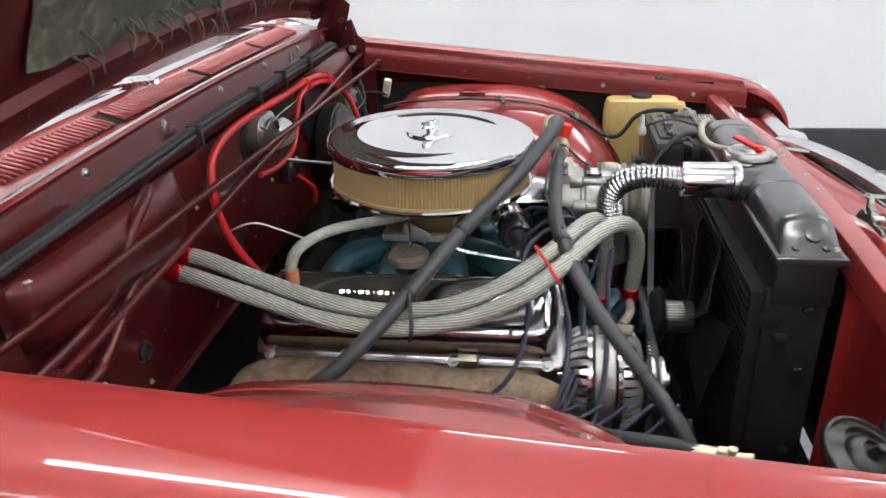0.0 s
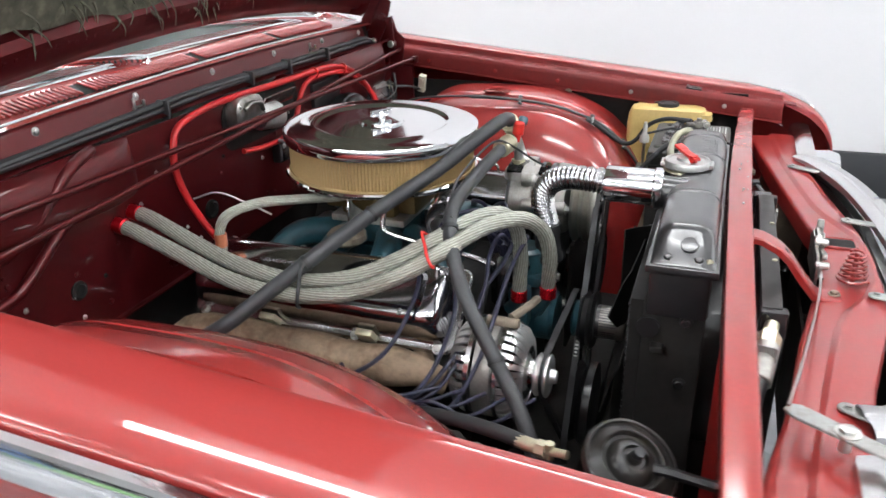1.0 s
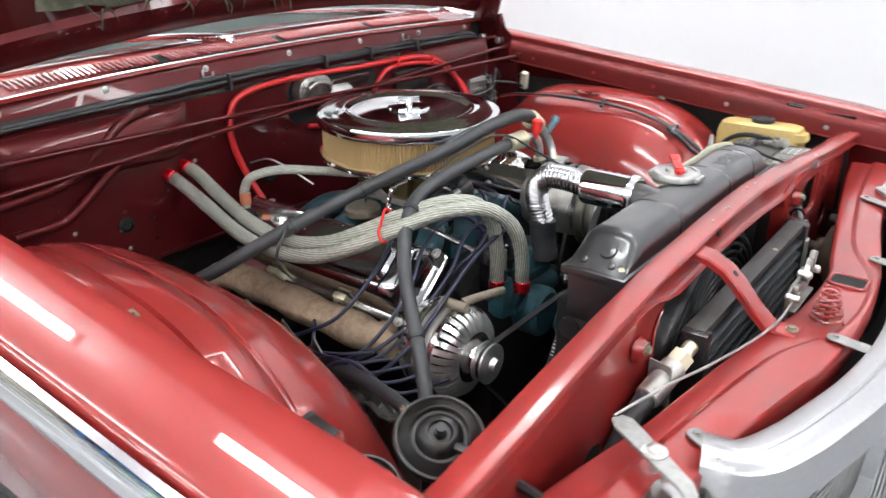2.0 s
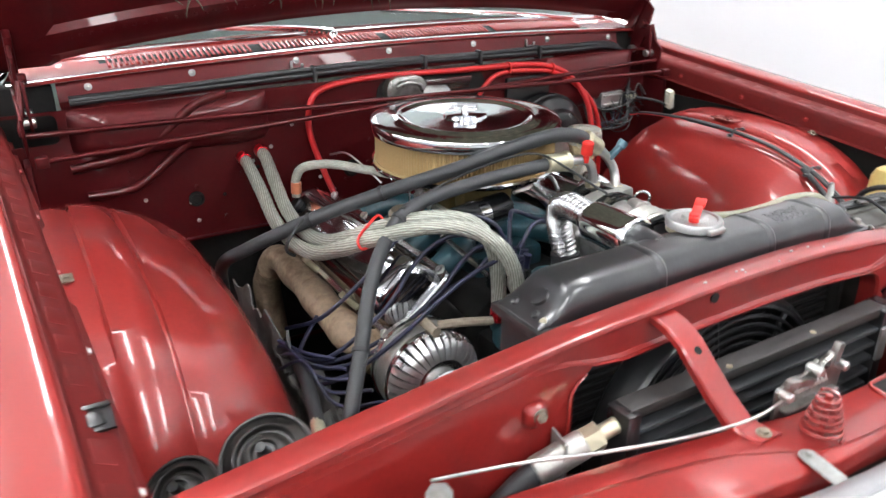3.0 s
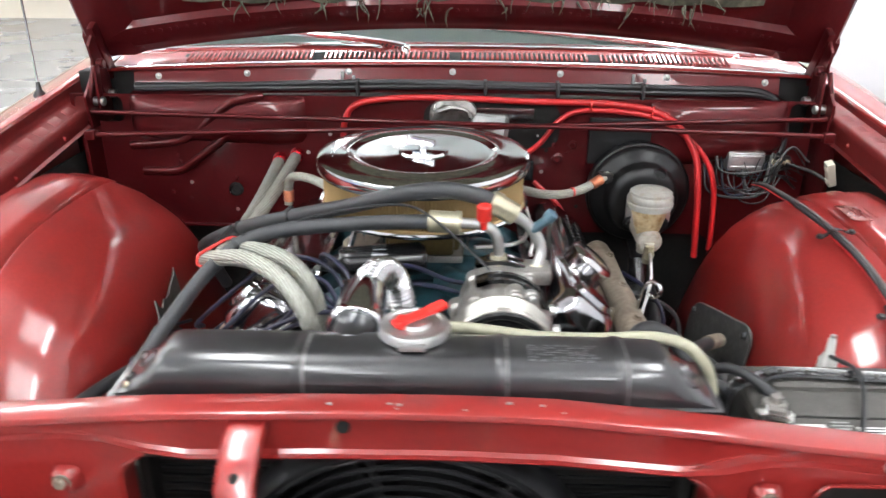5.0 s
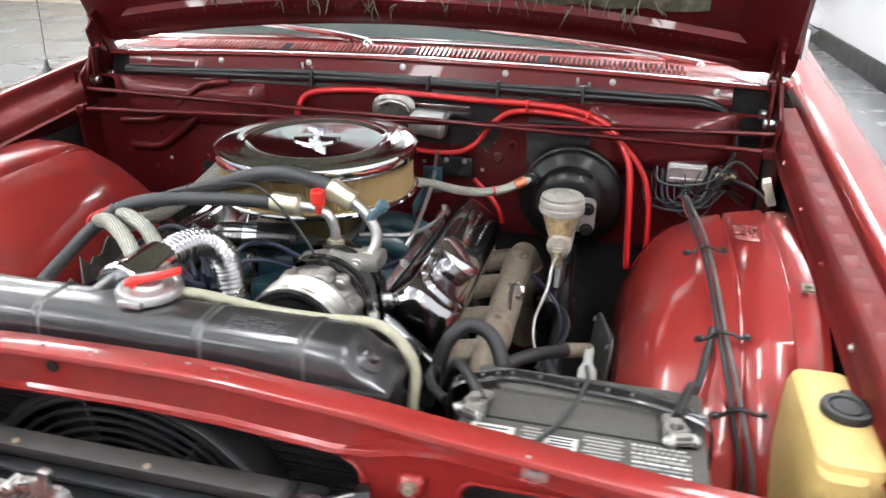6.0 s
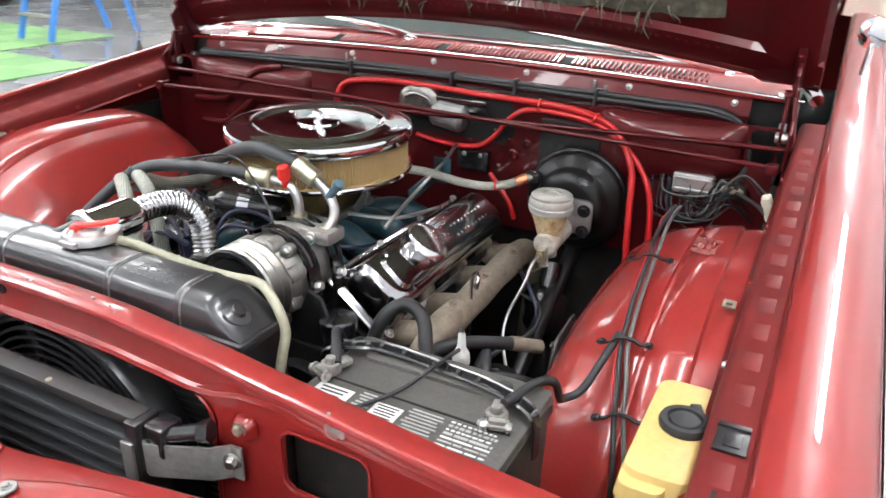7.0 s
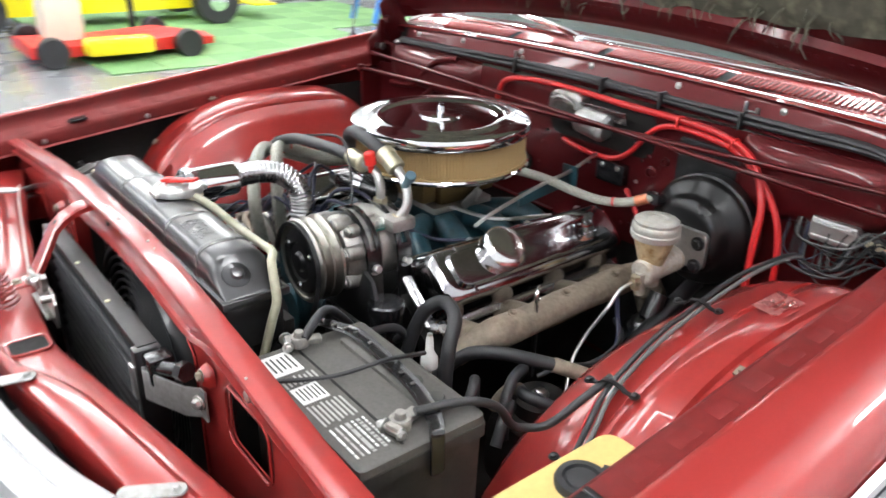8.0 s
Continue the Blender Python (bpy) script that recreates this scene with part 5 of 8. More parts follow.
def alternator():
    c = thing("alternator", "chromed alternator with finned end frames", "alternator", (0.325, -0.258, 0.58))
    y, z = -0.260, 0.665
    part("stator", lathe([(0.072, 0), (0.0775, 0.002), (0.0775, 0.030), (0.072, 0.032)], (0.288, y, z), (1, 0, 0), 48), ALU, c, "dull laminated band")
    for x0, d in ((0.286, -1), (0.322, 1)):
        # near-black frame stands for the shade in the slots between the fins
        part("end_frame", lathe([(0.072, 0.0), (0.070, 0.012), (0.064, 0.024), (0.052, 0.031), (0.036, 0.034), (0.02, 0.038), (0, 0.038)], (x0, y, z), (d, 0, 0), 40), DARK, c)
        part("hub_plate", lathe([(0.047, 0.030), (0.046, 0.038), (0.040, 0.041), (0.024, 0.043), (0.022, 0.050), (0, 0.050)], (x0, y, z), (d, 0, 0), 36), CHROME_WORN, c)
        for k in range(34):
            m = pose(x0, y, z, 360 * k / 34, 0, 0)
            fin = loft([[(d * 0.006, w, 0.0785), (d * 0.018, w, 0.0765), (d * 0.030, w, 0.069), (d * 0.038, w * 0.9, 0.057), (d * 0.041, w * 0.8, 0.044)] for w in (-0.0044, -0.0024, 0.0024, 0.0044)])
            part("cooling_fin", moved(thick(fin, 0.005), m), POLISHED, c)
        part("rim", lathe([(0.074, 0.0), (0.0800, 0.001), (0.0800, 0.008), (0.075, 0.009)], (x0, y, z), (d, 0, 0), 48), CHROME_WORN, c)
    part("pulley", lathe([(0, 0), (0.030, 0), (0.034, 0.003), (0.034, 0.006), (0.026, 0.012), (0.034, 0.018), (0.034, 0.021), (0.030, 0.023), (0.018, 0.021), (0.012, 0.023), (0.010, 0.032), (0, 0.032)], (0.374, y, z), (1, 0, 0), 28), POLISHED, c)
    part("adjuster_arm", tube([(0.330, y + 0.01, z + 0.087), (0.345, -0.215, 0.754), (0.350, -0.165, 0.745)], 0.007, 8, 5), TAN_IRON, c, "rust-stained adjuster arm")
    part("mount_ear", rbox((0.05, 0.03, 0.03), (0.318, y + 0.06, z - 0.066), 0.006), ALU, c)
    part("pivot_boss", cyl((0.295, y, z + 0.084), (0.345, y, z + 0.084), 0.008, 12), TAN_IRON, c)


def plug_wires():
    dx, dy = 0.275, -0.078
    paths = [
        [(dx - 0.020, dy - 0.020, 0.81), (0.235, -0.120, 0.850), (0.205, -0.165, 0.862), (0.18, -0.225, 0.845), (0.19, -0.30, 0.79), (0.16, -0.37, 0.72), (0.06, -0.40, 0.66)],
        [(dx - 0.005, dy - 0.028, 0.81), (0.250, -0.135, 0.845), (0.235, -0.18, 0.845), (0.235, -0.235, 0.815), (0.25, -0.30, 0.755), (0.22, -0.39, 0.68), (0.10, -0.42, 0.64)],
        [(dx + 0.010, dy - 0.026, 0.81), (0.278, -0.135, 0.838), (0.27, -0.17, 0.815), (0.275, -0.22, 0.77), (0.26, -0.31, 0.71), (0.20, -0.40, 0.665), (0.02, -0.42, 0.64)],
        [(dx + 0.022, dy - 0.016, 0.81), (0.302, -0.13, 0.832), (0.29, -0.16, 0.80), (0.27, -0.21, 0.765), (0.27, -0.28, 0.72), (0.24, -0.37, 0.67), (0.15, -0.41, 0.65), (0.08, -0.35, 0.68)],
        [(dx - 0.024, dy + 0.014, 0.81), (0.225, -0.045, 0.850), (0.19, -0.01, 0.845), (0.17, 0.06, 0.81), (0.12, 0.14, 0.785), (0.02, 0.18, 0.78)],
        [(dx - 0.010, dy + 0.025, 0.81), (0.255, -0.02, 0.842), (0.23, 0.03, 0.83), (0.195, 0.10, 0.79), (0.19, 0.19, 0.75)],
        [(dx, dy, 0.815), (0.255, -0.10, 0.862), (0.215, -0.135, 0.872), (0.185, -0.15, 0.855), (0.172, -0.14, 0.838)],
        [(dx + 0.026, dy + 0.004, 0.81), (0.318, -0.12, 0.83), (0.310, -0.20, 0.80), (0.30, -0.34, 0.71), (0.26, -0.42, 0.665), (0.12, -0.44, 0.63)],
    ]
    for p in paths:
        w = hose("plug_wire", "dark blue spark plug wire", p, 0.0037, BLUE_WIRE, 8, 8, "ignition wire", "spark plug wires")
        part("boot", tube([p[0], (Vector(p[0]) * 0.75 + Vector(p[1]) * 0.25)], 0.0060, 8, straight=True), BLUE_WIRE, w)


def coil():
    c = thing("ignition_coil", "black ignition coil in a chrome clamp", "ignition coil", (0.15, -0.06, 0.80))
    a, b = Vector((0.166, -0.125, 0.836)), Vector((0.135, 0.01, 0.836))
    d = (b - a).normalized()
    part("can", lathe([(0, 0), (0.022, 0.0), (0.026, 0.006), (0.027, 0.02), (0.0265, 0.13), (0.02, 0.138), (0, 0.138)], a, d, 28), BLACK_GLOSS, c)
    part("clamp", merge(lathe([(0.0272, 0.05), (0.0285, 0.05), (0.0285, 0.074), (0.0272, 0.074)], a, d, 28), rbox((0.02, 0.02, 0.05), a + d * 0.062 + Vector((0, 0, -0.045)), 0.003)), CHROME, c, "chrome coil clamp")
    part("tower", lathe([(0.016, 0), (0.012, 0.016), (0.009, 0.03), (0, 0.03)], a, -d, 16), BLACK, c)


def radiator_hose():
    h = thing("radiator_hose", "corrugated chrome upper radiator hose with a smooth end sleeve", "radiator hose", (0.46, -0.047, 0.90))
    line = [(0.44, -0.047, 0.913), (0.40, -0.044, 0.9175), (0.362, -0.037, 0.914), (0.336, -0.028, 0.900), (0.322, -0.020, 0.878), (0.320, -0.014, 0.852), (0.325, -0.009, 0.826), (0.328, -0.007, 0.812)]
    part("corrugated_tube", tube(line, 0.017, 18, 24, radius=lambda u, d: 0.0196 + 0.0017 * math.sin(d * 2 * math.pi / 0.0074)), FLEX, h, angle=80)
    part("sleeve", lathe([(0.020, 0), (0.0285, 0.002), (0.0295, 0.006), (0.0295, 0.078), (0.0325, 0.080), (0.0325, 0.088), (0.030, 0.092), (0.018, 0.092)], (0.430, -0.047, 0.914), (1, 0, 0), 32), CHROME, h, "smooth chrome sleeve")
    part("rubber_boot", lathe([(0.019, 0), (0.0235, 0.002), (0.0245, 0.008), (0.0235, 0.014), (0.0235, 0.058), (0.0265, 0.062), (0.0265, 0.072), (0.022, 0.075)], (0.3275, -0.007, 0.818), (0.06, 0.03, -1), 24), RUBBER, h, "black rubber boot")


engine()
belt("drive_belt", [(-0.02, 0.64, 0.054), (-0.260, 0.665, 0.030), (0.0, 0.44, 0.083)], 0.386)
lettered = belt("drive_belt", [(0.124, 0.809, 0.070), (-0.060, 0.45, 0.095)], 0.403)[0]
for i in range(17):
    k = i / 16
    part("white_letter", rbox((0.0062 - 0.002 * (i % 3 == 1), 0.0008, 0.0034 if i % 5 else 0.0020), (0.403, -0.0834 + 0.054 * k, 0.5978 + 0.091 * k), 0, (-31, 0, 0)), PAPER_WHITE, lettered)
for side in (1, -1):
    valve_cover(side)
    exhaust(side, RUST if side < 0 else TAN_IRON)
carburettor()
air_cleaner()
coil()
braided_hoses()
ac_lines()
compressor()
alternator()
plug_wires()
radiator_hose()


# ---- radiator, fan and condenser ----
def radiator():
    r = thing("radiator", "worn satin black radiator with a long rounded upper tank", "radiator", (0.55, 0.02, 0.36))
    cy, w = 0.0225, 0.615
    x0, x1, zb = 0.530, 0.614, 0.884

    def ring(y, top, n=16):
        """Section of the tank: a flattened arch from the rear lip to the front lip."""
        pts = [(x0, y, zb)]
        for i in range(n + 1):
            a = math.pi * (1 - i / n)
            c, sn = math.cos(a), math.sin(a)
            pts.append(((x0 + x1) / 2 + (x1 - x0) / 2 * math.copysign(abs(c) ** 0.62, c), y, zb + 0.004 + (top - zb - 0.004) * sn ** 0.62))
        return pts + [(x1, y, zb)]
    L, R = cy - w / 2, cy + w / 2
    stations = [(L + 0.002, 0.8885), (L + 0.004, 0.8905), (L + 0.020, 0.9005), (L + 0.036, 0.915), (L + 0.044, 0.923), (L + 0.049, 0.9275), (L + 0.058, 0.9305), (L + 0.09, 0.931), (-0.098, 0.931), (0.02, 0.932), (0.107, 0.931), (0.227, 0.931), (R - 0.058, 0.930), (R - 0.050, 0.9275), (R - 0.044, 0.922), (R - 0.034, 0.912), (R - 0.018, 0.899), (R - 0.004, 0.8905), (R - 0.002, 0.8885)]
    t = part("upper_tank", loft([ring(y, h) for y, h in stations], True, True), TANK, r, "worn satin black upper tank", 24)
    for y in (-0.092, 0.113, 0.233):
        b = part("tank_band", loft([[(0.572 + (px - 0.572) * k, yy + dy, zb + (pz - zb) * k) for px, yy, pz in ring(y, 0.931)] for dy, k in ((-0.007, 0.995), (-0.004, 1.03), (0.004, 1.03), (0.007, 0.995))], False), TANK, t)
        part("worn_edge", loft([[(0.572 + (px - 0.572) * k, yy + dy, zb + (pz - zb) * k) for px, yy, pz in ring(y, 0.931)[8:]] for dy, k in ((0.0038, 1.034), (0.0066, 1.012))], False), WORN_EDGE, b, "worn silver edge")
    # folded lip round the foot of the tank, then the narrower header below it
    part("tank_seam", rbox((0.095, w + 0.008, 0.012), (0.572, cy, 0.882), 0.0035), TANK, r)
    part("tank_flange", rbox((0.082, w - 0.014, 0.072), (0.571, cy, 0.842), 0.007), TANK, r)
    # bosses on the sloping ends
    part("end_boss", lathe([(0.021, -0.004), (0.018, 0.002), (0.010, 0.005), (0.008, 0.010), (0, 0.011)], (0.584, R - 0.030, 0.9075), (0, 0.63, 0.77), 20), TANK, t)
    part("end_boss", lathe([(0.013, -0.003), (0.011, 0.004), (0, 0.005)], (0.578, L + 0.030, 0.9085), (0, -0.63, 0.77), 16), TANK, t)
    for px in (0.552, 0.592):
        part("end_rivet", lathe([(0.006, 0), (0.0045, 0.003), (0, 0.004)], (px, L + 0.013, 0.8965), (0, -0.63, 0.77), 10), TANK, t)
    core = part("core", rbox((0.085, w - 0.05, 0.42), (0.55, cy, 0.61)), DARK, r, "dark radiator core")
    for i in range(34):
        part("core_fin", rbox((0.091, w - 0.06, 0.003), (0.55, cy, 0.42 + i * 0.0117)), BLACK, core)
    for s in (1, -1):
        y = cy + s * (w / 2 - 0.02)
        strap = part("side_strap", merge(rbox((0.084, 0.012, 0.46), (0.568, y, 0.60), 0.003), rbox((0.02, 0.02, 0.012), (0.55, y + s * 0.01, 0.755), 0.004)), DARK, r)
        part("strap_disc", cyl((0.535, y + s * 0.004, 0.785), (0.535, y + s * 0.010, 0.785), 0.016, 18), BLACK, strap)
        for z in (0.80, 0.70, 0.55):
            part("strap_bolt", bolt((0.585, y + s * 0.006, z), (0, s, 0), 0.006, 0.006), BLACK, strap)
    part("lower_tank", rbox((0.11, w - 0.02, 0.06), (0.55, cy, 0.385), 0.015), TANK, r)
    part("brass_rivet", cyl((0.604, -0.268, 0.893), (0.607, -0.273, 0.895), 0.0042, 10), BRASS, t, "small brass rivet")
    part("hose_neck", merge(cyl((0.505, -0.047, 0.910), (0.560, -0.047, 0.906), 0.0265, 24, bevel=0.003), lathe([(0.031, 0), (0.0315, 0.006), (0.029, 0.010)], (0.513, -0.047, 0.910), (1, 0, 0), 24)), TANK, t)
    part("filler_neck", lathe([(0.037, 0.927), (0.036, 0.9300), (0.028, 0.931), (0.028, 0.933), (0.033, 0.935), (0.033, 0.939)], (0.553, 0.022, 0), (0, 0, 1), 28), BRASS, t, "brass filler neck")
    cap = part("cap", lathe([(0.0365, 0.933), (0.038, 0.934), (0.038, 0.941), (0.036, 0.9445), (0.031, 0.945), (0.029, 0.9435), (0.018, 0.944), (0.016, 0.948), (0, 0.949)], (0.553, 0.022, 0), (0, 0, 1), 40), ALU_PLATE, r, "bright pressed steel pressure cap")
    for k in (0, 1):
        part("cap_ear", rbox((0.016, 0.03, 0.008), (0.553 + (0.034 if k else -0.034), 0.022, 0.937), 0.003), ALU_PLATE, cap)
    part("lever", merge(rbox((0.013, 0.046, 0.005), (0.556, 0.020, 0.9525), 0.0018, (6, 0, 34)), rbox((0.015, 0.022, 0.005), (0.540, 0.045, 0.957), 0.0018, (9, 0, 34)), cyl((0.562, 0.010, 0.944), (0.562, 0.010, 0.955), 0.007, 12)), RED_PLASTIC, cap, "red safety lever")
    # pale printed notice on the tank, too fine to read
    def tank_z(px):
        c = abs(px - 0.572) / 0.042
        return 0.888 + 0.043 * math.sqrt(1 - c ** (2 / 0.62)) ** 0.62
    random.seed(12)
    for i in range(7):
        y = 0.140
        while y < 0.205:
            wd = random.uniform(0.003, 0.010)
            x = 0.571 + i * 0.0042
            if random.random() > 0.25:
                part("print_bar", rbox((0.0022, wd, 0.0006), (x, y + wd / 2, tank_z(x) + 0.0002), 0, (0, 3 * i, 0)), TANK_PRINT, t)
            y += wd + random.uniform(0.002, 0.005)
    hose("overflow_hose", "cream translucent overflow hose along the radiator tank", [(0.545, 0.045, 0.936), (0.530, 0.08, 0.927), (0.518, 0.15, 0.912), (0.514, 0.22, 0.908), (0.520, 0.275, 0.915), (0.538, 0.310, 0.917), (0.546, 0.332, 0.899), (0.549, 0.3415, 0.876), (0.558, 0.342, 0.850), (0.572, 0.340, 0.80), (0.588, 0.334, 0.73)], 0.0064, OVERFLOW, 10)


def electric_fan():
    f = thing("cooling_fan", "black electric cooling fan with a round wire guard", "cooling fan", (0.63, 0.02, 0.47))
    c = Vector((0.645, 0.02, 0.650))
    part("shroud", lathe([(0.205, -0.05), (0.209, -0.045), (0.209, -0.01), (0.202, 0.0), (0.196, 0.0), (0.196, -0.05)], c, (1, 0, 0), 48), BLACK, f)
    g = part("guard", lathe([(0.0, 0.003), (0.05, 0.003), (0.055, -0.003), (0.0, -0.004)], c, (1, 0, 0), 28), BLACK, f)
    for k in range(11):
        r = 0.063 + k * 0.0132
        pts = [c + Vector((0.0, r * math.cos(2 * math.pi * i / 48), r * math.sin(2 * math.pi * i / 48))) for i in range(49)]
        part("guard_ring", tube(pts, 0.0028, 6, straight=True, hollow=True), BLACK, g)
    for k in range(8):
        a = 2 * math.pi * k / 8 + 0.2
        part("guard_spoke", tube([c + Vector((-0.003, 0.04 * math.cos(a), 0.04 * math.sin(a))), c + Vector((-0.003, 0.203 * math.cos(a), 0.203 * math.sin(a)))], 0.004, 6, straight=True), BLACK, g)
    for k in range(9):
        a = 2 * math.pi * k / 9
        ca, sa = math.cos(a), math.sin(a)
        bl = loft([[(c.x - 0.025 + t * 0.012, c.y + r * ca - w * sa, c.z + r * sa + w * ca) for t, w in ((1, -0.022 - r * 0.1), (0, 0), (-1, 0.022 + r * 0.1))] for r in (0.05, 0.11, 0.185)])
        part("blade", thick(bl, 0.002), BLACK, f)


def condenser():
    c = thing("condenser", "black finned condenser in front of the radiator", "condenser", (0.70, 0.005, 0.50))
    y0, y1, x = -0.225, 0.250, 0.698
    part("top_rail", rbox((0.028, y1 - y0, 0.014), (x - 0.003, (y0 + y1) / 2, 0.810), 0.003), material("dusty_brown_black", (0.020, 0.018, 0.017), 0.5, 0, 0, 0.2, 12, 0.1), c, "dusty dark top rail")
    for y in (y0, y1):
        part("side_rail", rbox((0.036, 0.02, 0.32), (x, y, 0.655), 0.003), BLACK, c)
    for i in range(14):
        z = 0.786 - i * 0.022
        part("cooling_tube", rbox((0.018, y1 - y0 - 0.02, 0.0065), (x + 0.006, (y0 + y1) / 2, z), 0.0025), HOSE, c)
    part("fin_bed", rbox((0.010, y1 - y0 - 0.02, 0.30), (x - 0.012, (y0 + y1) / 2, 0.65)), DARK, c)
    part("end_tab", rbox((0.004, 0.018, 0.05), (x + 0.02, y1 - 0.005, 0.765), 0.001), ALU_PLATE, c, "bare metal tab")
    part("inlet_fitting", merge(rbox((0.034, 0.034, 0.040), (x - 0.008, y1 + 0.022, 0.792), 0.005), cyl((x - 0.006, y1 + 0.035, 0.798), (x - 0.020, y1 + 0.070, 0.806), 0.010, 14, bevel=0.002), cyl((x - 0.020, y1 + 0.070, 0.806), (x - 0.024, y1 + 0.082, 0.808), 0.014, 6)), BLACK_GLOSS, c, "black pipe fitting")
    for i, y in enumerate((-0.06, 0.10)):
        part("yellow_spot", cyl((x + 0.004, y, 0.8165), (x + 0.004, y, 0.8185), 0.004, 12), BRASS, c)
    b = part("bracket", thick(loft([[(0.706, 0.247, z), (0.712, 0.268, z), (0.708, 0.280, z), (0.684, 0.335, z), (0.668, 0.352, z), (0.667, 0.366, z)] for z in (0.748, 0.792)]), 0.003), ZINC, c, "bent bare metal bracket")
    part("bolt", bolt((0.671, 0.356, 0.775), (0.9, 0.3, 0), 0.007, 0.008), STEEL, b)
    h = hose("condenser_hose", "condenser hose with a large brass hex fitting", [(0.665, -0.42, 0.66), (0.672, -0.38, 0.72), (0.682, -0.33, 0.765), (0.688, -0.30, 0.776)], 0.0135, HOSE, 14)
    part("sleeve", cyl((0.682, -0.335, 0.762), (0.692, -0.275, 0.784), 0.0168, 16, bevel=0.002), ALU, h, "grey crimp sleeve")
    part("hex_nut", merge(cyl((0.691, -0.280, 0.782), (0.694, -0.256, 0.789), 0.0165, 6), cyl((0.694, -0.258, 0.789), (0.697, -0.235, 0.796), 0.010, 12)), BRASS, h, "brass hex nut")
    part("hose_bracket", thick(loft([[(0.668, -0.30, z), (0.70, -0.305, z), (0.702, -0.31, z)] for z in (0.74, 0.80)]), 0.002), ZINC, h)


def hood_latch():
    l = thing("hood_latch", "greased steel hood latch with a red conical spring beside it", "hood latch", (0.80, 0.0, 0.80))
    spr = []
    for i in range(120):
        u = i / 119
        a = u * 2 * math.pi * 6.5
        r = 0.023 - 0.013 * u
        spr.append((0.817 + r * math.cos(a), -0.042 + r * math.sin(a), 0.789 + 0.050 * u))
    part("spring", tube(spr, 0.0020, 6, straight=True), RED_INNER, l, "red painted conical spring")
    part("spring_pin", cyl((0.817, -0.042, 0.785), (0.817, -0.042, 0.838), 0.004, 12, bevel=0.001), RED_INNER, l)
    part("frame_plate", merge(prism([(0.762, y, z) for y, z in ((-0.055, 0.775), (0.062, 0.775), (0.066, 0.815), (0.050, 0.832), (0.030, 0.828), (0.012, 0.838), (-0.008, 0.824), (-0.035, 0.826), (-0.056, 0.814))], (0.005, 0, 0), 0.001), rbox((0.014, 0.10, 0.004), (0.770, 0.003, 0.789), 0.0015)), LATCH_STEEL, l, "grey cast latch frame")
    part("hook", merge(rbox((0.010, 0.044, 0.012), (0.770, 0.018, 0.832), 0.003, (18, 0, 6)), rbox((0.010, 0.012, 0.026), (0.770, 0.040, 0.842), 0.003, (-15, 0, 0)), rbox((0.009, 0.05, 0.010), (0.772, -0.026, 0.822), 0.003, (-12, 0, 0))), LATCH_STEEL, l, "dull grey latch hook")
    for y, z in ((-0.048, 0.812), (0.002, 0.83), (0.052, 0.822)):
        part("rivet", cyl((0.760, y, z), (0.781, y, z), 0.006, 14, bevel=0.002), STEEL, l)
    part("return_spring", tube([(0.768 + 0.006 * math.cos(i * 0.9), -0.03 + 0.0011 * i, 0.812 + 0.006 * math.sin(i * 0.9)) for i in range(56)], 0.0012, 5, straight=True), STEEL, l)
    a = thing("release_lever", "flat grey metal hood release lever with its cable", "lever", (0.74, -0.45, 0.81))
    o = [(0.699, -0.472), (0.708, -0.484), (0.757, -0.512), (0.80, -0.535), (0.824, -0.556), (0.830, -0.546), (0.808, -0.518), (0.763, -0.488), (0.719, -0.460), (0.706, -0.460)]
    part("arm", prism([(x, y, 0.822) for x, y in o], (0, 0, -0.004), 0.001, 1), ZINC, a)
    part("pivot_bolt", merge(bolt((0.760, -0.499, 0.822), (0, 0, 1), 0.009, 0.006), cyl((0.760, -0.499, 0.80), (0.760, -0.499, 0.82), 0.006, 10)), STEEL, a)
    part("cable", tube([(0.703, -0.475, 0.828), (0.722, -0.38, 0.822), (0.737, -0.29, 0.808), (0.757, -0.17, 0.796), (0.768, -0.09, 0.796), (0.770, -0.045, 0.806)], 0.0019, 8), STEEL, a, "grey steel release cable")


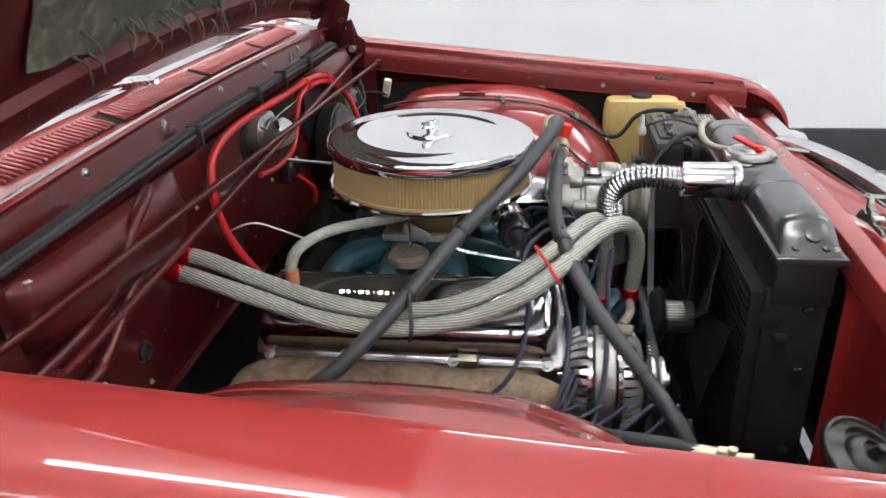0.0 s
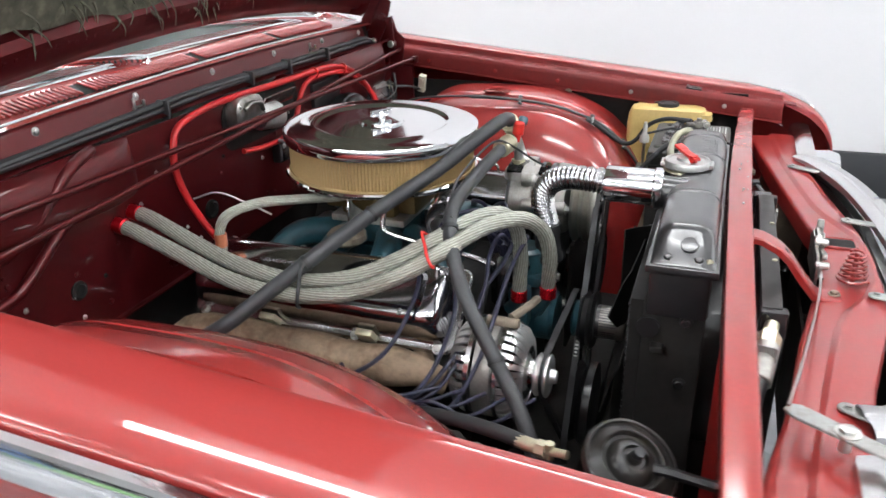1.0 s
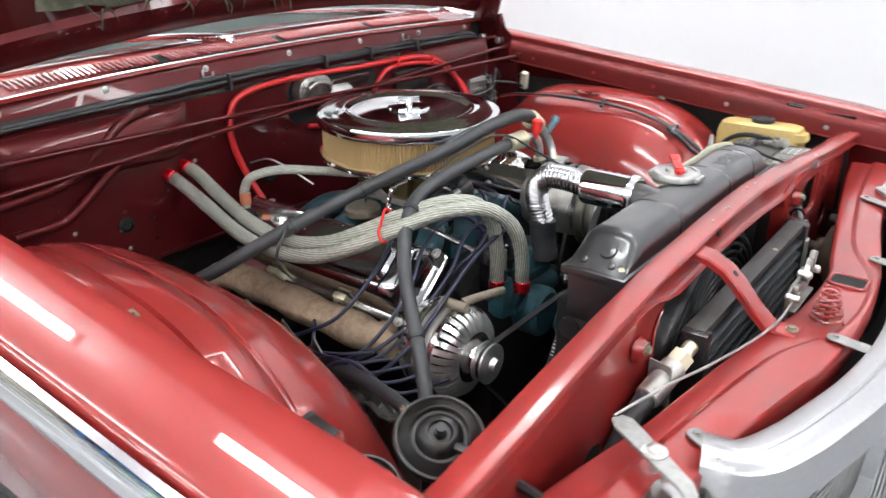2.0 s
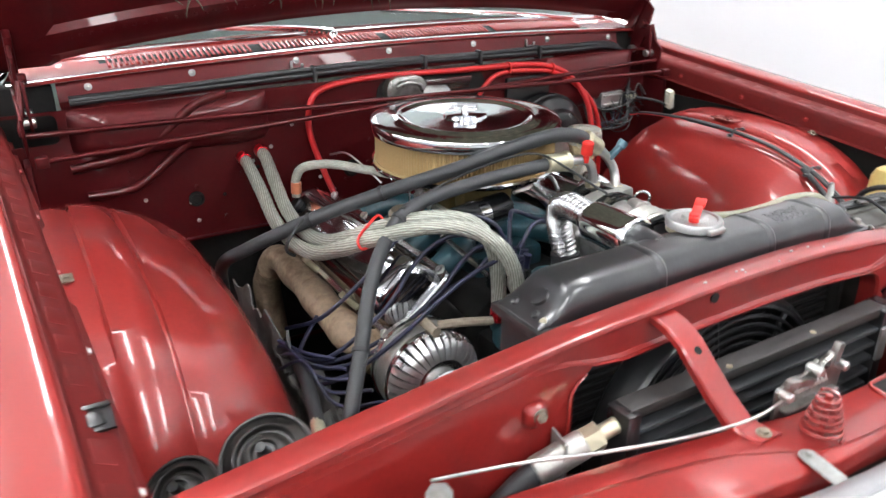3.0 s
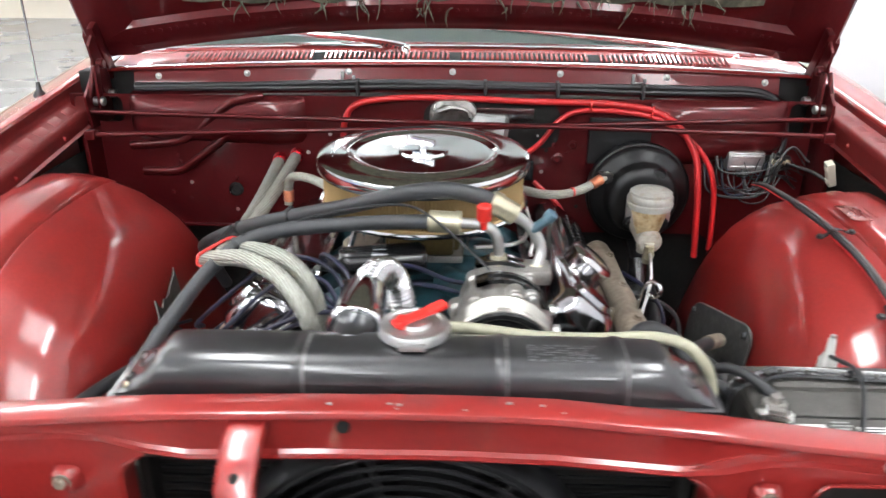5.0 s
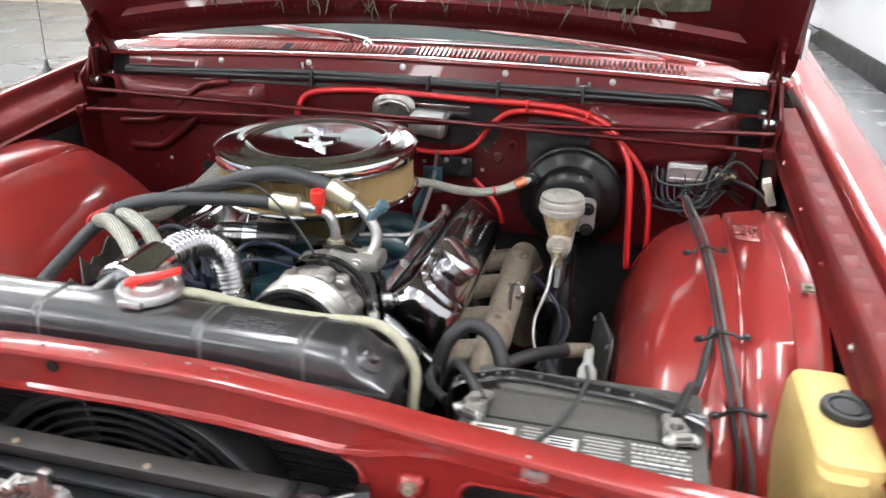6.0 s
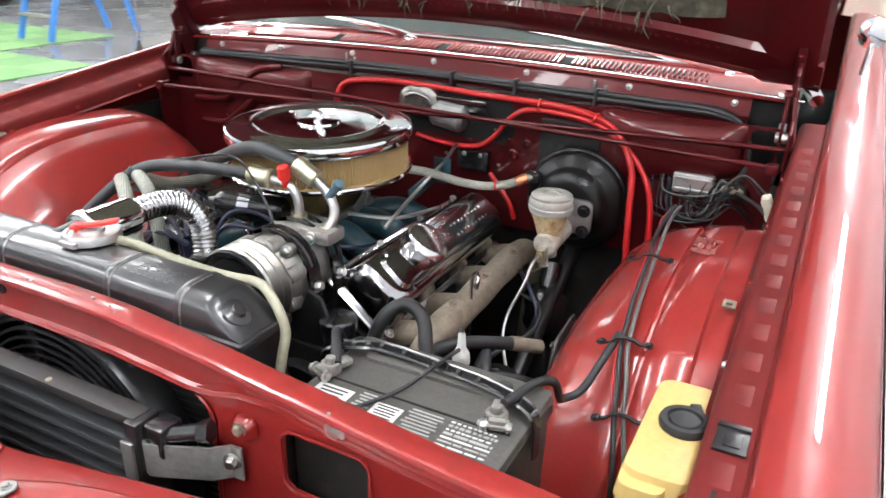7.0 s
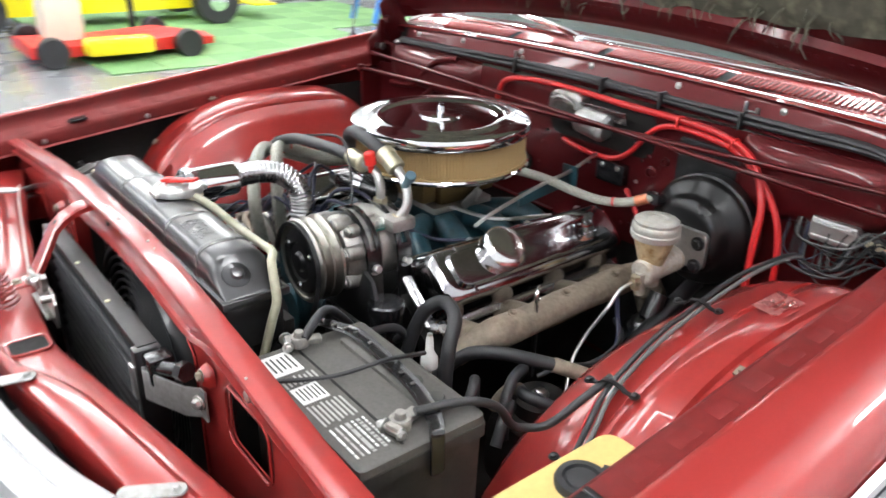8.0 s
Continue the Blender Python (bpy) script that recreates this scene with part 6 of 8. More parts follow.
def grille():
    g = thing("front_grille", "bright grille surround with fine bars at the nose", "grille", (0.88, CY, 0.5))
    line = [(0.775, 0.60, 0.80), (0.805, 0.55, 0.802), (0.845, 0.45, 0.802), (0.873, 0.34, 0.801), (0.893, 0.21, 0.80), (0.904, 0.09, 0.80), (0.907, -0.02, 0.80), (0.901, -0.12, 0.80), (0.887, -0.215, 0.80), (0.868, -0.295, 0.801), (0.851, -0.355, 0.802), (0.825, -0.412, 0.803), (0.785, -0.428, 0.804)]
    pts = curve_points(line, 5)
    rows = []
    for i, p in enumerate(pts):
        d = (pts[min(i + 1, len(pts) - 1)] - pts[max(i - 1, 0)]).normalized()
        o = Vector((-d.y, d.x, 0)) * (1 if -d.y > 0 else -1)
        rows.append([p + o * a + Vector((0, 0, z)) for a, z in ((-0.018, -0.014), (-0.018, -0.002), (-0.014, 0.001), (0.004, 0.002), (0.007, -0.001), (0.010, 0.001), (0.030, -0.001), (0.036, -0.006), (0.038, -0.03), (0.038, -0.06))])
    part("surround", loft(rows), SATIN, g, "satin chrome grille surround")
    for y, x, turn in ((0.517, 0.757, -30), (0.206, 0.834, -14), (-0.101, 0.842, -10), (-0.413, 0.773, -27)):
        m = pose(x, y, 0.7985, 0, 0, turn)
        part("mount_tab", moved(merge(prism([(a, b, 0) for a, b in rounded(-0.011, -0.0105, 0.060, 0.0105, 0.010)], (0, 0, -0.003), 0.001, 1), bolt((0.0, 0.0, 0.0), (0, 0, 1), 0.004, 0.003)), m), ZINC, g, "flat metal mounting tab")
    for i in range(24):
        z = 0.755 - i * 0.012
        part("grille_bar", loft([[(x + dx, y, z + dz) for dx, dz in ((0.0, -0.002), (0.0, 0.002), (0.016, 0.003), (0.016, -0.003), (0.0, -0.002))] for x, y in ((0.80, -0.52), (0.845, -0.37), (0.872, -0.2), (0.88, 0.045), (0.872, 0.29), (0.845, 0.46), (0.80, 0.61))]), ALU_PLATE, g)
    part("dark_back", loft([[(x - 0.012, y, z) for x, y in ((0.80, -0.52), (0.845, -0.37), (0.872, -0.2), (0.88, 0.045), (0.872, 0.29), (0.845, 0.46), (0.80, 0.61))] for z in (0.46, 0.77)]), DARK, g)
    for s in (1, -1):
        for y in (CY + s * 0.70,):
            part("headlamp", merge(lathe([(0.0, 0.0), (0.05, -0.004), (0.075, -0.016), (0.086, -0.03)], (0.885, y, 0.66), (1, 0, 0), 36)), GLASS_DARK, g, "round headlamp lens")
            part("headlamp_bezel", lathe([(0.086, -0.03), (0.092, -0.012), (0.105, -0.008), (0.112, -0.03), (0.115, -0.08)], (0.885, y, 0.66), (1, 0, 0), 36), CHROME, g, "chrome headlamp bezel")
        part("corner_panel", rbox((0.05, 0.32, 0.30), (0.79, CY + s * 0.70, 0.655), 0.02), CHROME_WORN, g)
    for y in (0.490, 0.680):
        bowl = part("headlamp_bowl", lathe([(0, 0.0), (0.022, 0.0), (0.026, 0.012), (0.050, 0.020), (0.074, 0.040), (0.086, 0.068), (0.090, 0.10)], (0.690, y, 0.680), (1, 0, 0), 36), LAMP_BOWL, g, "dusty tan back of a headlamp")
        part("socket", cyl((0.692, y, 0.680), (0.672, y, 0.680), 0.014, 12, bevel=0.002), BLACK, bowl)
    b = thing("front_bumper", "chrome front bumper bar across the nose", "bumper", (0.95, CY, 0.42))
    rows = []
    for k in range(25):
        y = CY - 0.96 + 0.08 * k
        x = 0.97 - 0.12 * ((y - CY) / 0.96) ** 4
        rows.append([(x - 0.05, y, 0.52), (x - 0.01, y, 0.53), (x + 0.005, y, 0.51), (x + 0.0, y, 0.47), (x + 0.012, y, 0.43), (x + 0.0, y, 0.38), (x - 0.03, y, 0.355)])
    part("bar", loft(rows), CHROME, b)
    for s in (1, -1):
        part("bumper_iron", rbox((0.3, 0.03, 0.06), (0.80, CY + s * 0.4, 0.44), 0.006), BLACK, b)


radiator()
electric_fan()
condenser()
hood_latch()
grille()


# ---- brake parts, battery and fittings on the driver's side ----
def brake_booster():
    b = thing("brake_booster", "black vacuum brake booster on the firewall", "brake booster", (-0.31, 0.437, 0.82))
    y, z = 0.437, 0.812
    part("shell", lathe([(0, 0.0), (0.095, 0.0), (0.105, 0.008), (0.108, 0.022), (0.1085, 0.038), (0.1045, 0.041), (0.104, 0.046), (0.098, 0.056), (0.080, 0.066), (0.075, 0.072), (0.072, 0.084), (0.064, 0.092), (0.05, 0.096), (0, 0.097)], (-0.318, y, z), (1, 0, 0), 56), BOOSTER, b)
    part("vacuum_valve", merge(cyl((-0.25, y - 0.072, z + 0.045), (-0.225, y - 0.078, z + 0.048), 0.011, 12, bevel=0.002), rbox((0.02, 0.03, 0.02), (-0.232, y - 0.08, z + 0.05), 0.004)), BLACK_GLOSS, b)
    part("mount_bracket", rbox((0.012, 0.20, 0.10), (-0.329, y - 0.005, z + 0.10), 0.004), BLACK, b, "black mounting bracket")
    m = thing("master_cylinder", "single reservoir brake master cylinder with a stained cup", "master cylinder", (-0.16, y, 0.80))
    part("flange_plate", prism([(-0.222, y + a, z + c - 0.012) for a, c in rounded(-0.035, -0.036, 0.056, 0.036, 0.012)], (0.010, 0, 0), 0.002), ALU_PLATE, m, "bare metal flange plate")
    for a, c in ((0.040, 0.003), (0.040, -0.041), (-0.026, -0.041)):
        part("nut", bolt((-0.212, y + a, z + c), (1, 0, 0), 0.009, 0.010), BLACK, m)
    part("cylinder", merge(cyl((-0.215, y - 0.004, 0.771), (-0.115, y - 0.004, 0.766), 0.024, 20, bevel=0.004), cyl((-0.145, y - 0.005, 0.736), (-0.143, y - 0.005, 0.781), 0.017, 14, 0.022), cyl((-0.120, y - 0.005, 0.723), (-0.116, y - 0.005, 0.766), 0.010, 12)), CAST_PALE, m)
    part("reservoir", lathe([(0.017, 0.761), (0.020, 0.773), (0.026, 0.791), (0.034, 0.819), (0.038, 0.833), (0.039, 0.839)], (-0.143, y - 0.006, 0), (0, 0, 1), 32), material("stained_cup", (0.46, 0.36, 0.21), 0.45, 0, 0, 0.3, 34, 0.1, 120, dirt=(0.24, 0.12, 0.02), dirt_amount=0.95), m, "yellow-brown stained reservoir cup")
    part("cap", lathe([(0.041, 0.829), (0.040, 0.833), (0.0435, 0.834), (0.0440, 0.841), (0.042, 0.843), (0.043, 0.847), (0.0425, 0.854), (0.040, 0.857), (0.040, 0.862), (0.036, 0.865), (0.018, 0.866), (0.016, 0.864), (0, 0.864)], (-0.143, y - 0.006, 0), (0, 0, 1), 40), material("pale_cap", (0.38, 0.37, 0.335), 0.42, 0.2, 0, 0.15, 20, dirt=(0.26, 0.19, 0.09), dirt_amount=0.5), m, "pale ridged screw cap")
    part("outlet_fitting", merge(cyl((-0.108, y - 0.006, 0.736), (-0.104, y - 0.006, 0.763), 0.009, 6), cyl((-0.112, y - 0.005, 0.749), (-0.095, y - 0.006, 0.749), 0.008, 10)), BRASS, m, "brass outlet fitting")
    hose("brake_line", "thin bright steel brake line", [(-0.098, y - 0.006, 0.751), (-0.07, y - 0.01, 0.743), (-0.045, y - 0.012, 0.716), (-0.03, y - 0.02, 0.69), (-0.01, y - 0.03, 0.655), (0.03, y - 0.02, 0.62), (0.1, y + 0.03, 0.56)], 0.0034, STEEL, 8)
    hose("vacuum_line", "thin black vacuum line low beside the engine", [(-0.10, 0.40, 0.66), (-0.06, 0.45, 0.665), (-0.01, 0.47, 0.66), (0.04, 0.465, 0.65), (0.09, 0.45, 0.655), (0.13, 0.43, 0.64)], 0.0045, RUBBER, 8, category="hose", group="low hoses")
    hose("vacuum_line", "thin dark blue line low beside the engine", [(-0.12, 0.385, 0.70), (-0.08, 0.42, 0.69), (-0.05, 0.45, 0.66), (-0.03, 0.455, 0.62), (-0.02, 0.44, 0.56)], 0.004, BLUE_WIRE, 8, category="hose", group="low hoses")
    for k, (px, py, pz) in enumerate(((0.20, 0.44, 0.69), (0.24, 0.47, 0.66), (0.27, 0.43, 0.70))):
        hose("clamped_hose", "short black hose with a worm clamp", [(px, py, pz - 0.07), (px + 0.004, py + 0.004, pz - 0.03), (px + 0.012 * (k - 1), py + 0.012, pz), (px + 0.03, py + 0.03, pz + 0.004), (px + 0.06, py + 0.045, pz - 0.03)], 0.009, RUBBER, 10, category="hose", group="low hoses")
    s = thing("oil_filter", "black canister beside the steering column", "filter", (-0.165, 0.43, 0.60))
    part("canister", merge(lathe([(0, 0.0), (0.04, 0.0), (0.045, 0.008), (0.046, 0.07), (0.038, 0.085), (0.02, 0.095), (0, 0.097)], (-0.165, 0.43, 0.565), (0, 0, 1), 32), cyl((-0.165, 0.43, 0.655), (-0.19, 0.43, 0.70), 0.020, 16)), BLACK_GLOSS, s)
    part("bracket_arm", rbox((0.03, 0.03, 0.30), (-0.165, 0.43, 0.44), 0.005), DARK, s)
    d = hose("dipstick", "bright looped oil dipstick handle in a black tube", [(0.082, 0.372, 0.705), (0.088, 0.374, 0.745), (0.092, 0.378, 0.770), (0.098, 0.388, 0.783), (0.112, 0.398, 0.781), (0.116, 0.398, 0.768), (0.106, 0.392, 0.758), (0.096, 0.385, 0.76)], 0.0035, CHROME_WORN, 8, category="dipstick")
    part("guide_tube", tube([(0.07, 0.36, 0.58), (0.078, 0.368, 0.66), (0.083, 0.372, 0.715)], 0.005, 8), BLACK, d)


def battery():
    b = thing("battery", "dusty black car battery with white warning labels and a hold-down strap", "battery", (0.54, 0.525, 0.64))
    x0, x1, y0, y1, zt = 0.452, 0.622, 0.395, 0.655, 0.842
    cx, cy = (x0 + x1) / 2, (y0 + y1) / 2
    part("case", stack([(rr(x1 - x0 - 0.012, y1 - y0 - 0.012, 0.006, 2), 0), (rr(x1 - x0 - 0.008, y1 - y0 - 0.008, 0.006, 2), 0.165), (rr(x1 - x0, y1 - y0, 0.007, 2), 0.168), (rr(x1 - x0, y1 - y0, 0.007, 2), 0.185)], (cx, cy, 0.645), (1, 0, 0), (0, 1, 0), (0, 0, 1)), BATTERY, b)
    lid = part("lid", stack([(rr(x1 - x0 - 0.002, y1 - y0 - 0.002, 0.007, 2), 0), (rr(x1 - x0 - 0.004, y1 - y0 - 0.004, 0.007, 2), 0.010), (rr(x1 - x0 - 0.012, y1 - y0 - 0.012, 0.006, 2), 0.0125)], (cx, cy, 0.830), (1, 0, 0), (0, 1, 0), (0, 0, 1)), BATTERY_TOP, b, "dusty grey-brown lid")
    part("lid_groove", rbox((0.003, 0.235, 0.0008), (x1 - 0.062, cy, zt + 0.0008)), DARK, lid)
    part("vent_strip", stack([(rr(0.046, 0.20, 0.01), 0), (rr(0.044, 0.198, 0.01), 0.005), (rr(0.038, 0.19, 0.009), 0.007)], (x0 + 0.034, cy, zt), (1, 0, 0), (0, 1, 0), (0, 0, 1)), BATTERY_TOP, lid)
    for i in range(5):
        part("vent_plug", cyl((x0 + 0.035, y0 + 0.05 + i * 0.04, zt + 0.006), (x0 + 0.035, y0 + 0.05 + i * 0.04, zt + 0.0095), 0.010, 14, bevel=0.001), BATTERY, lid)
    lead = material("corroded_lead", (0.21, 0.20, 0.185), 0.5, 0.4, 0, 0.3, 30, 0.5, 160, dirt=(0.36, 0.345, 0.30), dirt_amount=0.6)
    for i, y in enumerate((y0 + 0.016, y1 - 0.034)):
        x = 0.555 if i == 0 else 0.548
        turn = 15 if i else -20
        base = pose(x, y, zt, 0, 0, turn) @ Matrix.Scale(0.80, 4)
        t = part("terminal", moved(merge(cyl((0, 0, 0), (0, 0, 0.030), 0.0085, 14, 0.0075, 0.001), lathe([(0.009, 0.004), (0.0155, 0.005), (0.016, 0.018), (0.014, 0.021), (0.009, 0.021)], (0, 0, 0), (0, 0, 1), 18), rbox((0.010, 0.024, 0.016), (0.018, 0.004, 0.013), 0.003), rbox((0.026, 0.018, 0.010), (-0.022, 0.0, 0.012), 0.003)), base), lead, b, "corroded lead terminal clamp")
        part("clamp_bolt", moved(merge(bolt((0.020, -0.010, 0.013), (0.1, -1, 0), 0.007, 0.008), bolt((0.020, 0.017, 0.013), (0, 1, 0), 0.006, 0.006), cyl((0.020, -0.022, 0.013), (0.020, 0.022, 0.013), 0.0038, 8)), base), STEEL, t)
    # labels and print along the front of the lid
    z = zt + 0.0012
    random.seed(21)
    lab = part("warning_label", rbox((0.040, 0.046, 0.0010), (x1 - 0.028, y0 + 0.040, z), 0), PAPER_WHITE, b, "white warning label")
    for k in range(5):
        part("ink_line", rbox((0.0022, 0.034 - 0.004 * (k % 3), 0.0006), (x1 - 0.042 + k * 0.0065, y0 + 0.040, z + 0.0008), 0), BATTERY, lab)
    lab = part("warning_label", rbox((0.034, 0.034, 0.0010), (x1 - 0.028, y0 + 0.112, z), 0), PAPER_WHITE, b, "white warning label")
    for k in range(6):
        part("ink_line", rbox((0.0016, 0.026 - 0.004 * (k % 2), 0.0006), (x1 - 0.041 + k * 0.005, y0 + 0.112, z + 0.0008), 0), BATTERY, lab)
    for ya, yb in ((0.070, 0.092), (0.134, 0.176)):
        for r in range(8):
            part("print_bar", rbox((0.0026, yb - ya - 0.004 * (r % 3), 0.0008), (x1 - 0.012 - r * 0.0058, y0 + (ya + yb) / 2, z), 0), PRINT, b)
    for r in range(7):
        y, x = y0 + 0.184, x1 - 0.012 - r * 0.0068
        while y < y1 - 0.022:
            wd = random.uniform(0.0025, 0.006) if r > 3 else random.uniform(0.010, 0.022)
            wd = min(wd, y1 - 0.020 - y)
            part("print_bar", rbox((0.0042 if r in (3, 5) else 0.0026, wd, 0.0008), (x, y + wd / 2, z), 0), PRINT if r % 2 else PAPER_WHITE, b)
            y += wd + random.uniform(0.0016, 0.003)
    part("tray", rbox((0.19, 0.28, 0.012), (cx, cy, 0.638), 0.004), BLACK, b)
    for s in (0, 1):
        part("tray_leg", rbox((0.02, 0.02, 0.34), (cx, y0 + 0.04 + s * 0.18, 0.47), 0.003), BLACK, b)
    strap_line = curve_points([(0.520, y0 - 0.022, 0.80), (0.516, y0 - 0.018, zt + 0.006), (0.500, y0 + 0.02, zt + 0.013), (0.489, 0.449, zt + 0.013), (0.493, 0.528, zt + 0.012), (0.500, 0.585, zt + 0.013), (0.516, 0.640, zt + 0.012), (0.526, y1 + 0.004, zt + 0.002), (0.528, y1 + 0.008, 0.80)], 6)
    st = part("strap", thick(loft([[p + Vector((0.8 * w, 0, h)) for w, h in ((-0.011, 0.002), (-0.007, 0), (0, 0), (0.007, 0), (0.011, 0.002))] for p in strap_line]), 0.003), BLACK_GLOSS, b, "shiny black hold-down strap")
    for i in range(8, 30, 3):
        p = strap_line[i]
        part("strap_slot", rbox((0.006, 0.004, 0.002), (p.x, p.y, p.z + 0.0015), 0.0006), BATTERY_TOP, st)
    part("cord", tube([(0.625, 0.47, 0.85), (0.56, 0.505, 0.852), (0.50, 0.525, 0.862), (0.44, 0.522, 0.848)], 0.003, 6), RUBBER, b, "thin black cord")
    j = thing("hold_down_bolt", "bright J-bolt with a wing nut behind the battery", "bolt", (0.434, 0.523, 0.76))
    part("rod", tube([(0.434, 0.523, 0.76), (0.434, 0.523, 0.874)], 0.0035, 8, straight=True), STEEL, j)
    part("nut", lathe([(0, 0.826), (0.0105, 0.826), (0.0115, 0.829), (0.0108, 0.840), (0.0075, 0.846), (0.0055, 0.850), (0.0048, 0.868), (0.003, 0.871), (0, 0.871)], (0.434, 0.523, 0), (0, 0, 1), 14), NYLON, j, "white nylon cone nut")
    part("foot", rbox((0.03, 0.05, 0.02), (0.434, 0.523, 0.76), 0.004), BLACK, j)


def splash_flap():
    f = thing("splash_flap", "flat grimy black rubber flap beside the wheel arch", "splash flap", (0.05, 0.52, 0.55))
    o = rounded(-0.11, -0.16, 0.11, 0.10, 0.035)
    part("sheet", prism([Vector((0.035 + a, 0.530 + 0.15 * a + 0.10 * b, 0.60 + b * 0.95 + 0.25 * a)) for a, b in o], (0.001, -0.005, 0), 0.0012, 1), material("grimy_rubber_sheet", (0.055, 0.054, 0.052), 0.45, 0, 0, 0.4, 24, 0.3, 120, dirt=(0.11, 0.105, 0.10), dirt_amount=0.7), f)
    for a, b in ((-0.09, 0.08), (0.09, 0.08), (0.095, -0.05)):
        part("bolt", bolt((0.035 + a, 0.524 + 0.15 * a + 0.10 * b, 0.60 + b * 0.95 + 0.25 * a), (0, -1, 0.1), 0.006, 0.005), BLACK, f)


def washer_bottle():
    w = thing("washer_bottle", "yellowed plastic washer bottle with a black cap", "washer bottle", (0.45, 0.79, 0.66))
    at = Vector((0.463, 0.793, 0.003))

    def sec(k):
        return [(a, b) for a, b in rounded(-0.10 * k[0], -0.038 * k[1], 0.10 * k[0], 0.038 * k[1], 0.018)]
    part("body", stack([(sec((0.88, 0.8)), 0.66), (sec((0.94, 0.95)), 0.675), (sec((1, 1)), 0.70), (sec((1, 1)), 0.80), (sec((0.98, 0.98)), 0.828), (sec((0.92, 0.90)), 0.843), (sec((0.8, 0.75)), 0.847)], at, (1, 0, 0), (0, 1, 0), (0, 0, 1)), YELLOW, w)
    part("step", stack([(rr(0.07, 0.05, 0.012), 0.82), (rr(0.065, 0.045, 0.012), 0.836)], (0.54, 0.781, 0.003), (1, 0, 0), (0, 1, 0), (0, 0, 1)), YELLOW, w)
    for x in (0.393, 0.459):
        part("mount_tab", merge(rbox((0.020, 0.008, 0.022), (x, 0.829, 0.853), 0.003), cyl((x, 0.833, 0.866), (x, 0.825, 0.866), 0.010, 14, bevel=0.001)), YELLOW, w)
    c = part("cap", lathe([(0.022, 0.845), (0.0265, 0.846), (0.0272, 0.851), (0.0255, 0.855), (0.0195, 0.855), (0.0180, 0.8515), (0.0165, 0.8515), (0.0150, 0.8545), (0.008, 0.8555), (0.0, 0.8555)], (0.462, 0.801, 0.004), (0, 0, 1), 32), RUBBER, w, "black rubber cap")
    part("cap_tab", rbox((0.014, 0.012, 0.004), (0.433, 0.808, 0.856), 0.0015, (0, 0, 20)), RUBBER, c)


def loom_on_wing():
    l = thing("wiring_loom", "grey and black wiring loom tied along the inner wing", "wiring", (0.1, 0.68, 0.87))
    mid = [(-0.215, 0.655, 0.858), (-0.17, 0.658, 0.868), (-0.08, 0.662, 0.876), (0.0, 0.668, 0.877), (0.094, 0.675, 0.872), (0.19, 0.683, 0.858), (0.284, 0.692, 0.827), (0.33, 0.703, 0.795), (0.363, 0.715, 0.762), (0.40, 0.728, 0.705), (0.43, 0.735, 0.63)]
    for k, (dy, dz, r, m) in enumerate(((-0.0046, 0.0, 0.0036, RUBBER), (0.0046, 0.0, 0.0031, GREY_CABLE), (-0.008, -0.002, 0.0012, WIRE_RED))):
        part("cable", tube([(x, y + dy * (1 + 0.16 * max(0, i - 6)) + 0.0045 * noise.noise((i * 0.8, k * 3.1, 2)), z + dz + 0.001 * noise.noise((i * 0.9, k, 6))) for i, (x, y, z) in enumerate(mid)], r, 10, 6), m, l)
    for i, (at, w) in enumerate((((0.094, 0.675, 0.880), 0.055), ((0.284, 0.692, 0.835), 0.06), ((0.363, 0.715, 0.770), 0.06))):
        at = Vector(at)
        t = part("cable_clip", thick(loft([[at + Vector((dx + o, dy, dz)) for o in (-0.0035, 0.0035)] for dx, dy, dz in ((0.006, -w / 2, -0.010), (0.003, -w / 3.2, -0.007), (0.002, -w / 5, 0.0), (0, 0, 0.0025), (-0.002, w / 5, 0.0), (-0.003, w / 3.2, -0.004), (-0.006, w / 2, -0.005))]), 0.002), BLACK, l)
        for s in (-1, 1):
            part("clip_screw", bolt(at + Vector((0.006 if s < 0 else -0.006, s * w / 2, -0.010 if s < 0 else -0.006)), (0.2, -0.2, 1), 0.0045, 0.004), BLACK, t)
    hose("battery_cable", "black battery cable in convoluted sleeve", [(0.27, 0.680, 0.832), (0.31, 0.672, 0.812), (0.355, 0.660, 0.786), (0.385, 0.645, 0.785), (0.405, 0.645, 0.80), (0.43, 0.645, 0.835), (0.47, 0.637, 0.855), (0.53, 0.622, 0.858)], 0.0054, RUBBER, 10, category="cable")
    hose("battery_cable", "black negative battery cable", [(0.553, 0.418, 0.856), (0.52, 0.395, 0.866), (0.495, 0.378, 0.862), (0.47, 0.365, 0.84), (0.42, 0.345, 0.78), (0.35, 0.33, 0.70), (0.3, 0.33, 0.62)], 0.0062, RUBBER, 10, category="cable")


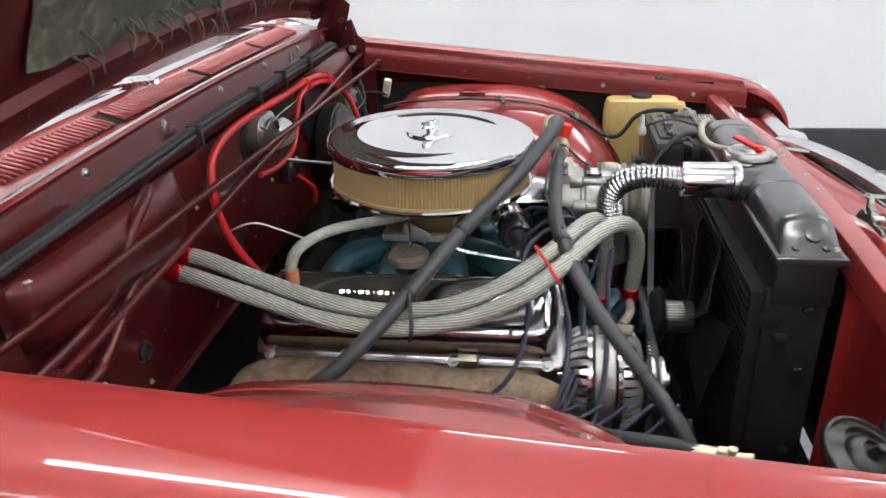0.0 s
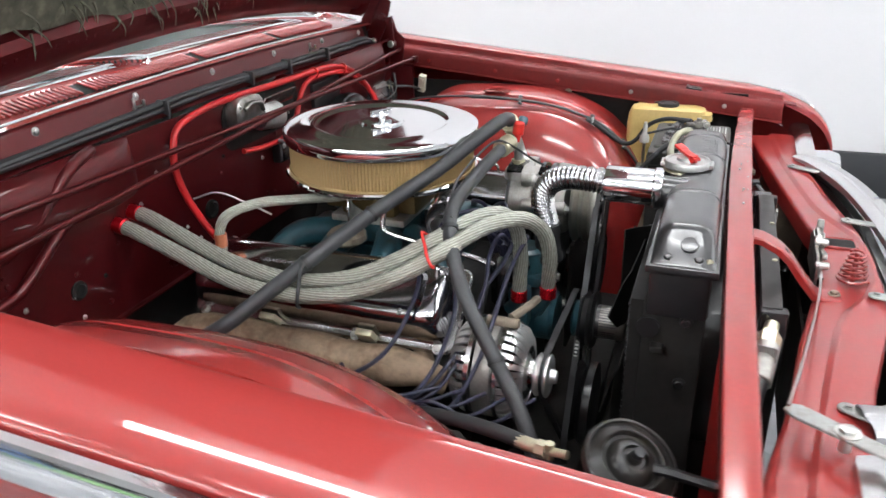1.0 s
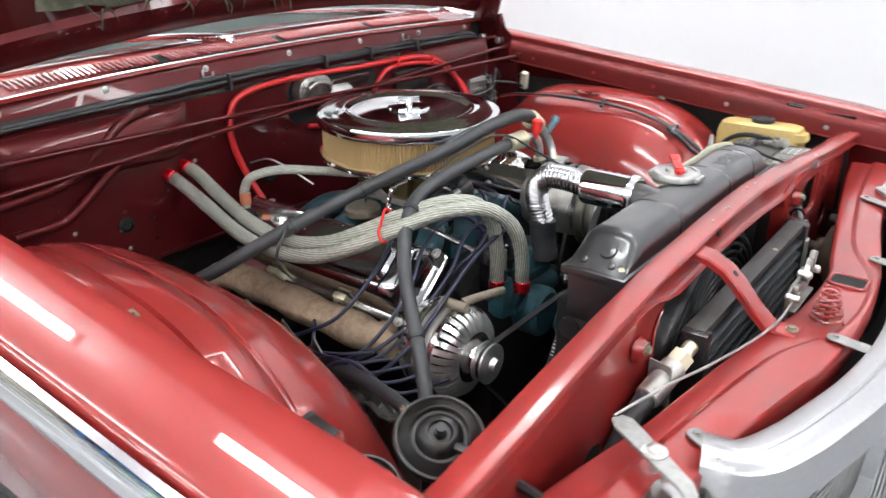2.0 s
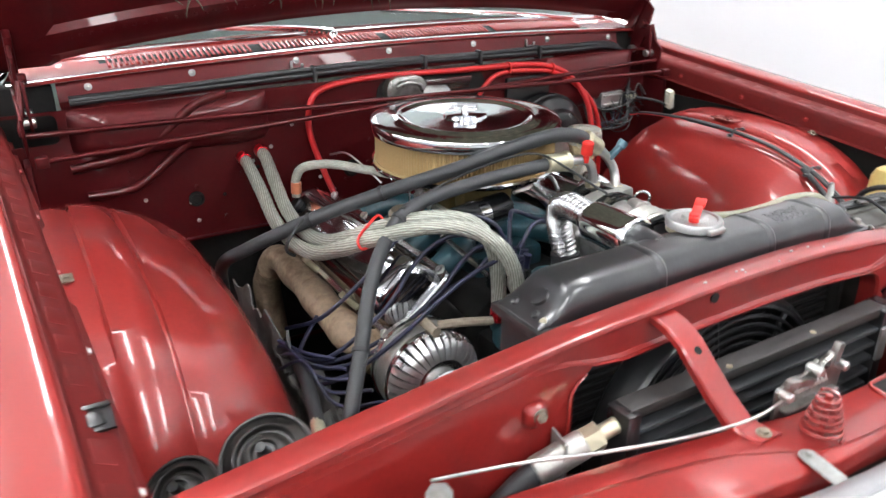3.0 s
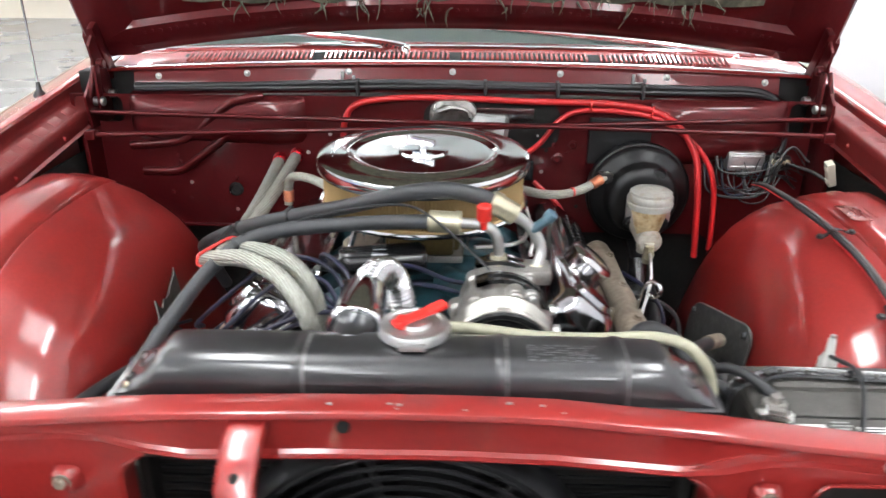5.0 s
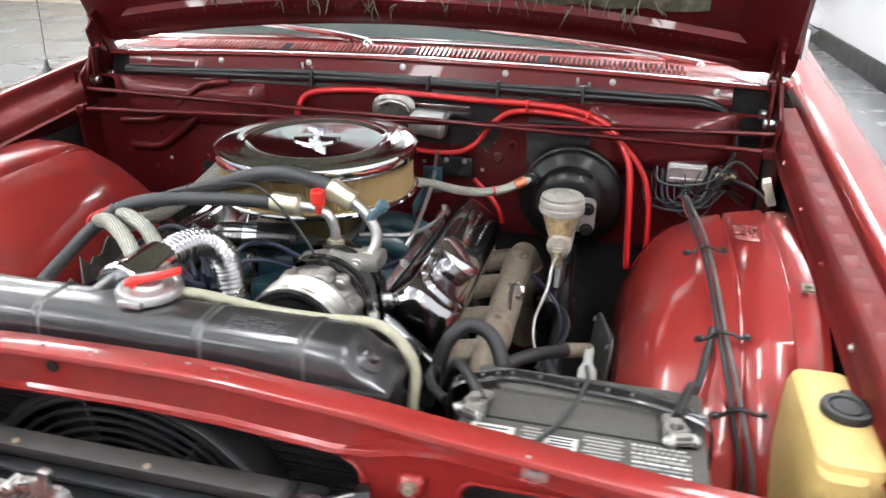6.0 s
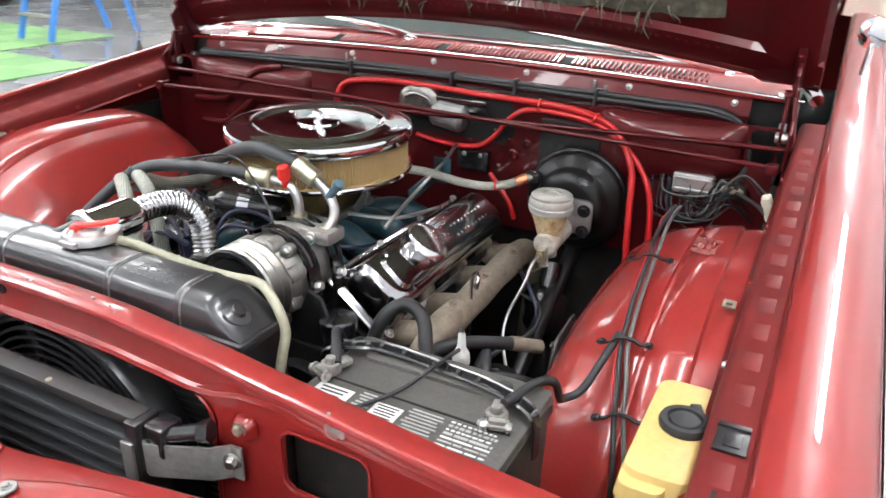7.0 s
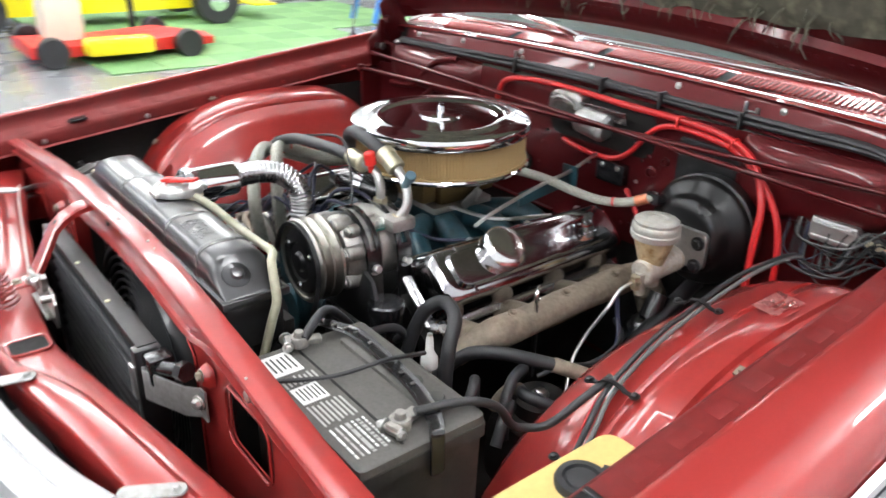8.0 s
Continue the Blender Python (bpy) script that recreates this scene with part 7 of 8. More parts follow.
def steering_pump():
    p = thing("steering_pump", "black power steering pump reservoir with a round cap", "steering pump", (0.31, 0.246, 0.66))
    part("reservoir", merge(cyl((0.31, 0.246, 0.62), (0.31, 0.246, 0.742), 0.028, 24, bevel=0.004), rbox((0.09, 0.09, 0.09), (0.30, 0.23, 0.63), 0.02)), BLACK_GLOSS, p)
    part("cap", lathe([(0.030, 0.738), (0.031, 0.742), (0.031, 0.756), (0.028, 0.759), (0.01, 0.760), (0, 0.762)], (0.31, 0.246, 0), (0, 0, 1), 28), BLACK_GLOSS, p, "gloss black cap")
    part("pulley", lathe([(0, 0), (0.062, 0), (0.070, 0.004), (0.060, 0.012), (0.070, 0.020), (0.066, 0.024), (0.03, 0.020), (0, 0.020)], (0.372, 0.225, 0.64), (1, 0, 0), 32), BLACK, p)
    # unseen plate added so the gap behind the radiator stays dark
    part("bracket", prism([(0.345, a, b) for a, b in ((0.10, 0.50), (0.30, 0.50), (0.31, 0.66), (0.26, 0.72), (0.12, 0.72))], (0.008, 0, 0), 0.002), DARK, p, "added dark plate closing the gap by the pump")
    hose("steering_hose", "thick black rubber hose bent in a loop", [(0.30, 0.285, 0.66), (0.294, 0.300, 0.72), (0.280, 0.315, 0.765), (0.264, 0.343, 0.785), (0.272, 0.378, 0.775), (0.300, 0.400, 0.745), (0.312, 0.408, 0.69), (0.315, 0.41, 0.60)], 0.0115, RUBBER, 12)
    hose("steering_hose", "thin black return hose", [(0.31, 0.275, 0.70), (0.315, 0.30, 0.725), (0.335, 0.305, 0.745), (0.37, 0.31, 0.755), (0.41, 0.325, 0.765), (0.44, 0.35, 0.77)], 0.007, RUBBER, 10)
    h = hose("lower_hose", "black hose with a crimped metal end", [(0.30, 0.33, 0.62), (0.26, 0.38, 0.70), (0.22, 0.42, 0.715), (0.16, 0.47, 0.70), (0.12, 0.50, 0.685)], 0.011, RUBBER, 12)
    part("crimp", cyl((0.15, 0.477, 0.697), (0.10, 0.515, 0.675), 0.0125, 12, bevel=0.002), TAN_IRON, h, "dull metal crimp")
    h2 = hose("lower_hose", "black coolant hose with a metal elbow", [(0.20, 0.46, 0.66), (0.22, 0.49, 0.675), (0.20, 0.52, 0.665), (0.16, 0.54, 0.64), (0.08, 0.54, 0.62)], 0.010, RUBBER, 12)
    part("elbow", tube([(0.24, 0.44, 0.63), (0.225, 0.455, 0.665), (0.205, 0.468, 0.668)], 0.0095, 10, 5), TAN_IRON, h2)
    s = thing("steering_box", "near-black cast steering gear box low in the bay", "steering box", (0.15, 0.44, 0.42))
    part("housing", merge(rbox((0.16, 0.11, 0.14), (0.14, 0.45, 0.52), 0.03), cyl((0.14, 0.45, 0.58), (0.14, 0.45, 0.62), 0.045, 20, bevel=0.006)), DARK, s)
    part("column_shaft", tube([(0.06, 0.45, 0.55), (-0.10, 0.45, 0.63), (-0.33, 0.44, 0.72)], 0.016, 12, straight=True), BLACK, s)
    part("cover_bolt", bolt((0.14, 0.45, 0.62), (0, 0, 1), 0.01, 0.008), STEEL, s)


brake_booster()
battery()
splash_flap()
washer_bottle()
loom_on_wing()
steering_pump()


# ---- firewall equipment ----
def firewall_things():
    m = thing("wiper_motor", "silver wiper motor in a dark firewall opening", "wiper motor", (-0.33, 0.06, 0.93))
    # near-black plate set proud of the firewall for the recess's shade
    part("opening", prism([(-0.3325, a, b) for a, b in rounded(-0.02, 0.893, 0.27, 0.990, 0.03)], (0.0015, 0, 0)), DARK, m, smooth=False)
    part("gearbox", stack([(rr(0.10, 0.065, 0.03, 6), 0), (rr(0.10, 0.065, 0.03, 6), 0.026), (rr(0.085, 0.05, 0.024, 6), 0.032)], (-0.331, 0.044, 0.966), (0, 1, 0), (0, 0, 1), (1, 0, 0)), LATCH_STEEL, m)
    part("cover_rib", tube([(-0.298, 0.014, 0.977), (-0.296, 0.039, 0.986), (-0.296, 0.069, 0.980), (-0.298, 0.079, 0.964)], 0.005, 8), LATCH_STEEL, m)
    part("motor_can", lathe([(0, 0), (0.024, 0), (0.028, 0.006), (0.028, 0.07), (0.02, 0.08), (0, 0.08)], (-0.315, 0.080, 0.945), (0, 1, -0.15), 28), ALU_PLATE, m)
    part("plate", rbox((0.004, 0.12, 0.03), (-0.305, 0.152, 0.971), 0.001, (0, 25, 0)), CHROME_WORN, m, "bright metal plate")
    r = thing("relay_box", "small black relay screwed to the firewall", "relay", (-0.33, 0.18, 0.85))
    part("case", rbox((0.022, 0.075, 0.045), (-0.322, 0.18, 0.848), 0.004), BLACK_GLOSS, r)
    for y in (0.16, 0.20):
        part("screw", bolt((-0.311, y, 0.862), (1, 0, 0), 0.004, 0.003), STEEL, r)
    v = thing("voltage_regulator", "ribbed bare aluminium regulator on the firewall", "regulator", (-0.325, 0.66, 0.88))
    part("case", merge(rbox((0.03, 0.078, 0.042), (-0.315, 0.662, 0.878), 0.006), rbox((0.036, 0.066, 0.006), (-0.314, 0.662, 0.866), 0.002), rbox((0.036, 0.066, 0.006), (-0.314, 0.662, 0.889), 0.002)), ALU_PLATE, v)
    part("bracket", rbox((0.004, 0.032, 0.03), (-0.328, 0.662, 0.908), 0.001), ALU_PLATE, v)
    part("plug", rbox((0.02, 0.022, 0.016), (-0.315, 0.662, 0.850), 0.003), BLACK, v)
    c = thing("wire_connector", "pale plastic connector block hanging by the hinge", "connector", (-0.228, 0.79, 0.90))
    part("block", merge(rbox((0.02, 0.016, 0.055), (-0.238, 0.810, 0.874), 0.003, (20, 15, 0)), rbox((0.012, 0.018, 0.012), (-0.234, 0.804, 0.887), 0.002, (20, 15, 0)), rbox((0.012, 0.018, 0.012), (-0.240, 0.814, 0.859), 0.002, (20, 15, 0))), CREAM, c)
    part("lead", tube([(-0.240, 0.812, 0.855), (-0.27, 0.785, 0.868), (-0.30, 0.745, 0.875)], 0.004, 6), BLACK, c)
    random.seed(33)
    for i in range(17):
        y0, z0 = random.uniform(0.575, 0.66), random.uniform(0.835, 0.875)
        y1, z1 = random.uniform(0.70, 0.80), random.uniform(0.835, 0.895)
        sag = random.uniform(0.01, 0.05)
        col = (BLACK, RUBBER, DARK, GREY_CABLE, RUBBER, BLACK, BLUE_WIRE)[i % 7]
        hose("loose_wire", "thin loose wire on the firewall", [(-0.318, y0, z0 + 0.03), (-0.30 + 0.02 * random.random(), y0 + 0.012, z0 - sag), (-0.29 + 0.02 * random.random(), (y0 + y1) / 2, (z0 + z1) / 2 - sag), (-0.30, (y0 + y1 * 3) / 4, z1 + random.uniform(-0.01, 0.025)), (-0.318, y1, z1 - 0.02)], random.choice((0.0012, 0.0015, 0.0020, 0.0028)), col, 6, 6, "wire", "loose wires")
    j = thing("junction_clip", "small brass and black junction with screw studs", "junction", (-0.31, 0.735, 0.875))
    part("base", rbox((0.02, 0.05, 0.03), (-0.32, 0.735, 0.872), 0.004), BLACK, j)
    for k in range(3):
        part("stud", bolt((-0.31, 0.72 + 0.015 * k, 0.876), (1, 0, 0), 0.005, 0.006), BRASS, j)
    # black loom along the cowl
    l = thing("cowl_loom", "black wiring loom strapped along the cowl edge", "wiring", (-0.35, 0.05, 1.01))
    for k in range(4):
        part("cable", tube([(-0.352 + 0.006 * (k % 2), y, 1.004 + 0.0075 * (k // 2) + 0.015 * (1 - ((y - CY) / 0.75) ** 2) + 0.002 * math.sin(y * 9 + k)) for y in [-0.64 + 0.12 * i for i in range(12)]] + [(-0.352, 0.735, 0.985), (-0.34, 0.75, 0.93), (-0.33, 0.74, 0.88)], 0.0058, 8, 5), RUBBER, l)
    for y in (-0.16, 0.11, 0.262, 0.44):
        part("strap", rbox((0.026, 0.008, 0.034), (-0.345, y, 1.018 - 0.014 * ((y - CY) / 0.75) ** 2), 0.003), RUBBER, l)
    for y in (-0.185, 0.437):
        part("metal_clip", merge(rbox((0.014, 0.030, 0.003), (-0.384, y, 1.026), 0.001), rbox((0.003, 0.006, 0.022), (-0.376, y - 0.012, 1.033), 0.001), rbox((0.003, 0.006, 0.012), (-0.376, y + 0.012, 1.03), 0.001)), STEEL, l, "bent steel clip")
    red = [
        ("power_cable", 0.0068, [(-0.20, -0.16, 0.72), (-0.26, -0.16, 0.76), (-0.30, -0.175, 0.83), (-0.315, -0.19, 0.90), (-0.318, -0.185, 0.955), (-0.32, -0.155, 0.988), (-0.325, -0.06, 1.0), (-0.325, 0.06, 1.0), (-0.32, 0.20, 0.996), (-0.318, 0.33, 0.995), (-0.312, 0.43, 0.988), (-0.30, 0.50, 0.962), (-0.275, 0.545, 0.90), (-0.255, 0.556, 0.82), (-0.25, 0.56, 0.745), (-0.25, 0.565, 0.68)]),
        ("power_cable", 0.0060, [(-0.325, 0.03, 0.885), (-0.318, 0.10, 0.877), (-0.315, 0.18, 0.880), (-0.315, 0.225, 0.905), (-0.318, 0.265, 0.955), (-0.318, 0.31, 0.978), (-0.312, 0.40, 0.978), (-0.305, 0.47, 0.965), (-0.292, 0.53, 0.93), (-0.280, 0.572, 0.885), (-0.272, 0.592, 0.83), (-0.268, 0.598, 0.76), (-0.268, 0.60, 0.69)]),
        ("power_cable", 0.0055, [(-0.325, 0.22, 0.82), (-0.315, 0.25, 0.795), (-0.305, 0.28, 0.765), (-0.31, 0.29, 0.73)]),
    ]
    for nm, r, pts in red:
        t = hose(nm, "bright red power cable looped over the firewall", pts, r, WIRE_RED, 10, 7, "cable", "red power cables")
    for at, d in (((-0.318, 0.33, 0.99), (0, 1, 0)), ((-0.308, 0.455, 0.978), (0.1, 1, -0.3))):
        ring_on(t, at, d, 0.013, 0.004, RED_PLASTIC, "red_tie")
    hose("ground_wire", "thin braided wire by the firewall", [(-0.33, -0.14, 0.84), (-0.29, -0.12, 0.85), (-0.25, -0.10, 0.83), (-0.2, -0.08, 0.80)], 0.0022, STEEL, 6, 6, "wire")


def torsion_bars():
    b1 = hose("torsion_bar", "dark red hood torsion bar across the bay", [(-0.33, -0.715, 1.06), (-0.315, -0.722, 1.01), (-0.306, -0.729, 0.975), (-0.303, -0.712, 0.967), (-0.298, -0.60, 0.966), (-0.28, 0.05, 0.957), (-0.262, 0.74, 0.946), (-0.257, 0.79, 0.943)], 0.0052, SHADED_RED, 10, 8, "torsion bar", "hood torsion bars")
    b2 = hose("torsion_bar", "dark red hood torsion bar across the bay", [(-0.33, 0.812, 1.06), (-0.315, 0.818, 1.01), (-0.308, 0.822, 0.978), (-0.306, 0.805, 0.968), (-0.302, 0.69, 0.966), (-0.28, 0.05, 0.948), (-0.258, -0.65, 0.931), (-0.255, -0.70, 0.93)], 0.0052, SHADED_RED, 10, 8, "torsion bar", "hood torsion bars")
    part("anchor", rbox((0.018, 0.022, 0.020), (-0.256, 0.80, 0.943), 0.004), SHADED_RED, b1)
    part("anchor", rbox((0.018, 0.022, 0.020), (-0.255, -0.708, 0.93), 0.004), SHADED_RED, b2)
    for s in (1, -1):
        y = CY + s * 0.768
        h = part("hinge", prism([(x, y, z) for x, z in ((-0.44, 0.93), (-0.30, 0.93), (-0.29, 1.0), (-0.33, 1.035), (-0.42, 1.035))], (0, s * 0.006, 0), 0.002), SHADED_RED, body, "dark red pressed steel hood hinge")
        part("upper_arm", prism([(x, y - s * 0.008, z) for x, z in ((-0.40, 0.985), (-0.375, 0.975), (-0.345, 1.03), (-0.325, 1.10), (-0.36, 1.13), (-0.395, 1.09))], (0, s * 0.007, 0), 0.002), SHADED_RED, h)
        part("link", prism([(x, y - s * 0.016, z) for x, z in ((-0.335, 0.97), (-0.315, 0.97), (-0.32, 1.06), (-0.34, 1.06))], (0, s * 0.006, 0), 0.002), SHADED_RED, h)
        for x, z in ((-0.385, 0.99), (-0.35, 1.06), (-0.326, 0.985)):
            part("pivot", cyl((x, y - s * 0.022, z), (x, y + s * 0.004, z), 0.010, 14, bevel=0.002), SHADED_RED if z > 1 else STEEL, h)


def wipers():
    for y, x, z, tip in ((-0.066, -0.452, 1.072, (-0.520, -0.40, 1.108)), (0.672, -0.497, 1.052, (-0.545, 0.10, 1.118))):
        w = thing("wiper", "chrome windscreen wiper arm parked on the glass", "wiper", (x, y, z), group="windscreen wipers")
        part("pivot", merge(cyl((x, y, z - 0.004), (x, y, z + 0.018), 0.013, 18, 0.010, 0.003), cyl((x, y, z - 0.006), (x, y, z + 0.003), 0.019, 18)), CHROME, w)
        p, q = Vector((x, y, z + 0.014)), Vector(tip)
        m = p.lerp(q, 0.45)
        part("arm", tube([p, p.lerp(q, 0.15) + Vector((0, 0, 0.004)), m + Vector((0, 0, 0.006)), q], 0.006, 8, 6, radius=lambda u, d: 0.0085 - 0.004 * u), CHROME, w)
        a, b = p.lerp(q, 0.45) + Vector((-0.07, 0, -0.01)), q + (q - p) * 0.5 + Vector((-0.05, 0, -0.01))
        part("blade", tube([a, a.lerp(b, 0.5), b], 0.004, 6, 4), BLACK, w, "black rubber blade")


def horns():
    HORN = material("brown_black_horn_enamel", (0.009, 0.0078, 0.007), 0.36, 0.0, 0.0, 0.25, 16, 0.05, 160, dirt=(0.045, 0.034, 0.026), dirt_amount=0.4)
    for at, ax, r in (((0.550, -0.585, 0.793), (0.35, -0.30, 0.88), 0.047), ((0.512, -0.668, 0.752), (0.35, -0.35, 0.85), 0.040)):
        h = thing("horn", "black round car horn behind the crossbar", "horn", at, group="horns")
        at, ax = Vector(at), Vector(ax).normalized()
        part("bell", lathe([(0, -0.02), (r * 0.5, -0.02), (r * 0.85, -0.012), (r * 1.02, -0.004), (r * 1.09, 0.0), (r * 1.10, 0.004), (r * 1.06, 0.008), (r * 1.00, 0.008), (r * 0.97, 0.005), (r * 0.94, 0.006), (r * 0.72, 0.013), (r * 0.69, 0.012), (r * 0.66, 0.006), (r * 0.58, 0.006), (r * 0.54, 0.010), (r * 0.40, 0.017), (r * 0.30, 0.018), (r * 0.26, 0.014), (r * 0.16, 0.014), (r * 0.14, 0.022), (0, 0.023)], at, ax, 48), HORN, h)
        part("terminal", cyl(at + ax * 0.020, at + ax * 0.030, 0.006, 10), BLACK, h)
        part("bracket", tube([at, at + Vector((0.05, 0, 0.0)), at + Vector((0.125 if r > 0.055 else 0.18, 0.0, -0.02))], 0.006, 6, 4), BLACK, h)
    f = hose("pressure_line", "black line with pale brass pressure fittings", [(0.22, -0.436, 0.684), (0.30, -0.451, 0.699), (0.37, -0.468, 0.706), (0.41, -0.478, 0.706)], 0.010, RUBBER, 12)
    part("coupling", merge(cyl((0.40, -0.476, 0.706), (0.43, -0.485, 0.708), 0.0095, 12, bevel=0.002), cyl((0.43, -0.485, 0.708), (0.442, -0.488, 0.709), 0.0115, 6), cyl((0.442, -0.488, 0.709), (0.47, -0.496, 0.715), 0.006, 10), cyl((0.446, -0.489, 0.699), (0.446, -0.489, 0.722), 0.006, 10)), BRASS, f, "pale brass couplings")
    g = thing("torn_shield", "torn grey rubber splash shield beside the engine", "splash shield", (0.2, -0.45, 0.6))
    random.seed(5)
    def edge(i):
        return 0.748 - 0.0030 * i - 0.06 * max(0, i - 18) / 12 + 0.034 * noise.noise((i * 0.45, 5, 1))
    rag = material("torn_grey_rubber", (0.062, 0.060, 0.056), 0.6, 0, 0, 0.3, 20, 0.5, 120, dirt=(0.11, 0.105, 0.095), dirt_amount=0.6)
    part("sheet", thick(loft([[(0.0 + 0.0125 * i, -0.476 + 0.0018 * i + 0.020 * noise.noise((i * 0.35, j * 0.6, 2)) + 0.012 * (j / 7), 0.42 + (edge(i) - 0.42) * j / 7) for j in range(8)] for i in range(31)]), 0.003), rag, g)
    part("flap", thick(loft([[(0.14 + 0.013 * i + 0.012 * noise.noise((i, j, 7)), -0.450 + 0.011 * j + 0.014 * noise.noise((i * 0.7, j * 0.7, 3)), 0.676 - 0.007 * j - 0.002 * i + 0.022 * noise.noise((i * 0.6, j * 0.8, 9))) for j in range(7)] for i in range(17)]), 0.003), rag, g)
    for k in range(5):
        x0 = 0.16 + 0.035 * k
        hose("loose_lead", "dark tangled lead low beside the exhaust manifold", [(x0 - 0.12, -0.43 - 0.006 * k, 0.66), (x0 - 0.04, -0.44 + 0.012 * noise.noise((k, 1, 1)), 0.686 + 0.006 * k), (x0 + 0.04, -0.425, 0.694 - 0.004 * k), (x0 + 0.10, -0.39 + 0.004 * k, 0.70)], 0.0030, BLUE_WIRE, 7, 6, "wire", "tangled leads")


firewall_things()
torsion_bars()
wipers()
horns()


# ---- the rest of the car ----
def car_rest():
    for s in (1, -1):
        def side(x, z):
            return (x, CY + s * (0.945 - 0.03 * max(0, z - 0.75)), z)
        rows = []
        for i in range(30):
            x = -4.35 + i * 0.0983
            top = 1.10 if x > -3.0 else 1.10 - 0.06 * (-3.0 - x)
            d = abs(x + 2.75)
            low = 0.28 + (math.sqrt(0.37 ** 2 - d * d) if d < 0.37 else 0)
            rows.append([(x, CY + s * 0.80, top + 0.01), (x, CY + s * 0.87, top + 0.005), (x, CY + s * 0.925, top - 0.03), (x, CY + s * 0.942, top - 0.10), (x, CY + s * 0.948, 0.80), (x, CY + s * 0.94, max(0.55, low)), (x, CY + s * 0.92, low)])
        part("body_side", loft(rows), RED, body, "glossy burgundy door and rear side")
        part("door_handle", merge(rbox((0.14, 0.02, 0.02), (-2.25, CY + s * 0.965, 0.97), 0.006), rbox((0.03, 0.03, 0.018), (-2.19, CY + s * 0.955, 0.97), 0.004)), CHROME, body)
        part("roof_pillar", tube([(-0.70, CY + s * 0.76, 1.06), (-1.20, CY + s * 0.66, 1.385)], 0.025, 10, straight=True), RED, body)
        part("roof_pillar", tube([(-3.15, CY + s * 0.76, 1.08), (-2.70, CY + s * 0.66, 1.39)], 0.045, 10, straight=True), RED, body)
        part("side_window", loft([[(x, CY + s * (0.78 - 0.12 * k), 1.09 + 0.29 * k) for k in (0, 0.5, 1)] for x in (-1.0, -1.5, -2.0, -2.5, -2.95)]), GLASS_DARK, body)
        for x in (0.09, -2.75):
            w = thing("wheel", "black tyre on a bright steel wheel", "wheel", (x, CY + s * 0.80, 0.0), group="wheels")
            c = (x, CY + s * 0.70, 0.335)
            part("tyre", lathe([(0.20, 0.0), (0.30, -0.01), (0.325, 0.02), (0.335, 0.06), (0.335, 0.14), (0.325, 0.18), (0.30, 0.205), (0.20, 0.195)], c, (0, s, 0), 40), RUBBER, w)
            part("rim", lathe([(0.0, 0.17), (0.06, 0.175), (0.10, 0.16), (0.17, 0.15), (0.20, 0.185), (0.21, 0.19)], c, (0, s, 0), 40), CHROME, w)
    roof = loft([[(x, y, z - 0.05 * abs((y - CY) / 0.7) ** 3) for x, z in ((-1.13, 1.385), (-1.2, 1.405), (-1.5, 1.43), (-2.0, 1.44), (-2.5, 1.42), (-2.72, 1.39))] for y in [CY - 0.70 + 0.1 * i for i in range(15)]])
    part("roof", thick(roof, 0.01), RED, body, "burgundy roof")
    part("rear_window", loft([[(-2.72 - 0.45 * k, y, 1.39 - 0.30 * k) for k in (0, 0.5, 1)] for y in [CY - 0.66 + 0.22 * i for i in range(7)]]), GLASS_DARK, body)
    part("trunk_lid", loft([[(x, y, z - 0.015 * ((y - CY) / 0.8) ** 2) for x, z in ((-3.13, 1.10), (-3.5, 1.09), (-4.2, 1.04), (-4.38, 1.0), (-4.42, 0.85), (-4.40, 0.55), (-4.36, 0.30))] for y in [CY - 0.90 + 0.15 * i for i in range(13)]]), RED, body, "burgundy boot lid and tail")
    part("dashboard", rbox((0.45, 1.5, 0.25), (-0.92, CY, 0.98), 0.06), DASH, body, "green-grey padded dashboard")
    part("cabin_floor", rbox((3.6, 1.7, 0.03), (-2.4, CY, 0.30)), DARK, body)
    for x in (-1.75, -2.6):
        part("bench_seat", merge(rbox((0.5, 1.4, 0.2), (x, CY, 0.55), 0.06), rbox((0.18, 1.4, 0.55), (x - 0.28, CY, 0.80), 0.06, (0, -12, 0))), DASH, body)
    # door mirror on the driver's side
    m = part("door_mirror", lathe([(0, -0.022), (0.018, -0.020), (0.030, -0.012), (0.034, 0.0), (0.032, 0.003), (0.0, 0.001)], (-0.77, CY + 0.878, 1.137), (-1, -0.35, 0), 32), CHROME, body, "round chrome door mirror")
    part("mirror_stem", tube([(-0.745, CY + 0.872, 1.05), (-0.75, CY + 0.875, 1.085), (-0.758, CY + 0.878, 1.125)], 0.007, 10), CHROME, m)
    a = part("antenna", tube([(-0.302, -0.826, 0.995), (-0.33, -0.84, 1.25), (-0.38, -0.86, 1.75)], 0.0022, 6, straight=True), CHROME, body, "thin chrome radio antenna")
    part("antenna_base", lathe([(0.014, 0), (0.013, 0.006), (0.006, 0.014), (0.004, 0.03), (0, 0.031)], (-0.302, -0.826, 0.998), (-0.1, -0.05, 1), 18), BLACK, a)
    part("wing_ornament", loft([[(x, CY + 0.865 + w * k, rim(x) + lerp(x, NOSE) + 0.003 + 0.010 * k2 * k) for w, k2 in ((-0.012, 0), (-0.008, 0.8), (0, 1), (0.008, 0.8), (0.012, 0))] for x, k in ((0.72, 0.2), (0.735, 0.8), (0.76, 1), (0.79, 0.9), (0.815, 0.3))]), CHROME, body, "chrome wing-top ornament")
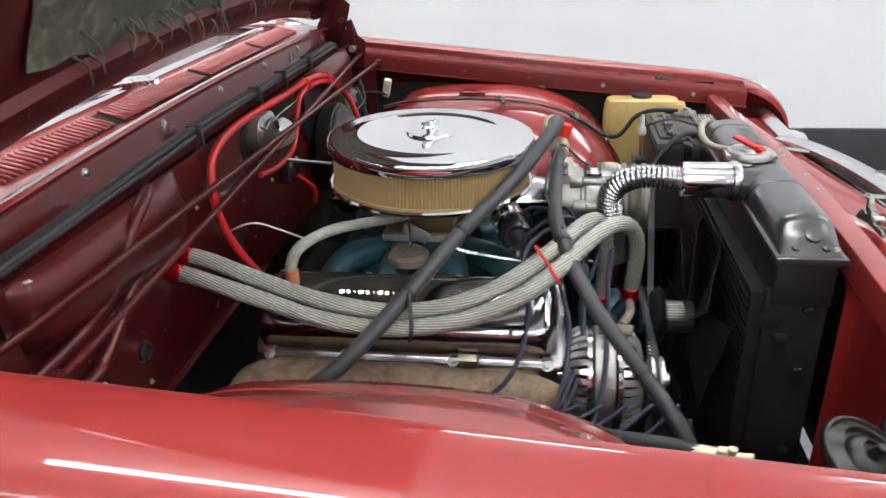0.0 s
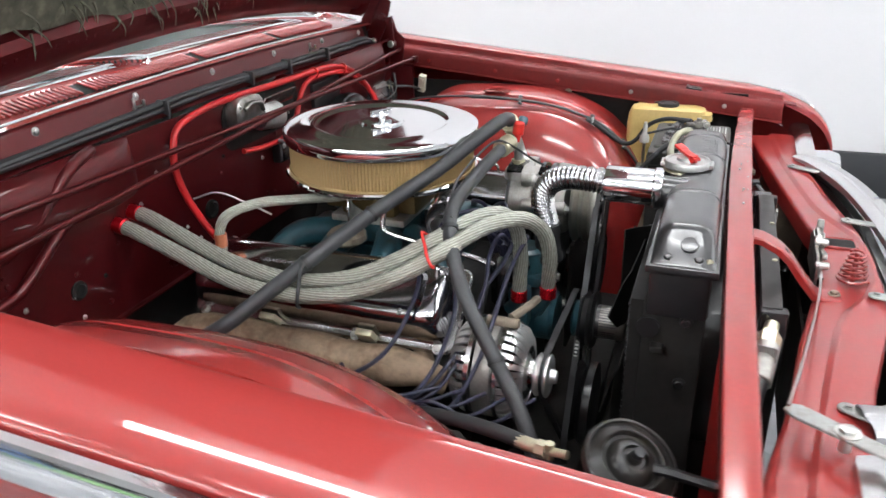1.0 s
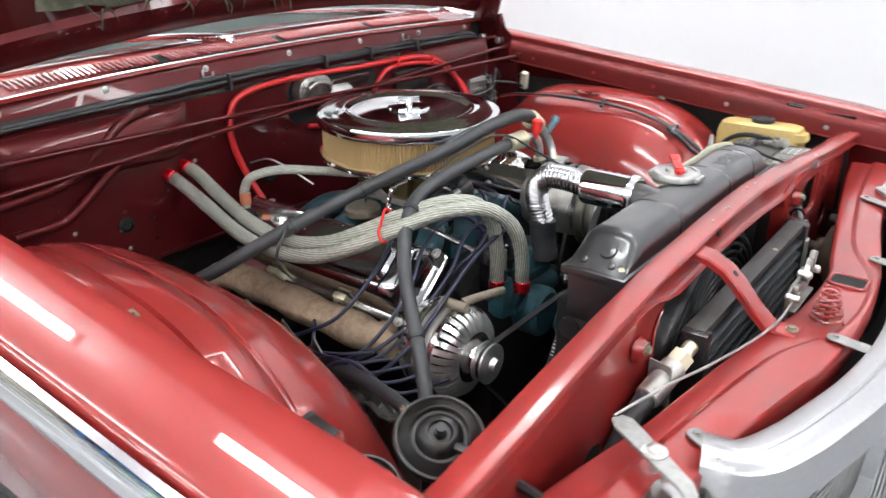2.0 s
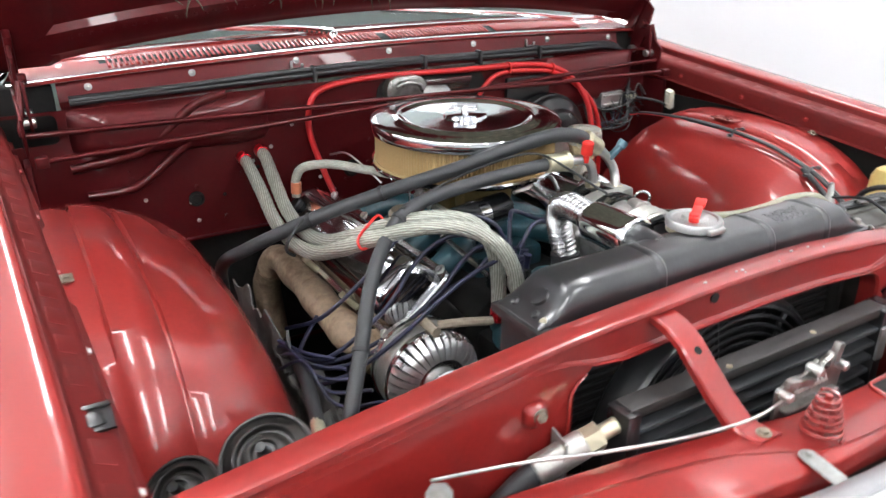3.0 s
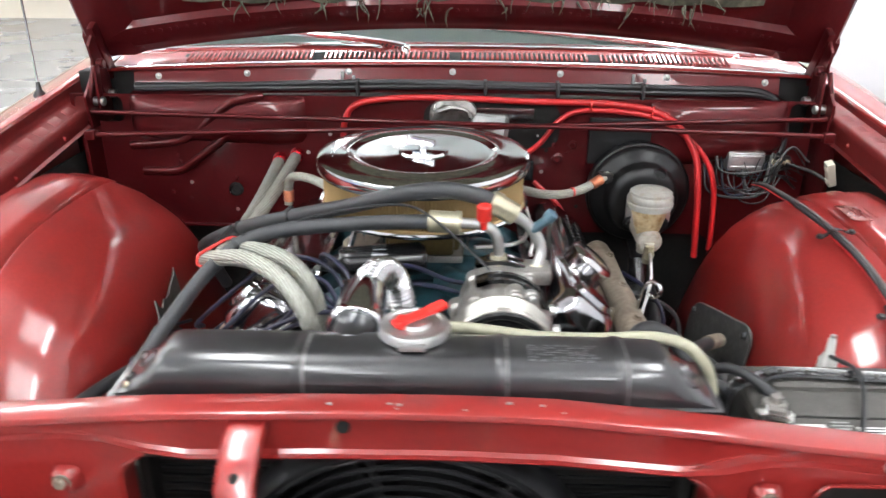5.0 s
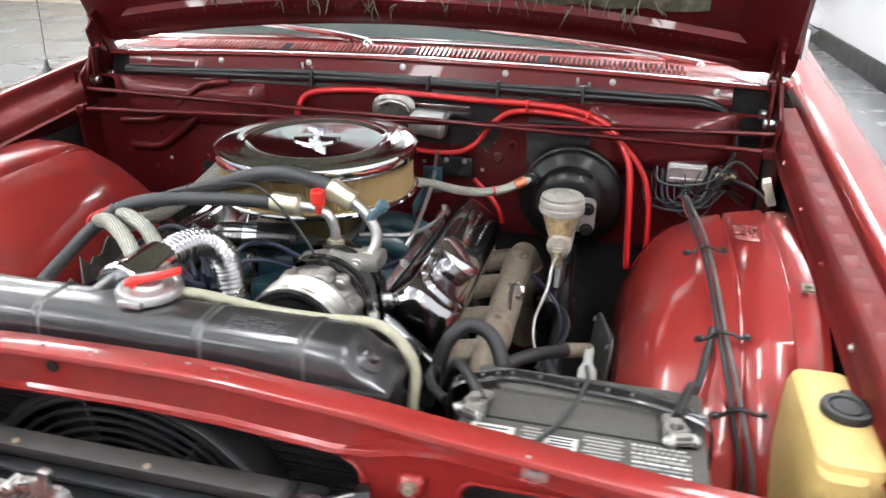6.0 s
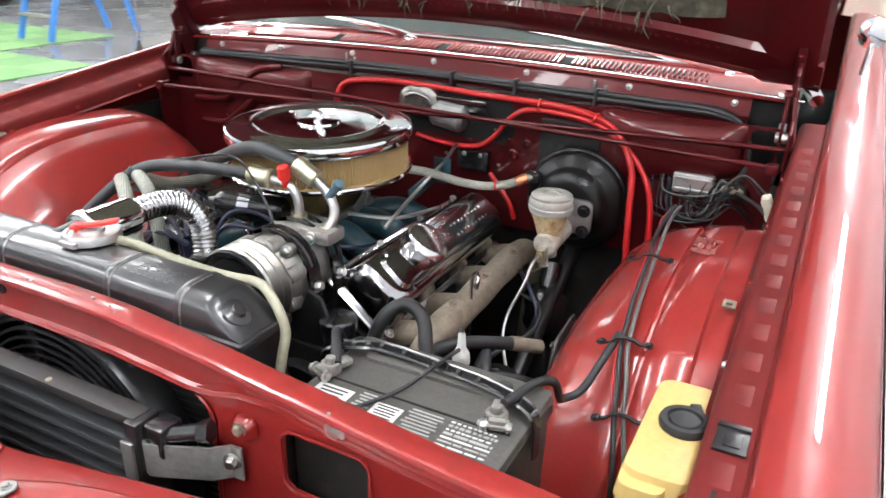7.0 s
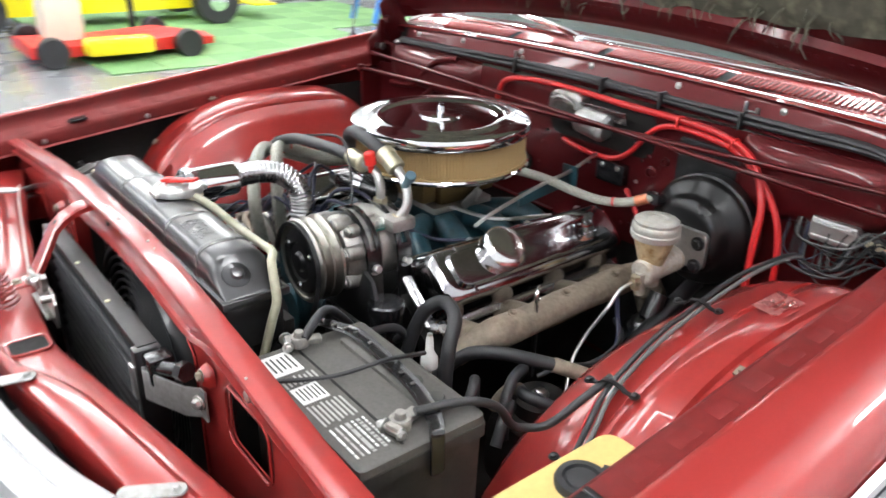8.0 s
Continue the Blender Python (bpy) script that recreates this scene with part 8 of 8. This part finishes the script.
    dp = part("data_plate", rbox((0.070, 0.054, 0.0015), (0.010, 0.750, 0.8785), 0.0006, (-3, 0, 0)), material("worn_data_label", (0.36, 0.13, 0.12), 0.25, 0.5, 0.5, 0.3, 40, dirt=(0.28, 0.03, 0.026), dirt_amount=0.9), body, "small worn silver data label")
    for k in range(5):
        part("stamped_bar", rbox((0.05 - 0.008 * (k % 2), 0.0022, 0.0006), (0.010, 0.732 + 0.009 * k, 0.8797 + 0.0004 * k), 0), RED_INNER, dp)


car_rest()


# ---- the showroom beyond ----
def showroom():
    for i in range(10):
        for j in range(9):
            x, y = -5.6 + i * 0.5, -9.3 + j * 0.5
            if y > -5.7 or (y > -6.9 and x < -3.9) or x < -5.3:
                continue
            t = part("floor_tile", rbox((0.494, 0.494, 0.012), (x, y, 0.007), 0.002, seg=1), GREEN_TURF if (i + j) % 2 else GREEN_DEEP, None, smooth=False)
            t.parent = bpy.data.objects["floor"]
    # yellow racing car
    c = thing("racing_car", "low yellow open-wheel racing car on show", "racing car", (-1.9, -8.7, 0))
    part("tub", loft([[(x, -8.7 + y * w, 0.16 + z * h) for y, z in ((-1, 0), (-1, 0.6), (-0.5, 1), (0.5, 1), (1, 0.6), (1, 0))] for x, w, h in ((-3.6, 0.10, 0.10), (-3.1, 0.2, 0.18), (-2.4, 0.3, 0.30), (-1.4, 0.36, 0.40), (-0.6, 0.34, 0.55), (0.1, 0.3, 0.40))], True, True), YELLOW_PAINT, c)
    part("nose_wing", rbox((0.3, 1.3, 0.03), (-3.5, -8.7, 0.2), 0.01), YELLOW_PAINT, c)
    part("tail_wing", rbox((0.25, 1.1, 0.04), (0.15, -8.7, 0.75), 0.01), YELLOW_PAINT, c)
    for x in (-2.85, -0.3):
        for s in (1, -1):
            w = part("wheel", lathe([(0.12, 0), (0.25, 0.0), (0.27, 0.03), (0.27, 0.2), (0.25, 0.23), (0.12, 0.22), (0, 0.2)], (x, -8.7 + s * 0.52, 0.27), (0, s, 0), 28), RUBBER, c)
            part("hub", lathe([(0.13, 0.2), (0.11, 0.235), (0, 0.24)], (x, -8.7 + s * 0.52, 0.27), (0, s, 0), 20), CHROME, w)
    r = thing("go_kart", "small red and white go-kart on the floor", "go-kart", (-1.2, -6.6, 0))
    part("pan", loft([[(x, -6.6 + y * w, 0.07 + z) for y, z in ((-1, 0), (-1, h), (0, h * 1.3), (1, h), (1, 0))] for x, w, h in ((-2.1, 0.25, 0.06), (-1.7, 0.4, 0.12), (-1.1, 0.42, 0.08), (-0.4, 0.4, 0.1))], True, True), RED_PLASTIC, r)
    part("seat", rbox((0.35, 0.36, 0.4), (-0.75, -6.6, 0.36), 0.08), CREAM, r)
    part("side_pod", rbox((0.6, 0.2, 0.16), (-1.1, -6.08, 0.16), 0.05), YELLOW_PAINT, r)
    for x in (-1.75, -0.55):
        for s in (1, -1):
            part("wheel", lathe([(0.05, 0), (0.12, 0), (0.13, 0.03), (0.13, 0.12), (0.12, 0.14), (0, 0.13)], (x, -6.6 + s * 0.42, 0.13), (0, s, 0), 20), RUBBER, r)
    p = thing("barrier_post", "black barrier post with a round base", "post", (-1.6, -6.9, 0))
    part("pole", cyl((-1.62, -7.35, 0.03), (-1.62, -7.35, 1.05), 0.035, 16), BLACK, p)
    part("base", lathe([(0, 0), (0.16, 0), (0.16, 0.02), (0.05, 0.04), (0, 0.04)], (-1.62, -7.35, 0), (0, 0, 1), 24), BLACK, p)
    # step ladder
    l = thing("step_ladder", "blue fibreglass step ladder standing open", "ladder", (-5.1, -7.3, 0))
    for s in (1, -1):
        for d in (1, -1):
            part("rail", rbox((0.07, 0.03, 1.9), (-5.1 + d * 0.32, -7.3 + s * 0.26, 0.93), 0.006, (0, -d * 18, 0)), BLUE_PAINT, l)
    for k in range(5):
        part("step", rbox((0.09, 0.5, 0.03), (-5.1 + 0.55 - 0.1 * k, -7.3, 0.3 + 0.3 * k), 0.005), ALU_PLATE, l)
    part("top_cap", rbox((0.16, 0.56, 0.06), (-5.1, -7.3, 1.83), 0.01), BLUE_PAINT, l)
    # far cars in a row along the wall
    for x, m, lab in ((-8.2, BLACK_GLOSS, "black saloon parked far across the showroom"), (-2.6, WALL_WHITE, "white saloon parked far across the showroom"), (2.8, BLUE_PAINT, "blue saloon parked far across the showroom")):
        c = thing("parked_car", lab, "car", (x, -12.2, 0), group="cars across the showroom")
        part("shell", loft([[(x + u, -12.2 + v * w, z0 + z) for v, z in ((-1, 0), (-1.02, 0.3), (-0.9, h * 0.7), (-0.7, h), (0.7, h), (0.9, h * 0.7), (1.02, 0.3), (1, 0))] for u, w, h, z0 in ((-2.3, 0.75, 0.45, 0.3), (-2.1, 0.88, 0.6, 0.25), (-1.3, 0.9, 0.66, 0.25), (-0.9, 0.9, 0.68, 0.25), (0.9, 0.9, 0.68, 0.25), (2.0, 0.88, 0.58, 0.25), (2.3, 0.75, 0.4, 0.3))], True, True), m, c)
        part("cabin", loft([[(x + u, -12.2 + v * w, z) for v in (-1, -0.5, 0.5, 1)] for u, w, z in ((-1.4, 0.78, 0.92), (-0.9, 0.66, 1.36), (0.3, 0.66, 1.38), (0.9, 0.78, 0.92))]), DARK, c)
        for u in (-1.4, 1.4):
            for s in (1, -1):
                part("wheel", lathe([(0.0, 0.06), (0.2, 0.08), (0.3, 0.07), (0.33, 0.03), (0.33, -0.1)], (x + u, -12.2 + s * 0.85, 0.33), (0, s, 0), 24), RUBBER, c)


showroom()
